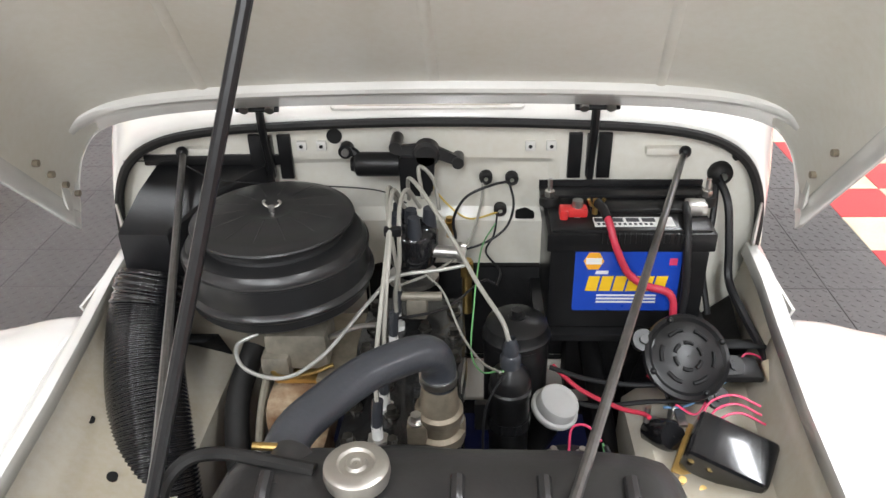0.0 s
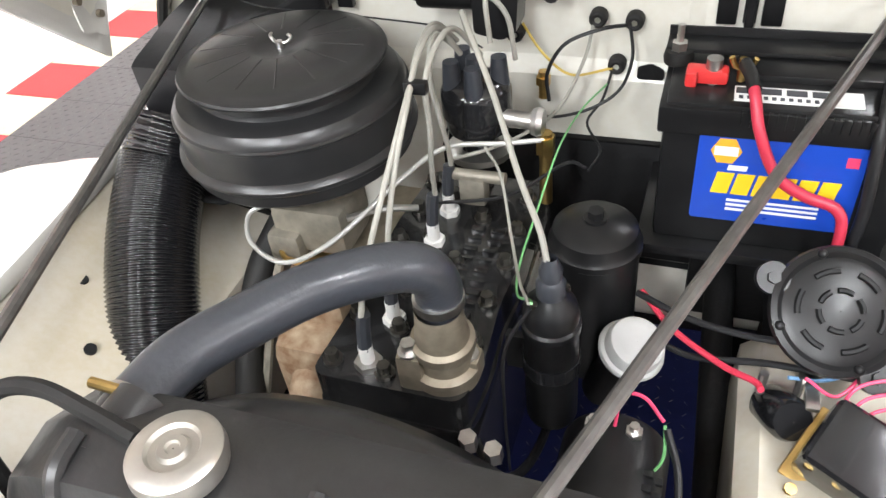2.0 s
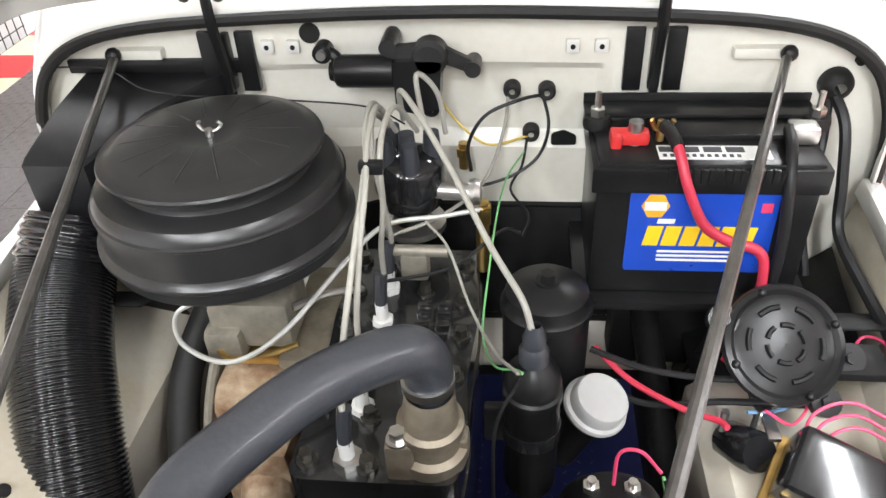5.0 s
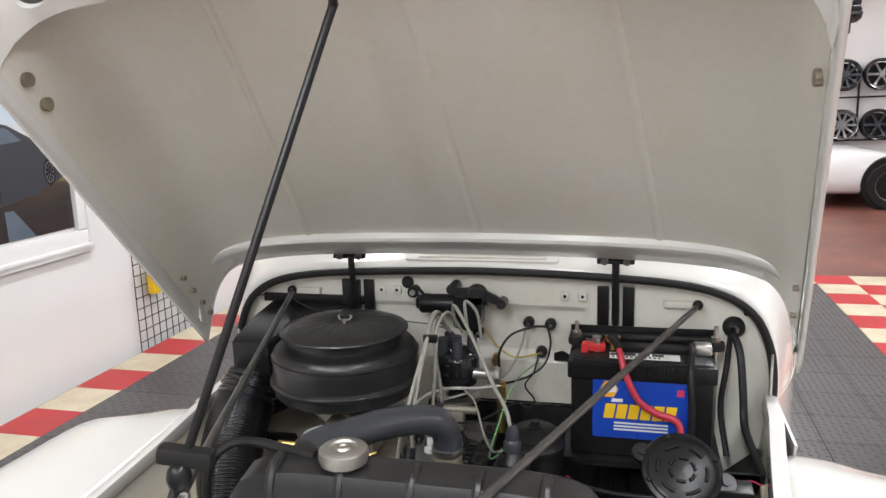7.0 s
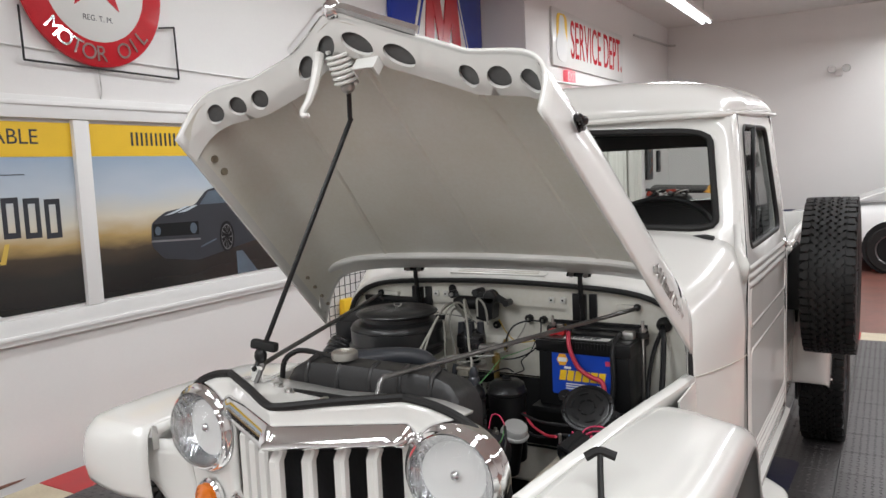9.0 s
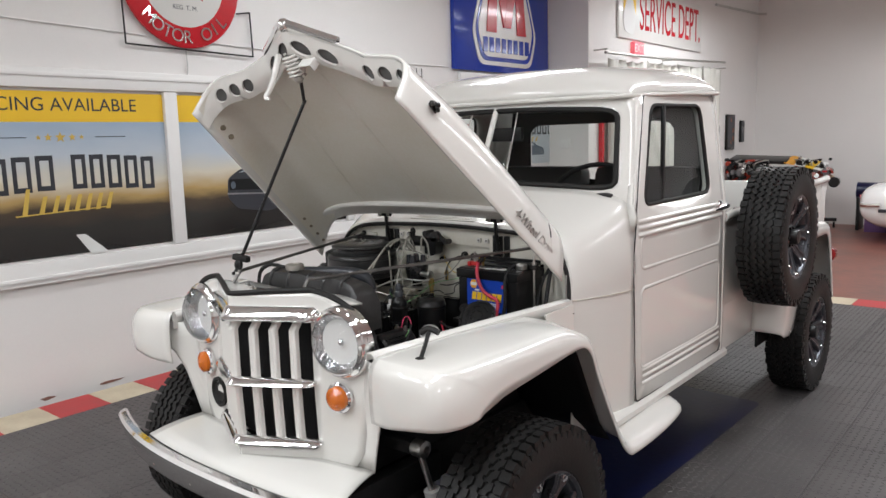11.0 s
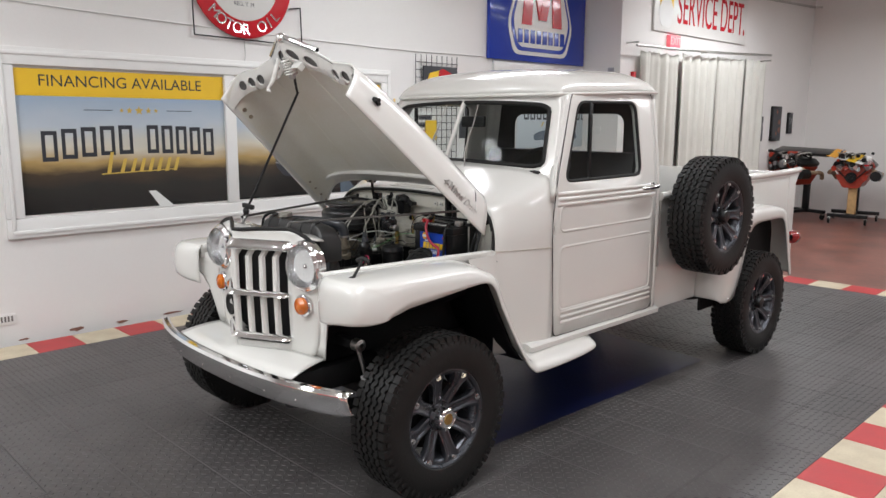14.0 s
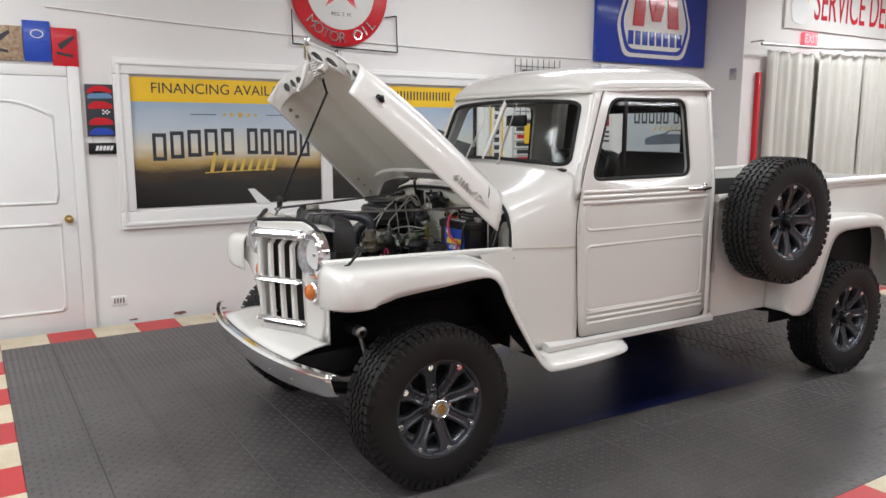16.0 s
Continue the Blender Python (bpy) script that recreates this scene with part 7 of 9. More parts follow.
# battery
UPZ = lambda z0, k, dy=0.006: Matrix.Translation((0, dy, z0)) @ Matrix.Diagonal((1, 1, k, 1)) @ Matrix.Translation((0, 0, -z0))
GROUP.append(UPZ(0.905, 1.127))
BX0, BX1, BY0, BY1, BZ0, BZ1 = 0.208, 0.470, 0.372, 0.542, 0.905, 1.078
bat = T("battery", box(B(), ((BX0 + BX1) / 2, (BY0 + BY1) / 2, (BZ0 + BZ1) / 2), (BX1 - BX0, BY1 - BY0, BZ1 - BZ0), 0.008), BLACK, label="black twelve-volt battery with blue and yellow label")
T("battery_rim", box(B(), ((BX0 + BX1) / 2, (BY0 + BY1) / 2, 1.058), (BX1 - BX0 + 0.012, BY1 - BY0 + 0.010, 0.03), 0.004), BLACK, bat)
bm = B()
for k in range(15):
    box(bm, (BX0 + 0.085 + 0.009 * k, BY0 - 0.004, 1.066), (0.004, 0.006, 0.016))
T("rim_ribs", bm, BLACK, bat)
T("lid_block", box(B(), (0.365, 0.472, 1.080), (0.17, 0.085, 0.010), 0.003), BLACK, bat)
m = Matrix(((1, 0, 0, 0), (0, 0, -1, BY0 - 0.001), (0, 1, 0, 0), (0, 0, 0, 1)))
GROUP[-1] = UPZ(0.944, 1.33)
lab = T("label", prism(B(), rounded(0.250, 0.944, 0.425, 1.036, 0.004), 0, 0.001, m), LABELBLUE, bat, "blue printed battery label")
T("badge", prism(B(), [(0.281 + 0.017 * math.cos(k * math.pi / 3), 1.018 + 0.014 * math.sin(k * math.pi / 3)) for k in range(6)], 0.001, 0.0016, m), ORANGE, lab)
T("badge_bar", prism(B(), [(0.268, 1.0135), (0.294, 1.0135), (0.294, 1.0225), (0.268, 1.0225)], 0.0016, 0.002, m), PAPER, lab)
for k in range(6):
    x = 0.270 + 0.0225 * k
    T("wordmark_block", prism(B(), [(x, 0.974), (x + 0.019, 0.974), (x + 0.024, 0.996), (x + 0.005, 0.996)], 0.001, 0.0018, m), YELLOW, lab)
T("small_bar", prism(B(), [(0.285, 0.999), (0.306, 0.999), (0.307, 1.004), (0.286, 1.004)], 0.001, 0.0016, m), PAPER, lab)
for z in (0.956, 0.961, 0.966):
    T("fine_print", prism(B(), [(0.29, z), (0.39, z), (0.39, z + 0.0025), (0.29, z + 0.0025)], 0.001, 0.0014, m), PAPER, lab)
T("flag_mark", prism(B(), [(0.405, 1.012), (0.418, 1.012), (0.418, 1.022), (0.405, 1.022)], 0.001, 0.0014, m), WIREPINK, lab)
GROUP[-1] = UPZ(0.905, 1.127)
T("top_label", box(B(), (0.345, 0.398, 1.0785), (0.13, 0.032, 0.001)), PAPER, bat)
for k in range(4):
    T("top_print", box(B(), (0.292 + 0.026 * k, 0.404, 1.0793), (0.021, 0.012, 0.0008)), INK, bat)
for k in range(11):
    T("top_mark", box(B(), (0.287 + 0.0085 * k, 0.3895, 1.0793), (0.0045, 0.006, 0.0008)), INK, bat)
hold = T("hold_down", box(box(B(), (0.34, 0.49, 1.0885), (0.285, 0.040, 0.005), 0.0015), (0.34, 0.510, 1.0935), (0.285, 0.004, 0.014), 0.001), BLACK, bat, "black metal hold-down bar")
for x in (0.213, 0.480):
    bm = cyl(B(), (x, 0.47, 0.92), (x, 0.47, 1.118), 0.0042, n=8)
    cyl(bm, (x, 0.47, 1.090), (x, 0.47, 1.099), 0.0095, n=6)
    T("hold_bolt", bm, STEEL, bat, "zinc plated hold-down bolt")
    T("bolt_washer", lathe(B(), [(0.0045, 1.076), (0.017, 1.076), (0.018, 1.082), (0.016, 1.090), (0.0045, 1.090)], 20, Matrix.Translation((x, 0.47, 0))), RUBBER, bat)
bm = box(box(B(), (0.250, 0.422, 1.086), (0.044, 0.022, 0.015), 0.005), (0.232, 0.420, 1.084), (0.014, 0.030, 0.018), 0.005)
T("terminal_clamp", bm, REDPLASTIC, bat, "red battery terminal clamp")
T("post", cyl(B(), (0.255, 0.422, 1.078), (0.255, 0.422, 1.104), 0.009), STEEL, bat)
bm = cyl(B(), (0.285, 0.425, 1.080), (0.285, 0.425, 1.104), 0.005, n=10)
for s in (-1, 1):
    tube(bm, [(0.285, 0.425, 1.094), (0.285 + s * 0.008, 0.421, 1.097), (0.285 + s * 0.013, 0.419, 1.107)], 0.0032)
T("wing_bolt", bm, BRASS, bat, "brass wing bolt")
T("positive_cable", tube(B(), [(0.287, 0.418, 1.100), (0.294, 0.395, 1.099), (0.301, 0.370, 1.088), (0.311, 0.352, 1.060), (0.335, 0.346, 1.018), (0.368, 0.346, 0.997), (0.402, 0.342, 0.988), (0.412, 0.335, 0.965), (0.405, 0.32, 0.92), (0.38, 0.30, 0.86)], 0.0062, n=12, per=8), WIRERED, bat, "thick red battery cable")
T("cable_sleeve", tube(B(), [(0.287, 0.418, 1.101), (0.293, 0.400, 1.100), (0.299, 0.378, 1.093)], 0.0075, n=12), RUBBER, bat)
T("negative_clamp", box(B(), (0.452, 0.43, 1.088), (0.035, 0.03, 0.02), 0.006), STEEL, bat)
T("negative_cable", tube(B(), [(0.436, 0.43, 1.092), (0.430, 0.39, 1.086), (0.428, 0.362, 1.05), (0.432, 0.352, 0.98), (0.425, 0.345, 0.92), (0.41, 0.34, 0.86)], 0.0068, n=12, per=8), WIREBLACK, bat, "black battery cable")
T("battery_tray", box(B(), (0.34, 0.452, 0.898), (0.30, 0.20, 0.014), 0.004), BLACK, label="black battery tray")
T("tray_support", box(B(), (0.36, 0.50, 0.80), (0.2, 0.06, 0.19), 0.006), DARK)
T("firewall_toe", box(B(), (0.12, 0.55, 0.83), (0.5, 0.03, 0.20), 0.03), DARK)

GROUP.pop()

GROUP[:] = [Matrix.Translation((-0.010, 0.020, 0.005))]
# horn, relay, regulator
GROUP.append(Matrix.Translation((-0.007, -0.043, 0.046)))
m = Matrix.Translation((0.415, 0.268, 0.925)) @ Matrix.Rotation(radians(8), 4, "Y") @ Matrix.Rotation(radians(42), 4, "X")
horn = T("horn", lathe(B(), [(0.030, -0.05), (0.05, -0.03), (0.066, -0.006), (0.068, 0.0), (0.066, 0.006), (0.060, 0.008), (0.055, 0.004), (0.049, 0.006), (0.0005, 0.008)], 40, m), BLACK, label="round black slotted electric horn")
for k in range(6):
    a0 = 2 * math.pi * k / 6
    T("horn_slot", tube(B(), [m @ Vector((0.041 * math.cos(a0 + d), 0.041 * math.sin(a0 + d), 0.0075)) for d in (-0.3, -0.1, 0.1, 0.3)], 0.0032, n=6), DARK, horn)
    T("horn_slot", tube(B(), [m @ Vector((0.021 * math.cos(a0 + 0.5 + d), 0.021 * math.sin(a0 + 0.5 + d), 0.0085)) for d in (-0.35, 0.0, 0.35)], 0.003, n=6), DARK, horn)
for k in range(4):
    a0 = 2 * math.pi * k / 4 + 0.5
    T("horn_rivet", ball(B(), m @ Vector((0.060 * math.cos(a0), 0.060 * math.sin(a0), 0.008)), 0.005), BLACK, horn)
T("horn_bracket", box(B(), (0.50, 0.27, 0.90), (0.06, 0.05, 0.012), 0.004), BLACK, horn)
for x, y in ((0.072, -0.006), (0.048, -0.056), (-0.068, 0.018)):
    T("horn_lug", cyl(cyl(B(), m @ Vector((x, y, -0.006)), m @ Vector((x, y, 0.005)), 0.017, n=20), m @ Vector((x, y, 0.005)), m @ Vector((x, y, 0.010)), 0.007, n=6), BLACK, horn)
GROUP[-1] = Matrix.Translation((0.002, -0.045, 0.036))
bm = lathe(B(), [(0.0005, -0.040), (0.020, -0.040), (0.024, -0.032), (0.024, 0.016), (0.020, 0.024), (0.0005, 0.026)], 28, Matrix.Translation((0.372, 0.205, 0.838)) @ pose(0, 0, 0, 55, 0, 20))
rel = T("starter_relay", bm, GLOSSBLACK, label="black starter relay with brass studs")
for dx, dy, dz in ((-0.025, 0.02, 0.03), (0.012, 0.025, 0.03)):
    T("relay_stud", cyl(B(), (0.372 + dx, 0.205 + dy, 0.845), (0.372 + dx, 0.205 + dy, 0.845 + dz), 0.0048, n=8), STEEL, rel)
T("relay_lug", box(B(), (0.395, 0.222, 0.862), (0.014, 0.05, 0.006), 0.002, None), STEEL, rel)
GROUP[-1] = Matrix.Translation((-0.008, -0.055, 0.034))
m = Matrix.Translation((0.455, 0.15, 0.862)) @ Matrix.Rotation(radians(-24), 4, "Z") @ Matrix.Rotation(radians(12), 4, "Y") @ Matrix.Rotation(radians(20), 4, "X")
reg = T("voltage_regulator", box(B(), (0, 0, 0), (0.115, 0.075, 0.062), 0.010, m, seg=3), GLOSSBLACK, label="gloss black voltage regulator on brass base")
T("regulator_base", box(B(), (0.005, -0.002, -0.036), (0.135, 0.085, 0.010), 0.003, m), BRASS, reg)
for k in range(4):
    T("terminal_screw", cyl(B(), m @ Vector((-0.045 + 0.03 * k, -0.055, -0.034)), m @ Vector((-0.045 + 0.03 * k, -0.055, -0.018)), 0.006, n=8), BRASS, reg)
T("capacitor", cyl(B(), (0.52, 0.165, 0.86), (0.535, 0.12, 0.85), 0.018, n=18), BRASS, reg)

GROUP.pop()

GROUP[:] = [Matrix.Translation((-0.005, 0.016, 0.009))]
# wiring
WIRES = [
    ("red_wire", WIREPINK, 0.0026, [(0.395, 0.225, 0.865), (0.43, 0.22, 0.85), (0.46, 0.26, 0.87), (0.468, 0.31, 0.89)]),
    ("red_wire", WIREPINK, 0.0026, [(0.425, 0.185, 0.85), (0.44, 0.205, 0.885), (0.48, 0.215, 0.895), (0.52, 0.20, 0.885)]),
    ("red_wire", WIREPINK, 0.0026, [(0.43, 0.18, 0.85), (0.45, 0.198, 0.878), (0.485, 0.205, 0.885), (0.52, 0.19, 0.875)]),
    ("red_wire", WIREPINK, 0.0026, [(0.44, 0.175, 0.85), (0.46, 0.19, 0.870), (0.49, 0.195, 0.875), (0.525, 0.18, 0.865)]),
    ("red_cable", WIRERED, 0.0052, [(0.205, 0.33, 0.86), (0.25, 0.29, 0.84), (0.31, 0.25, 0.835), (0.345, 0.225, 0.845), (0.352, 0.21, 0.85)]),
    ("black_cable", WIREBLACK, 0.0055, [(0.20, 0.325, 0.86), (0.26, 0.30, 0.855), (0.33, 0.28, 0.86), (0.42, 0.27, 0.87)]),
    ("black_cable", WIREBLACK, 0.0055, [(0.20, 0.30, 0.83), (0.27, 0.27, 0.82), (0.36, 0.26, 0.84), (0.45, 0.25, 0.85)]),
    ("blue_wire", WIREBLUE, 0.003, [(0.38, 0.235, 0.85), (0.42, 0.245, 0.845), (0.46, 0.26, 0.86), (0.50, 0.28, 0.88)]),
    ("pink_wire", WIREPINK, 0.0026, [(0.205, 0.175, 0.78), (0.21, 0.19, 0.82), (0.235, 0.19, 0.825), (0.26, 0.18, 0.80)]),
    ("green_wire", WIREGREEN, 0.0022, [(0.262, 0.175, 0.80), (0.265, 0.15, 0.77), (0.25, 0.14, 0.74)]),
    ("black_wire", WIREBLACK, 0.005, [(0.265, 0.17, 0.80), (0.285, 0.13, 0.76), (0.29, 0.05, 0.70), (0.27, -0.02, 0.66)]),
    ("yellow_wire", WIREYELLOW, 0.003, [(0.0, 0.548, 1.11), (0.03, 0.535, 1.075), (0.07, 0.53, 1.048), (0.122, 0.548, 1.052)]),
    ("black_wire", WIREBLACK, 0.0042, [(0.142, 0.552, 1.113), (0.11, 0.525, 1.118), (0.065, 0.515, 1.10), (0.042, 0.51, 1.06), (0.045, 0.505, 1.02)]),
    ("grey_wire", WIREGREY, 0.004, [(0.095, 0.552, 1.115), (0.09, 0.515, 1.08), (0.07, 0.46, 1.04), (0.04, 0.41, 1.03), (0.0, 0.38, 1.02), (-0.05, 0.36, 1.01)]),
    ("black_wire", WIREBLACK, 0.0036, [(0.142, 0.55, 1.113), (0.150, 0.525, 1.08), (0.138, 0.515, 1.04), (0.105, 0.505, 1.015), (0.06, 0.50, 1.0), (0.02, 0.495, 1.0)]),
    ("dark_wire", WIREBLACK, 0.003, [(0.122, 0.55, 1.05), (0.115, 0.52, 1.02), (0.10, 0.49, 1.0), (0.125, 0.45, 0.985), (0.118, 0.40, 0.985)]),
    ("green_wire", WIREGREEN, 0.0022, [(0.118, 0.535, 1.035), (0.095, 0.47, 1.03), (0.085, 0.38, 1.03), (0.078, 0.30, 1.0), (0.075, 0.22, 0.98), (0.09, 0.15, 1.0), (0.112, 0.115, 1.03), (0.119, 0.096, 1.045)]),
    ("black_wire", WIREBLACK, 0.0036, [(0.115, 0.40, 0.99), (0.09, 0.39, 1.0), (0.03, 0.33, 0.985), (-0.06, 0.29, 0.99)]),
    ("black_wire", WIREBLACK, 0.003, [(0.118, 0.094, 1.04), (0.095, 0.08, 0.99), (0.092, 0.075, 0.90), (0.095, 0.07, 0.80)]),
    ("grey_wire", WIREGREY, 0.003, [(0.0, 0.35, 1.04), (0.03, 0.31, 1.03), (0.06, 0.24, 1.0), (0.09, 0.16, 1.01), (0.115, 0.10, 1.04)]),
    ("harness", WIREBLACK, 0.009, [(0.512, 0.55, 1.124), (0.525, 0.51, 1.09), (0.530, 0.48, 1.02), (0.532, 0.45, 0.96), (0.54, 0.36, 0.94), (0.545, 0.27, 0.93), (0.542, 0.20, 0.915), (0.525, 0.15, 0.875)]),
    ("harness", WIREBLACK, 0.007, [(0.512, 0.55, 1.118), (0.50, 0.50, 1.06), (0.49, 0.48, 0.98), (0.50, 0.44, 0.90)]),
    ("red_wire", WIREPINK, 0.003, [(0.50, 0.27, 0.91), (0.515, 0.285, 0.93), (0.54, 0.28, 0.925), (0.545, 0.25, 0.91)]),
    ("black_wire", WIREBLACK, 0.0055, [(0.385, 0.28, 0.90), (0.388, 0.25, 0.88), (0.392, 0.232, 0.868)]),
    ("fine_wire", WIREBLACK, 0.002, [(-0.55, 0.53, 1.165), (-0.44, 0.50, 1.175), (-0.36, 0.47, 1.155), (-0.2, 0.50, 1.13), (-0.09, 0.50, 1.12), (-0.04, 0.49, 1.10)]),
]
for k, (nm, mt, r, p) in enumerate(WIRES):
    if k < 11:
        p = [about(0.92 if k < 8 else 0.79) @ Vector(q) for q in p]
    T(nm, tube(B(), p, r * (0.72 if k < 11 else 0.62 if r < 0.006 else 0.85), n=8, per=7), mt)
T("harness_clip", cyl(B(), (0.545, 0.262, 0.93), (0.543, 0.225, 0.92), 0.0115, n=14), TILECREAM)
GROUP[:] = [Matrix.Translation((-0.014, 0.030, 0.005))]
# bright fuel pipe from carburettor to pump
T("fuel_pipe", tube(B(), [(-0.255, 0.25, 0.985), (-0.288, 0.235, 0.972), (-0.27, 0.20, 0.955), (-0.20, 0.165, 0.965), (-0.14, 0.19, 0.99), (-0.08, 0.27, 1.03), (-0.04, 0.33, 1.042), (0.03, 0.355, 1.04), (0.076, 0.365, 1.044)], 0.0032, n=10, per=8), PIPE, label="bright bent fuel pipe")
T("oil_sender", cyl(cyl(B(), (0.076, 0.372, 0.945), (0.076, 0.372, 1.05), 0.0085, n=12), (0.076, 0.372, 1.02), (0.076, 0.372, 1.045), 0.012, n=6), BRASS, label="brass pressure fitting")
T("brass_elbow", cyl(cyl(B(), (0.043, 0.507, 1.02), (0.043, 0.507, 1.06), 0.007, n=10), (0.043, 0.507, 1.04), (0.043, 0.507, 1.052), 0.0105, n=6), BRASS, label="small brass pipe fitting")
GROUP.append(about(0.89))
T("heater_tap", cyl(box(B(), (-0.035, 0.42, 0.915), (0.04, 0.03, 0.045), 0.008), (-0.075, 0.42, 0.937), (0.012, 0.42, 0.937), 0.009, n=14), CARB, label="steel heater tap")
T("linkage_rod", tube(B(), [(-0.10, 0.36, 0.915), (-0.14, 0.33, 0.93), (-0.18, 0.30, 0.93)], 0.005), STEEL)
GROUP.pop()

GROUP[:] = [Matrix.Translation((0, 0.012, 0.013))]
# firewall fittings
def fwcyl(x, z, r, d, mt, name, label=""):
    return T(name, cyl(B(), (x, 0.562, z), (x, 0.562 - d, z), r, n=20), mt, label=label)


for x, z in ((0.095, 1.115), (0.142, 1.113), (0.122, 1.050), (-0.017, 1.088)):
    T("grommet", lathe(B(), [(0.004, 0.005), (0.008, 0.006), (0.0115, 0.003), (0.012, 0.0), (0.012, -0.012)], 20, Matrix.Translation((x, 0.556, z)) @ pose(0, 0, 0, 90)), RUBBER, label="black rubber grommet")
T("grommet", lathe(B(), [(0.008, 0.02), (0.016, 0.016), (0.021, 0.008), (0.022, 0.0), (0.022, -0.012)], 24, Matrix.Translation((0.512, 0.556, 1.124)) @ pose(0, 0, 0, 90)), RUBBER, label="large black harness grommet")
fwcyl(-0.175, 1.197, 0.014, 0.005, RUBBER, "hole_plug", "round black hole plug")
T("dark_opening", prism(B(), soften([(0.15, 1.033), (0.185, 1.033), (0.185, 1.047), (0.168, 1.056), (0.15, 1.05)], 0.004), 0, 0.003, Matrix(((1, 0, 0, 0), (0, 0, -1, 0.5575), (0, 1, 0, 0), (0, 0, 0, 1)))), DARK)
for x, z in ((-0.235, 1.180), (-0.199, 1.180), (0.173, 1.178), (0.210, 1.178), (0.46, 1.10), (0.535, 1.155)):
    if z > 1.17:
        nut = T("firewall_nut", box(B(), (x, 0.556, z), (0.018, 0.010, 0.018), 0.003), WHITE, label="square clip nut")
        T("nut_hole", cyl(B(), (x, 0.552, z), (x, 0.550, z), 0.0035, n=10), DARK, nut)
    else:
        T("firewall_nut", cyl(B(), (x, 0.561, z), (x, 0.552, z), 0.006, n=12), DARK)
wm = T("wiper_motor", lathe(B(), [(0.0005, -0.006), (0.012, -0.006), (0.014, 0.0), (0.0195, 0.003), (0.0215, 0.008), (0.0215, 0.078), (0.019, 0.080)], 32, Matrix.Translation((-0.134, 0.510, 1.164)) @ pose(0, 0, 0, 0, 90)), BLACK, label="black electric wiper motor")
T("motor_lug", cyl(tube(B(), [(-0.148, 0.516, 1.187), (-0.136, 0.514, 1.186), (-0.126, 0.512, 1.176)], 0.008), (-0.148, 0.528, 1.188), (-0.148, 0.506, 1.188), 0.0125, n=20), BLACK, wm)
T("lug_bolt", cyl(B(), (-0.148, 0.507, 1.188), (-0.148, 0.500, 1.188), 0.0065, n=10), STEEL, wm)
T("gear_case", prism(B(), soften([(-0.0545, 1.118), (-0.018, 1.110), (0.002, 1.120), (0.0075, 1.184), (-0.0545, 1.184)], 0.006), 0.0, 0.046, Matrix(((1, 0, 0, 0), (0, 0, -1, 0.536), (0, 1, 0, 0), (0, 0, 0, 1)))), BLACK, wm, angle=30)
bm = prism(B(), soften([(-0.066, 1.184), (-0.060, 1.199), (-0.022, 1.202), (-0.006, 1.206), (0.010, 1.198), (0.050, 1.178), (0.047, 1.162), (0.010, 1.176)], 0.006), 0.0, 0.010, Matrix(((1, 0, 0, 0), (0, 0, -1, 0.512), (0, 1, 0, 0), (0, 0, 0, 1))))
cyl(bm, (-0.061, 0.55, 1.198), (-0.061, 0.498, 1.198), 0.011, n=18)
cyl(bm, (0.046, 0.53, 1.170), (0.046, 0.496, 1.170), 0.0105, n=18)
lathe(bm, [(0.0005, 0.022), (0.018, 0.022), (0.023, 0.016), (0.023, -0.006)], 28, Matrix.Translation((-0.008, 0.512, 1.186)) @ pose(0, 0, 0, 90))
T("motor_arm", bm, TANK, wm, "dark cast wiper crank arm", angle=30)
GROUP[:] = [Matrix.Translation((0, 0.018, 0.014))]
# hood hinges
for x in (-0.292, 0.278):
    hg = T("hood_hinge", box(B(), (x - 0.026, 0.552, 1.158), (0.024, 0.012, 0.085), 0.002), BLACK, label="black hood hinge bracket")
    T("hinge_plate", box(B(), (x + 0.026, 0.552, 1.158), (0.024, 0.012, 0.085), 0.002), BLACK, hg)
    bm = box(B(), (x, 0.54, 1.16), (0.012, 0.03, 0.08), 0.004)
    tube(bm, [(x, 0.535, 1.125), (x, 0.528, 1.17), (x, 0.517, 1.22), (x, 0.515, 1.262)], 0.0075, n=8)
    T("hinge_arm", bm, BLACK, hg)
    T("hinge_foot", box(B(), (0, 0, 0), (0.075, 0.028, 0.008), 0.003, Matrix.Translation((x, 0.512, 1.270)) @ pose(0, 0, 0, 48)), BLACK, hg)
    for dx in (-0.022, 0.022):
        T("hinge_bolt", cyl(B(), (x + dx, 0.506, 1.266), (x + dx, 0.499, 1.262), 0.008, n=10), STEEL, hg)
GROUP[:] = [Matrix.Translation((0, 0.008, 0.016))]
# support rods
for s, p0, p1 in ((-1, (-0.447, 0.546, 1.170), (-0.185, -0.325, 1.150)), (1, (0.440, 0.547, 1.166), (0.135, -0.300, 1.150))):
    p0, p1 = Vector(p0), Vector(p1)
    pts = [p0, p0.lerp(p1, 0.5), p0.lerp(p1, 0.93), p1 + Vector((0, 0.02, -0.002)), p1 + Vector((0, -0.006, -0.034))]
    sr = T("support_rod", tube(B(), pts, 0.0058, n=10), ROD, label="thin dark steel radiator support rod")
    T("rod_end", ball(B(), p0 + Vector((0, -0.004, 0.003)), 0.011), BLACK, sr)
    T("rod_bracket", box(B(), p0 + Vector((-s * 0.03, 0.012, 0.0)), (0.07, 0.02, 0.014), 0.003), WHITE_IN, sr)
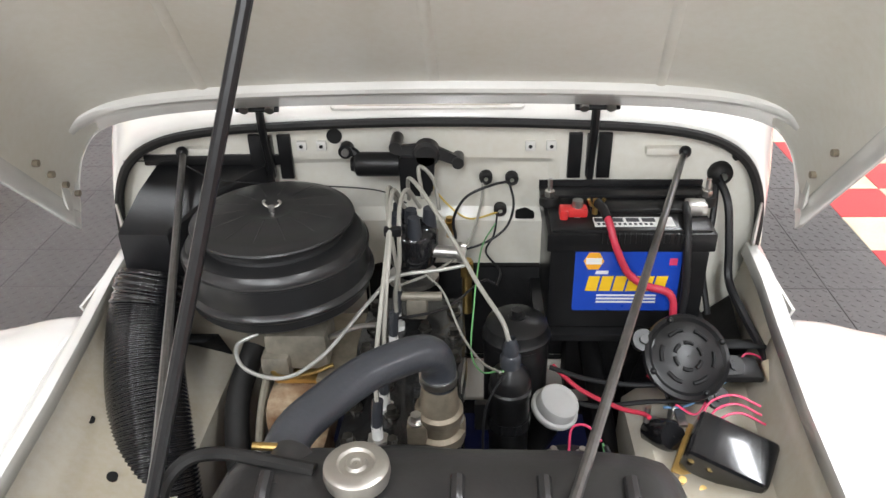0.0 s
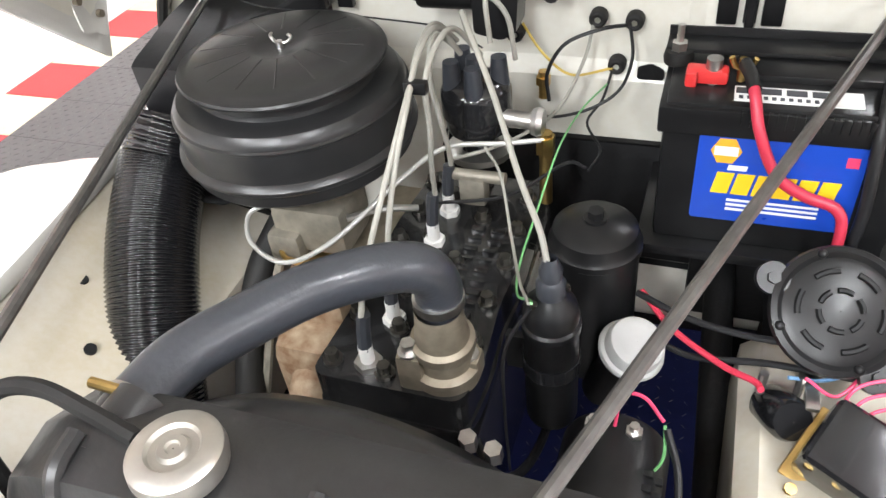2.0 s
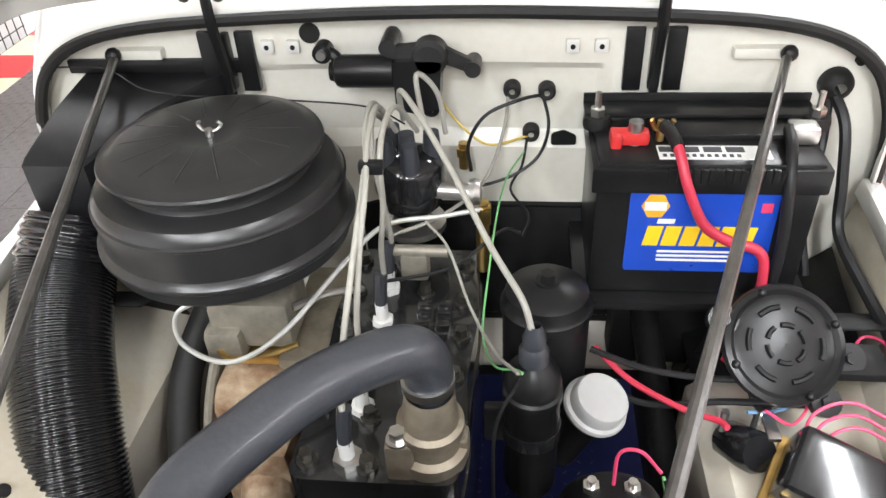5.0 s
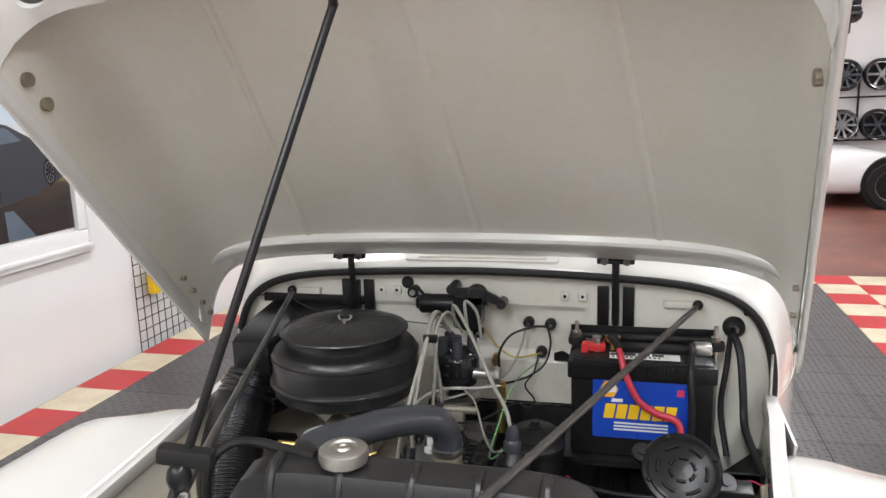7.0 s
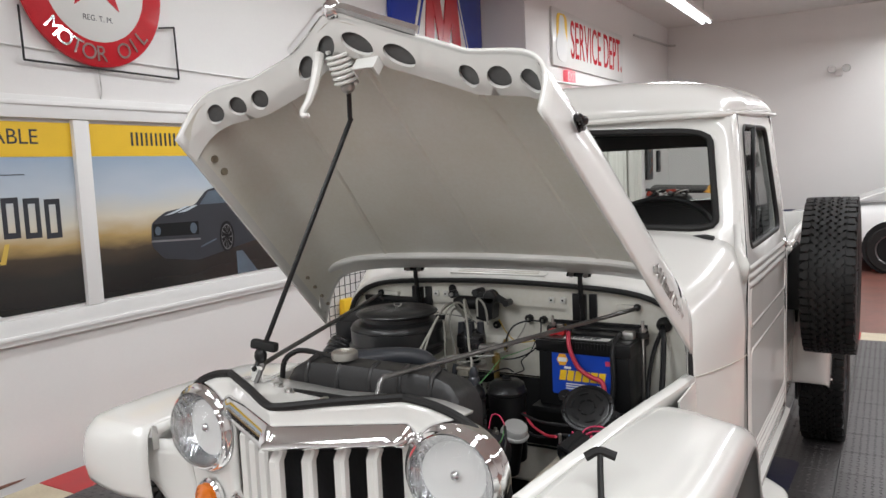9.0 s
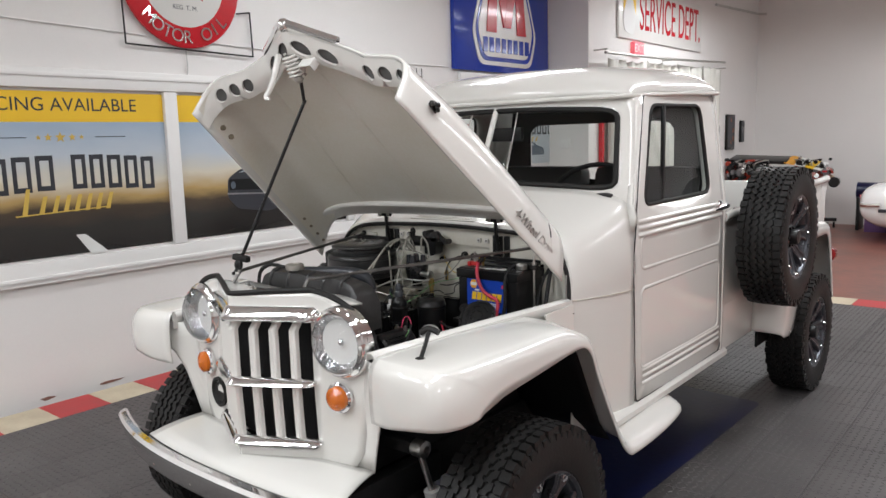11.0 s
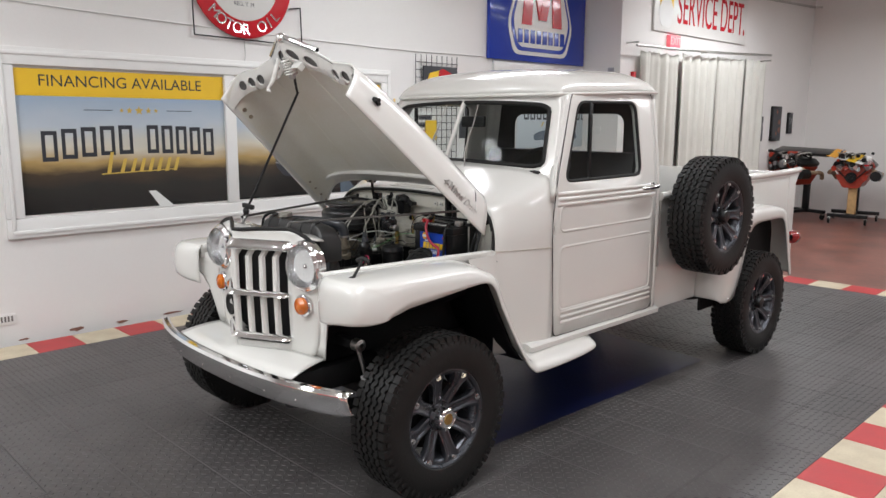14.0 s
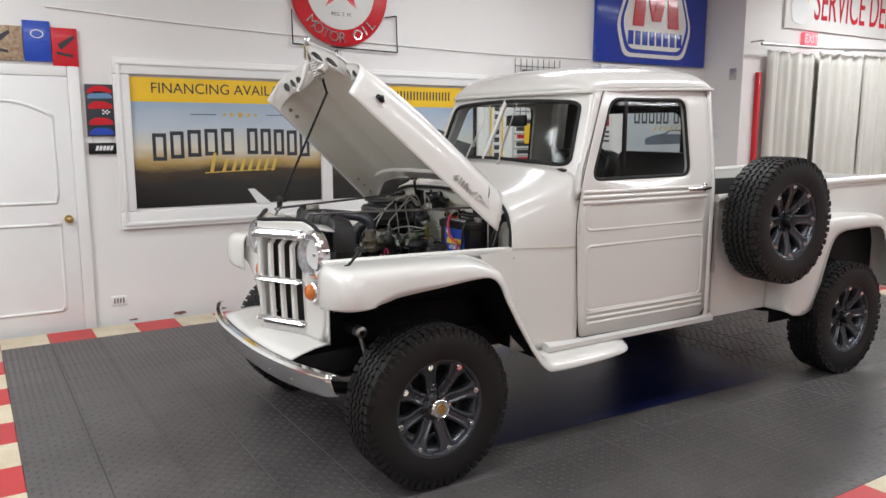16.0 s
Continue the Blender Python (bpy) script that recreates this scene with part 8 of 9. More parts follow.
T("prop_bracket", box(box(B(), (-0.195, -0.315, 1.132), (0.032, 0.006, 0.036), 0.002), (-0.195, -0.298, 1.117), (0.04, 0.038, 0.006), 0.002), WHITE, label="small white prop rod bracket")
K = Vector((-0.193, -0.302, 1.172))
Bd = Vector((-0.052, -0.100, 1.706))
top = Vector((-0.020, -0.140, 1.798))
pr = T("prop_rod", tube(B(), [(-0.195, -0.325, 1.145), K, K.lerp(Bd, 0.5), K.lerp(Bd, 0.97), Bd, Bd.lerp(top, 0.2), top], 0.0058, n=10, per=4), BLACK, label="thin black hood prop rod")
d = (Bd - K).normalized()
T("prop_grip", box(B(), (0, 0, 0), (0.066, 0.022, 0.022), 0.006, Matrix.Translation(K + d * 0.025) @ pose(0, 0, 0, 0, 8, 10)), RUBBER, pr, "black rubber cross grip")
T("prop_knuckle", ball(B(), K, 0.015, (1, 1, 1.3)), BLACK, pr)
GROUP[:] = [Matrix.Translation((-0.015, 0.036, 0.004))]
T("steering_column", cyl(B(), (0.30, 0.55, 0.86), (0.34, -0.1, 0.62), 0.02), DARK)
T("starter_motor", cyl(B(), (-0.15, 0.12, 0.62), (-0.15, 0.34, 0.62), 0.05), DARK)
GROUP.append(about(0.89))
T("oil_line", tube(B(), [(0.06, 0.08, 0.80), (0.09, 0.05, 0.78), (0.12, 0.10, 0.75), (0.13, 0.25, 0.72)], 0.006), DARK)
for x, y in ((0.055, 0.07), (0.088, 0.062)):
    T("front_bolt", cyl(B(), (x, y, 0.80), (x, y - 0.004, 0.825), 0.011, n=6), STEEL, eng)
GROUP.pop()
GROUP.clear()


# ---- the far end of the showroom ----
before_far = set(bpy.data.objects)
def far_wheel(parent, m, r, w, rim_mat, rim_r, spokes=8, name="wheel"):
    """A road wheel whose outer face looks along -y in its own frame."""
    A = m @ Matrix(((1, 0, 0, 0), (0, 0, -1, 0), (0, 1, 0, 0), (0, 0, 0, 1)))
    t = part(name, lathe(B(), [(rim_r, -w / 2), (r * 0.93, -w / 2), (r, -w * 0.36), (r, w * 0.36), (r * 0.93, w / 2), (rim_r, w / 2)], 40, A), TYRE, parent)
    part("rim", lathe(B(), [(rim_r, -w / 2), (rim_r * 0.9, -w * 0.3), (rim_r * 0.88, w * 0.25), (rim_r * 0.96, w * 0.48), (rim_r * 1.02, w * 0.52), (rim_r, w * 0.45)], 36, A), rim_mat, t)
    bm = lathe(B(), [(0.0005, w * 0.36), (rim_r * 0.2, w * 0.36), (rim_r * 0.24, w * 0.25)], 20, A)
    for k in range(spokes):
        a = 2 * math.pi * k / spokes
        c, s = math.cos(a), math.sin(a)
        rows = []
        for rr, hw, z in ((0.15, 0.10, 0.30), (0.55, 0.08, 0.26), (0.92, 0.11, 0.36)):
            rows.append([A @ Vector((rim_r * (rr * c - q * hw * s), rim_r * (rr * s + q * hw * c), w * (z - d))) for q, d in ((-1, 0.12), (-0.8, 0.0), (0.8, 0.0), (1, 0.12))])
        loft(bm, rows)
    part("spokes", bm, rim_mat, t, angle=30)
    part("brake_disc", lathe(B(), [(0.0005, -w * 0.1), (rim_r * 0.8, -w * 0.1), (rim_r * 0.8, -w * 0.2)], 24, A), DARK, t)
    return t


# white coupe parked across the far end
car = thing("sports_car", "white low two-seat coupe parked on the red floor", "car", (-0.45, 10.55, 0.01), rz=3)
CARX = [0.0, 0.06, 0.25, 0.6, 1.0, 1.45, 1.9, 2.35, 2.8, 3.2, 3.6, 4.0, 4.35, 4.62, 4.74]
TOPZ = [0.70, 0.80, 0.86, 0.90, 0.94, 0.95, 0.90, 0.85, 0.82, 0.82, 0.84, 0.80, 0.70, 0.60, 0.52]
LOWZ = [0.46, 0.36, 0.26, 0.22, 0.20, 0.20, 0.20, 0.20, 0.20, 0.20, 0.20, 0.20, 0.22, 0.28, 0.38]
HALF = [0.62, 0.74, 0.83, 0.88, 0.91, 0.92, 0.88, 0.83, 0.82, 0.84, 0.90, 0.90, 0.84, 0.72, 0.58]
rows = []
for x, zt, zl, h in zip(CARX, TOPZ, LOWZ, HALF):
    r = []
    for u, v in ((-0.80, 0.0), (-0.96, 0.10), (-1.0, 0.35), (-0.985, 0.62), (-0.93, 0.84), (-0.80, 0.95), (-0.5, 1.0), (0.0, 1.02), (0.5, 1.0), (0.80, 0.95), (0.93, 0.84), (0.985, 0.62), (1.0, 0.35), (0.96, 0.10), (0.80, 0.0)):
        r.append((x, 0.95 + u * h, zl + (zt - zl) * v))
    rows.append(r)
bm = B()
cols = [smooth(c, 3) for c in zip(*rows)]
loft(bm, [list(r) for r in zip(*cols)], ring=True, caps=True)
body = part("body", bm, FARPAINT, car, "glossy white curved body", angle=60)
bm = B()
loft(bm, [[(x, 0.95 + u * hw, z) for u in (-1, -0.9, -0.5, 0, 0.5, 0.9, 1)] for x, z, hw in ((0.75, 0.90, 0.62), (1.25, 1.08, 0.58), (1.72, 1.22, 0.55), (2.0, 1.245, 0.54), (2.42, 1.235, 0.53), (2.55, 1.215, 0.53))])
part("roof", bm, FARPAINT, car, "white roof with removable panels", solid=0.03)
for s in (-1, 1):
    part("side_window", prism(B(), soften([(1.55, 0.90), (2.95, 0.84), (2.52, 1.19), (1.85, 1.205)], 0.03), 0, 0.02, Matrix(((1, 0, 0, 0), (0, 0.25 * 0, s, 0.95 + s * 0.56), (0, 1, 0, 0), (0, 0, 0, 1)))), GLOSSBLACK, car, "dark green-tinted side window")
    part("pillar", tube(B(), [(2.52, 0.95 + s * 0.54, 1.215), (3.02, 0.95 + s * 0.66, 0.83)], 0.028, soft=False), FARPAINT, car)
    part("mirror", ball(B(), (2.72, 0.95 + s * 0.92, 0.93), 0.06, (1, 0.8, 0.8)), FARPAINT, car)
    part("tail_light", cyl(B(), (0.05, 0.95 + s * 0.5, 0.66), (-0.01, 0.95 + s * 0.5, 0.65), 0.06, n=20), REDLENS, car)
    part("marker_lamp", box(B(), (0.35, 0.95 + s * 0.862, 0.50), (0.16, 0.012, 0.05), 0.004), INK, car)
    part("bumper_corner", tube(B(), [(0.02, 0.95 + s * 0.55, 0.56), (0.07, 0.95 + s * 0.74, 0.57), (0.30, 0.95 + s * 0.86, 0.58)], 0.035), CHROME, car, "bright bumper corner")
bm = B()
loft(bm, [[(2.54, 0.95 + u * 0.52, 1.20), (3.02, 0.95 + u * 0.64, 0.835)] for u in (-1, -0.5, 0, 0.5, 1)])
part("windscreen", bm, GLOSSBLACK, car, "dark raked windscreen", solid=0.01)
bm = B()
for x in (1.42, 4.06):
    for y in (0.09, 1.81):
        cyl(bm, (x, y - 0.075, 0.36), (x, y + 0.075, 0.36), 0.38, n=32)
part("wheel_openings", bm, DARK, car)
for x in (1.42, 4.06):
    far_wheel(car, Matrix.Translation((x, 0.10, 0.335)), 0.335, 0.22, GREYWHEEL, 0.21, 8)
    far_wheel(car, Matrix.Translation((x, 1.80, 0.335)) @ pose(0, 0, 0, 0, 0, 180), 0.335, 0.22, GREYWHEEL, 0.21, 8)


# engines on wheeled stands
def engine_on_stand(at, rz, label, board):
    e = thing("display_engine", label, "engine", at, group="engines on stands", rz=rz)
    bm = box(B(), (0, 0, 0.86), (0.42, 0.56, 0.26), 0.05)
    prism(bm, soften([(-0.12, 0.62), (0.12, 0.62), (0.26, 0.84), (-0.26, 0.84)], 0.03), -0.30, 0.28, Matrix(((1, 0, 0, 0), (0, 0, 1, 0), (0, 1, 0, 0), (0, 0, 0, 1))))
    part("engine_block", bm, ENGRED, e, "orange-red painted engine block")
    for s in (-1, 1):
        m = pose(s * 0.24, 0, 1.02, 0, s * 42)
        part("valve_cover", box(B(), (0, 0, 0), (0.15, 0.50, 0.09), 0.03, m), BLACK, e, "black valve cover")
        part("cylinder_bank", box(B(), (0, 0, -0.09), (0.17, 0.52, 0.11), 0.02, m), ENGRED, e)
        bm = tube(B(), [(s * 0.30, -0.22, 0.92), (s * 0.38, -0.1, 0.86), (s * 0.38, 0.2, 0.84), (s * 0.33, 0.3, 0.74)], 0.035, n=12)
        part("exhaust_manifold", bm, TAN, e)
    part("intake", box(B(), (0, 0.02, 1.06), (0.24, 0.42, 0.10), 0.03), GREYWHEEL, e, "bare alloy intake")
    part("carburettor", box(B(), (0, 0.02, 1.15), (0.16, 0.20, 0.09), 0.02), CARB, e)
    for x, z, r, mt in ((0.0, 0.80, 0.085, BLACK), (-0.20, 1.0, 0.065, BLACK), (0.22, 1.02, 0.06, GREYWHEEL), (0.02, 1.0, 0.075, GREYWHEEL), (0.20, 0.80, 0.05, ENGRED)):
        part("pulley", lathe(B(), [(0.0005, 0.0), (r * 0.35, 0.0), (r * 0.4, 0.015), (r * 0.85, 0.015), (r, 0.035), (r * 0.88, 0.02), (r, 0.0), (r, -0.02)], 28, Matrix.Translation((x, -0.33, z)) @ pose(0, 0, 0, 90)), mt, e)
    part("belt", tube(B(), [(-0.08, -0.34, 0.78), (0.0, -0.34, 0.71), (0.08, -0.34, 0.78), (0.27, -0.34, 1.0), (0.22, -0.34, 1.08), (-0.2, -0.34, 1.065), (-0.26, -0.34, 1.0), (-0.08, -0.34, 0.78)], 0.010), RUBBER, e)
    for k in range(7):
        rnd = random.Random(k + int(at[0] * 10))
        x0 = rnd.uniform(-0.25, 0.25)
        part("engine_hose", tube(B(), [(x0, -0.25, 1.05), (x0 + rnd.uniform(-0.1, 0.1), -0.33, 1.16), (x0 + rnd.uniform(-0.2, 0.2), -0.1, 1.20), (x0, 0.15, 1.08)], 0.012), RUBBER if k % 2 else STEEL, e)
    part("timber_post", box(B(), (0.02, -0.16, 0.40), (0.13, 0.09, 0.46), 0.005), WOOD, e, "raw timber prop")
    part("stand_post", box(B(), (0.0, 0.36, 0.50), (0.09, 0.09, 0.78), 0.008), BLACK, e, "black steel stand post")
    part("stand_arm", box(B(), (0, 0.30, 0.86), (0.08, 0.16, 0.08), 0.006), BLACK, e)
    part("stand_beam", box(B(), (0.0, 0.0, 0.145), (0.08, 0.86, 0.06), 0.006), BLACK, e)
    part("stand_foot", box(B(), (0, -0.36, 0.145), (0.62, 0.07, 0.06), 0.006), BLACK, e)
    part("stand_foot", box(B(), (0, 0.38, 0.145), (0.76, 0.07, 0.06), 0.006), BLACK, e)
    for x, y in ((-0.28, -0.36), (0.28, -0.36), (-0.34, 0.38), (0.34, 0.38)):
        c = part("caster", lathe(B(), [(0.014, -0.016), (0.05, -0.016), (0.055, -0.008), (0.055, 0.008), (0.05, 0.016), (0.014, 0.016)], 20, Matrix.Translation((x, y, 0.06)) @ pose(0, 0, 0, 0, 90)), BLACK, e)
        part("caster_fork", box(B(), (x, y, 0.10), (0.05, 0.05, 0.03), 0.005), STEEL, c)
    rnd = random.Random(int(at[1] * 100))
    for k in range(20):
        x, z, r = rnd.uniform(-0.34, 0.34), rnd.uniform(0.88, 1.24), rnd.uniform(0.018, 0.05)
        part("fitting", cyl(B(), (x, -0.40, z), (x + rnd.uniform(-0.05, 0.05), -0.24, z + rnd.uniform(-0.05, 0.05)), r, r * 0.8, n=14), (BLACK, GREYWHEEL, CHROME, BLACK, ENGRED)[k % 5], e)
    part("alternator", cyl(B(), (0.36, -0.32, 0.83), (0.36, -0.12, 0.83), 0.085, n=20), BLACK, e)
    return e


engine_on_stand((-2.35, 11.85, 0.01), -18, "orange-red V8 display engine on a wheeled stand", False)
engine_on_stand((-1.45, 12.15, 0.01), 8, "red V8 display engine on a wheeled stand", True)
bd = thing("display_board", "long dark board with a yellow printed end lying on the engines", "board", (-1.98, 11.95, 1.15))
part("board", box(B(), (-0.28, 0.0, 0.0), (1.0, 0.44, 0.05), 0.006, pose(0, 0, 0.06, 10, 2, 0)), BLACK, bd)
for x0, x1, mt in ((0.20, 0.36, ORANGE), (0.36, 0.52, PAPER), (0.52, 0.66, YELLOW), (0.66, 0.78, PAPER)):
    part("printed_panel", box(B(), (0, 0, 0), (x1 - x0 - 0.002, 0.44, 0.010), 0, pose((x0 + x1) / 2, -0.02, 0.07 - 0.22 * ((x0 + x1) / 2 - 0.2), 14, 12, 0)), mt, bd)
part("red_corner", box(B(), (0.80, -0.05, -0.13), (0.07, 0.2, 0.03), 0.008), SIGNRED, bd)
bn = thing("bench", "low dark navy padded bench against the wall", "bench", (-0.3, 12.55, 0.01))
part("seat", tube(B(), [(-0.52, 0, 0.66), (-0.3, 0, 0.655), (0.2, 0, 0.67), (0.6, 0, 0.69), (1.0, 0, 0.66)], 0.14, n=16), TARP, bn, "rolled navy vinyl pad")
for x in (-0.47, 0.9):
    part("leg", box(B(), (x, 0, 0.28), (0.05, 0.4, 0.55), 0.006), BLACK, bn)
tg = thing("purple_box", "purple box with a white number tag", "box", (-0.42, 12.35, 0.012))
PURPLE = mat("purple_card", (0.10, 0.045, 0.15), 0.5, var=0.1)
part("carton", box(B(), (0, 0, 0.20), (0.42, 0.34, 0.40), 0.006), PURPLE, tg)
part("carton_lid", box(B(), (0, 0, 0.415), (0.36, 0.34, 0.03), 0.004), WOOD, tg)
writing("number", "350", 0.17, PAPER, tg, on_back(-0.02, 0.24, -0.172), depth=0.001)

# vent, poster, wheel rack and emergency lamp on the end wall
YB = 13.17
vn = thing("wall_vent", "grey louvred ventilation grille in a white frame", "vent", (2.50, YB, 2.0))
part("frame", plate(B(), rounded(-0.46, -0.17, 0.46, 0.17, 0.01), rounded(-0.42, -0.135, 0.42, 0.135, 0.006), lambda x, z: (x, -0.02, z), n=60, mid=1), TRIM, vn, solid=0.02)
part("backing", box(B(), (0, -0.003, 0), (0.85, 0.004, 0.28)), DARK, vn)
for k in range(9):
    part("slat", box(B(), (0, -0.014, -0.12 + 0.03 * k), (0.84, 0.012, 0.004), 0, None), GREYWHEEL, vn)
po = thing("wall_poster", "white oil poster with red and black blocks", "poster", (1.66, YB, 1.515))
part("panel", box(B(), (0, -0.008, 0), (0.46, 0.014, 0.55), 0.002), SIGNWHITE, po)
for x0, x1, z0, z1, mt in ((-0.19, 0.02, 0.15, 0.25, SIGNRED), (-0.19, 0.17, 0.08, 0.12, SIGNRED), (-0.19, 0.19, -0.04, 0.06, INK), (-0.19, 0.15, -0.13, -0.09, SIGNRED), (-0.19, 0.19, -0.20, -0.18, INK)):
    part("print_block", box(B(), ((x0 + x1) / 2, -0.017, (z0 + z1) / 2), (x1 - x0, 0.003, z1 - z0)), mt, po)
rk = thing("wheel_rack", "black rack with rows of alloy wheels on the end wall", "rack", (-0.35, YB, 0))
for z in (1.10, 1.80):
    part("rail", tube(B(), [(2.98, -0.12, z - 0.26), (5.1, -0.12, z - 0.24)], 0.015, soft=False), BLACK, rk)
for x in (3.0, 4.05, 5.1):
    part("upright", box(B(), (x, -0.05, 1.45), (0.03, 0.03, 1.1)), BLACK, rk)
for k in range(4):
    for z in (1.10, 1.80):
        w = thing("alloy_wheel", "spare alloy wheel on the wall rack", "wheel", (2.91 + 0.54 * k, YB - 0.14, z), group="rack wheels")
        far_wheel(w, Matrix(), 0.255, 0.18, GREYWHEEL if (k + (z > 1.5)) % 2 else RIM, 0.235, 10 if k % 2 else 6, "barrel")
for x, z in ((2.15, 1.02), (1.40, 1.05)):
    w = thing("loose_wheel", "dark loose wheel standing behind the coupe", "wheel", (x, YB - 0.25, z - 0.05), group="loose wheels")
    far_wheel(w, pose(0, 0, 0, 0, 0, 8), 0.30, 0.22, RIM, 0.22, 6, "tyre")
    part("shelf_leg", box(B(), (0, 0.02, -(z - 0.05) / 2 - 0.15), (0.3, 0.3, z - 0.05 - 0.31), 0.01), DARK, w)
em = thing("emergency_light", "two-head emergency lamp high on the wall", "light", (0.15, YB, 2.95))
part("box", box(B(), (0, -0.03, 0), (0.10, 0.06, 0.09), 0.01), TRIM, em)
for s in (-1, 1):
    part("head", lathe(B(), [(0.0005, 0.05), (0.055, 0.05), (0.065, 0.03), (0.05, -0.02), (0.02, -0.04)], 20, Matrix.Translation((s * 0.11, -0.09, 0.07)) @ pose(0, 0, 0, 90)), STEEL, em)

# the far end is drawn deep: bring it in towards the standpoint
FAR = Vector((2.8, -2.0, 0))
for o in [o for o in bpy.data.objects if o not in before_far and o.parent is None and o.type == "EMPTY"]:
    high = 1.58 * 0.065 if o.location.z > 1.3 and o.name.split(".")[0] != "display_board" else 0.0
    o.location = FAR + (o.location - FAR) * 0.935 + Vector((0, 0, high))
    for c in o.children_recursive:
        c.data.transform(Matrix.Scale(0.935, 4))

# posters on the left wall behind the cab
XL = -2.905
ob = thing("wall_poster", "pale blue framed poster with dark lettering bars and a car outline", "poster", (XL, 5.56, 1.60))
part("panel", box(B(), (0.012, 0, 0), (0.02, 1.5, 0.62), 0.004), PALEPRINT, ob)
for k in range(10):
    y = -0.62 + 0.12 * k + (0.06 if k > 4 else 0)
    bm = B()
    loft(bm, [[on_left(0, 0, 0) @ Vector((*q, z)) for q in o] for o, z in (([(y + 0.022, 0.05), (y + 0.066, 0.05), (y + 0.066, 0.15), (y + 0.022, 0.15)], 0.023), ([(y, 0.025), (y + 0.09, 0.025), (y + 0.09, 0.175), (y, 0.175)], 0.023))], ring=True)
    part("letter_block", bm, INK, ob)
for k in range(7):
    part("script_bar", prism(B(), [(-0.3 + 0.09 * k, -0.055), (-0.27 + 0.09 * k, -0.055), (-0.24 + 0.09 * k, 0.0), (-0.26 + 0.09 * k, 0.0)], 0.022, 0.024, on_left(0, 0, 0)), GOLD, ob)
part("printed_car", prism(B(), soften([(-0.42, -0.22), (-0.44, -0.15), (-0.30, -0.11), (-0.12, -0.09), (-0.02, -0.045), (0.16, -0.045), (0.28, -0.10), (0.42, -0.13), (0.44, -0.21)], 0.03), 0.0225, 0.0235, on_left(0, 0, 0)), SLATE, ob, "dark printed coupe outline")
part("printed_glass", prism(B(), soften([(-0.08, -0.095), (-0.01, -0.06), (0.14, -0.06), (0.22, -0.10)], 0.01), 0.024, 0.0245, on_left(0, 0, 0)), PALEPRINT, ob)
ob = thing("wall_poster", "small pale poster with red print and text bars", "poster", (XL, 4.45, 1.57))
part("panel", box(B(), (0.010, 0, 0), (0.016, 0.28, 0.42), 0.003), SIGNWHITE, ob)
part("print_block", box(B(), (0.019, 0.02, 0.10), (0.003, 0.16, 0.15)), SIGNRED, ob)
for k in range(3):
    part("text_bar", box(B(), (0.019, 0.0, -0.04 - 0.05 * k), (0.003, 0.22, 0.022)), INK, ob)
ob = thing("wall_sign", "narrow upright white sign with yellow edge and dark bars", "sign", (XL, 3.00, 1.49))
part("panel", box(B(), (0.010, 0, 0), (0.016, 0.15, 0.66), 0.003), SIGNWHITE, ob)
for dy in (-0.068, 0.068):
    part("edge", box(B(), (0.019, dy, 0), (0.004, 0.018, 0.66)), YELLOW, ob)
for k in range(8):
    part("text_bar", box(B(), (0.019, 0.0, -0.27 + 0.077 * k), (0.003, 0.06, 0.045)), INK, ob)
ob = thing("wall_sign", "upright white sign with red and dark bars", "sign", (XL, 3.34, 1.45))
part("panel", box(B(), (0.010, 0, 0), (0.016, 0.25, 0.5), 0.003), SIGNWHITE, ob)
for k in range(6):
    part("text_bar", box(B(), (0.019, 0.01 * (k % 2), -0.2 + 0.077 * k), (0.003, 0.18, 0.04)), SIGNRED if k % 3 == 0 else INK, ob)


# ---- floor tiles ----
TX, TY, X0, Y0, FLOOR = 0.3043, 0.3052, -2.495, -1.485, 0.045
mats_floor = tagged(new("floor_mats"), "dark grey interlocking floor tiles with chequered red and cream border", "floor", kind="structure")


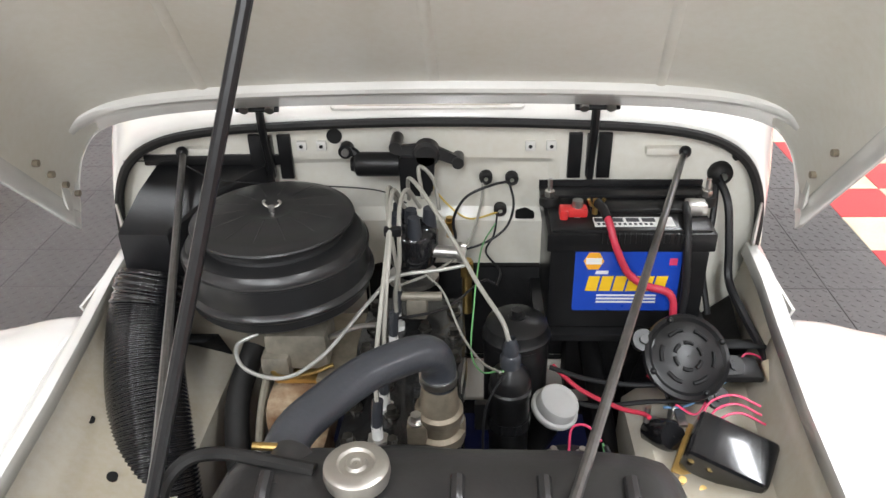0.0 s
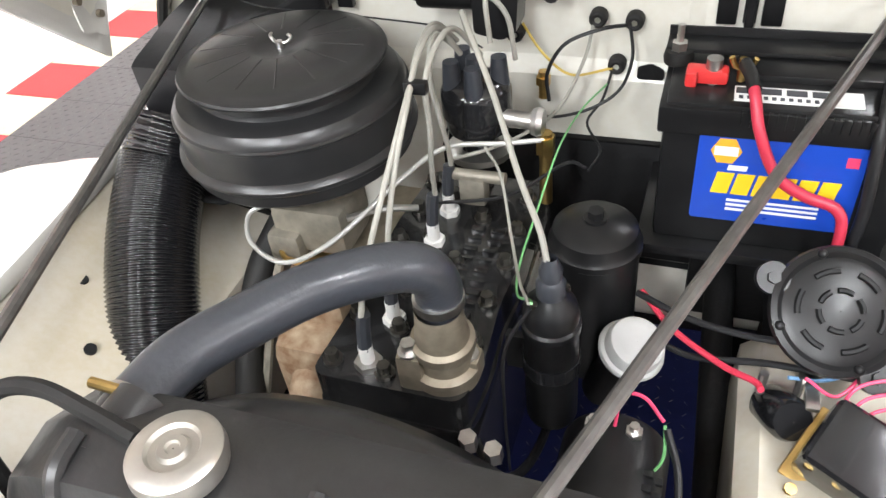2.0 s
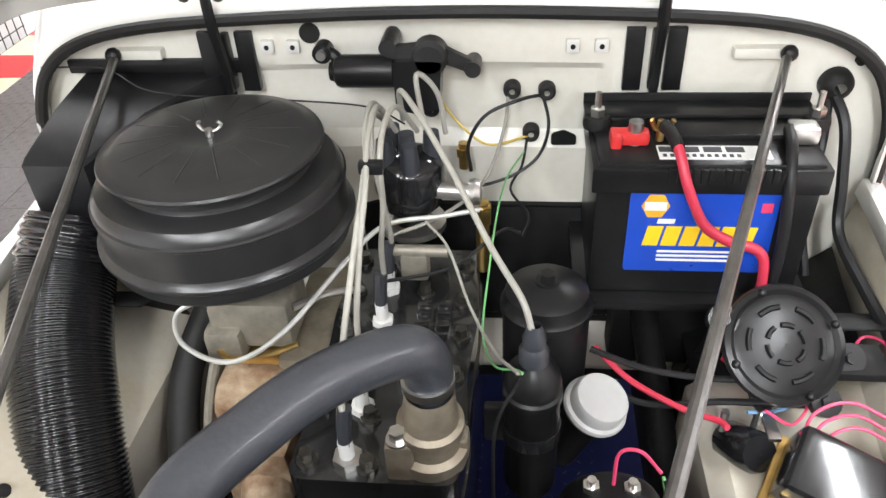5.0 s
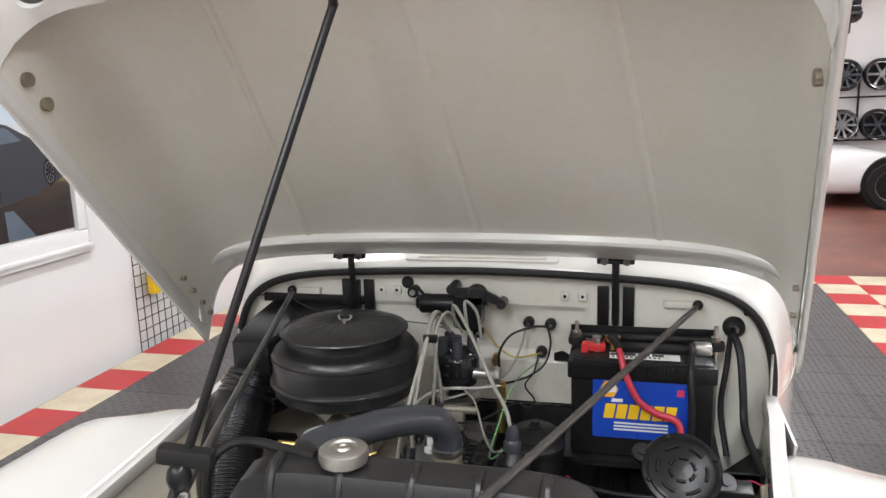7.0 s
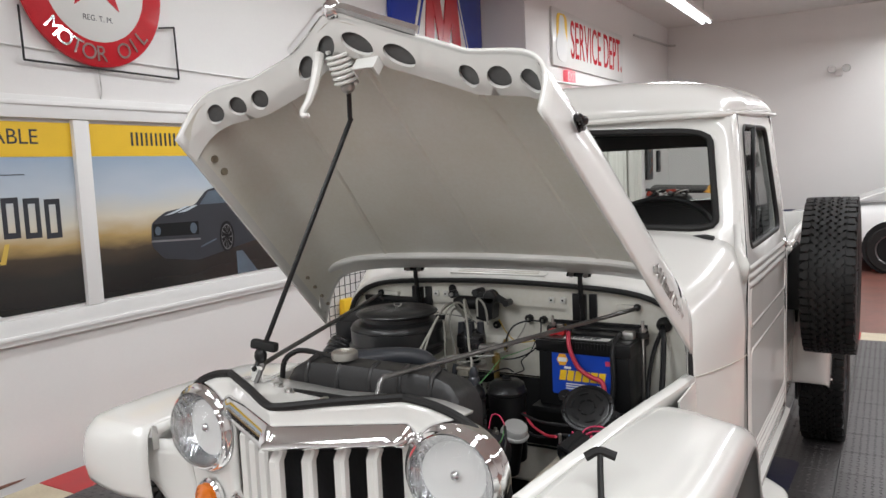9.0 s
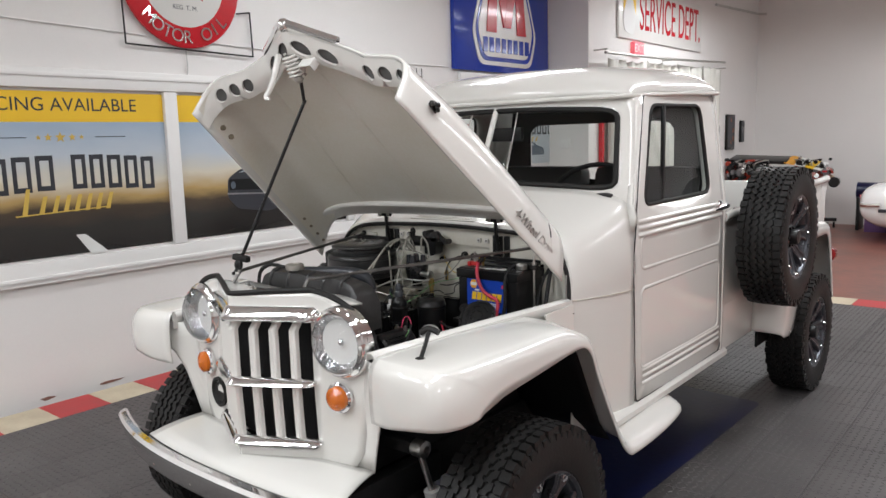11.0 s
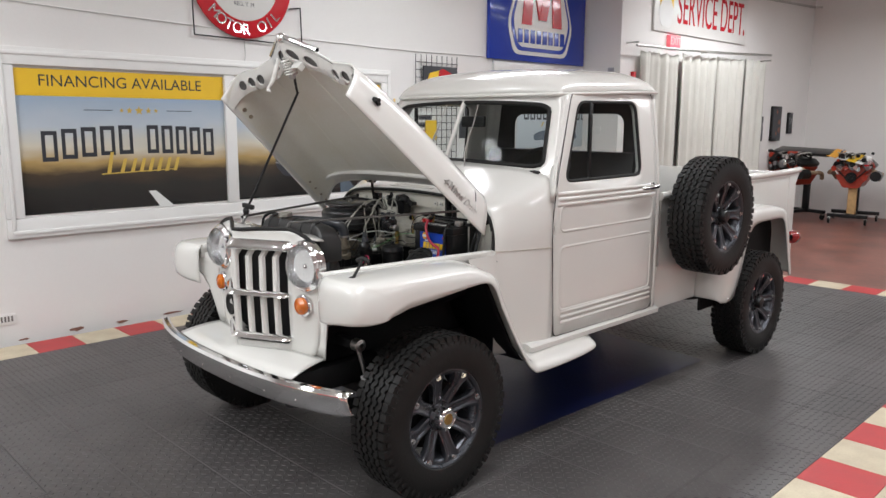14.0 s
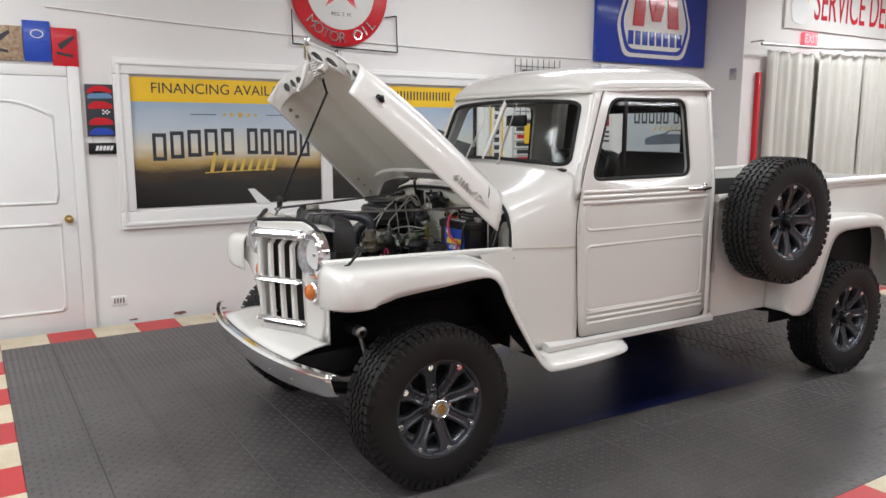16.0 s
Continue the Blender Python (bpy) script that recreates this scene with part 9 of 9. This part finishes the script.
def tile_mesh(name, material, tread):
    bm = B()
    e, h = 0.006, 0.0
    w, d = TX / 2, TY / 2
    rows = [[(-w + 0.0005, -d + 0.0005, -0.02), (w - 0.0005, -d + 0.0005, -0.02), (w - 0.0005, d - 0.0005, -0.02), (-w + 0.0005, d - 0.0005, -0.02)], [(-w + 0.0006, -d + 0.0006, h - 0.003), (w - 0.0006, -d + 0.0006, h - 0.003), (w - 0.0006, d - 0.0006, h - 0.003), (-w + 0.0006, d - 0.0006, h - 0.003)], [(-w + 0.0025, -d + 0.0025, h), (w - 0.0025, -d + 0.0025, h), (w - 0.0025, d - 0.0025, h), (-w + 0.0025, d - 0.0025, h)]]
    vs = [[bm.verts.new(p) for p in r] for r in rows]
    for a, b in zip(vs, vs[1:]):
        for i in range(4):
            bm.faces.new((a[i], a[(i + 1) % 4], b[(i + 1) % 4], b[i]))
    bm.faces.new(vs[-1])
    if tread:
        for i in range(9):
            for j in range(9):
                c = (-w + TX * (i + 0.5) / 9, -d + TY * (j + 0.5) / 9)
                a = radians(45 if (i + j) % 2 else -45)
                u, v = (math.cos(a), math.sin(a)), (-math.sin(a), math.cos(a))
                p = [bm.verts.new((c[0] + 0.0125 * s * u[0] + 0.0035 * t * v[0], c[1] + 0.0125 * s * u[1] + 0.0035 * t * v[1], 0.0 if z else 0.0023)) for s, t, z in ((-1, 0, 1), (0, -1, 1), (1, 0, 1), (0, 1, 1))]
                q = [bm.verts.new((c[0] + 0.006 * s * u[0], c[1] + 0.006 * s * u[1], 0.0023)) for s in (-1, 1)]
                for f in ((p[0], p[1], q[0]), (p[1], p[2], q[1]), (p[1], q[1], q[0]), (p[2], p[3], q[1]), (p[3], p[0], q[0]), (p[3], q[0], q[1])):
                    bm.faces.new(f)
    me = bpy.data.meshes.new(name)
    bm.to_mesh(me)
    bm.free()
    me.materials.append(material)
    return me


M_PLAIN, M_RED, M_CREAM = tile_mesh("floor_tile", MAT, True), tile_mesh("red_tile", TILERED, False), tile_mesh("cream_tile", TILECREAM, False)


def lay(i, j, me, name):
    o = new(name, me)
    o.location = (X0 + (i + 0.5) * TX, Y0 + (j + 0.5) * TY, FLOOR)
    o.parent = mats_floor


for i in range(14):
    for j in range(0, 23):
        lay(i, j, M_PLAIN, "floor_tile")
for j in range(-1, 24):
    lay(-1, j, M_RED if j % 2 else M_CREAM, "border_tile")
    for i in (14, 15, 16):
        lay(i, j, M_RED if (i + j) % 2 else M_CREAM, "border_tile")
for i in range(0, 14):
    lay(i, 23, M_RED if (i + 23) % 2 else M_CREAM, "border_tile")
    lay(i, -1, M_RED if i % 2 else M_CREAM, "border_tile")
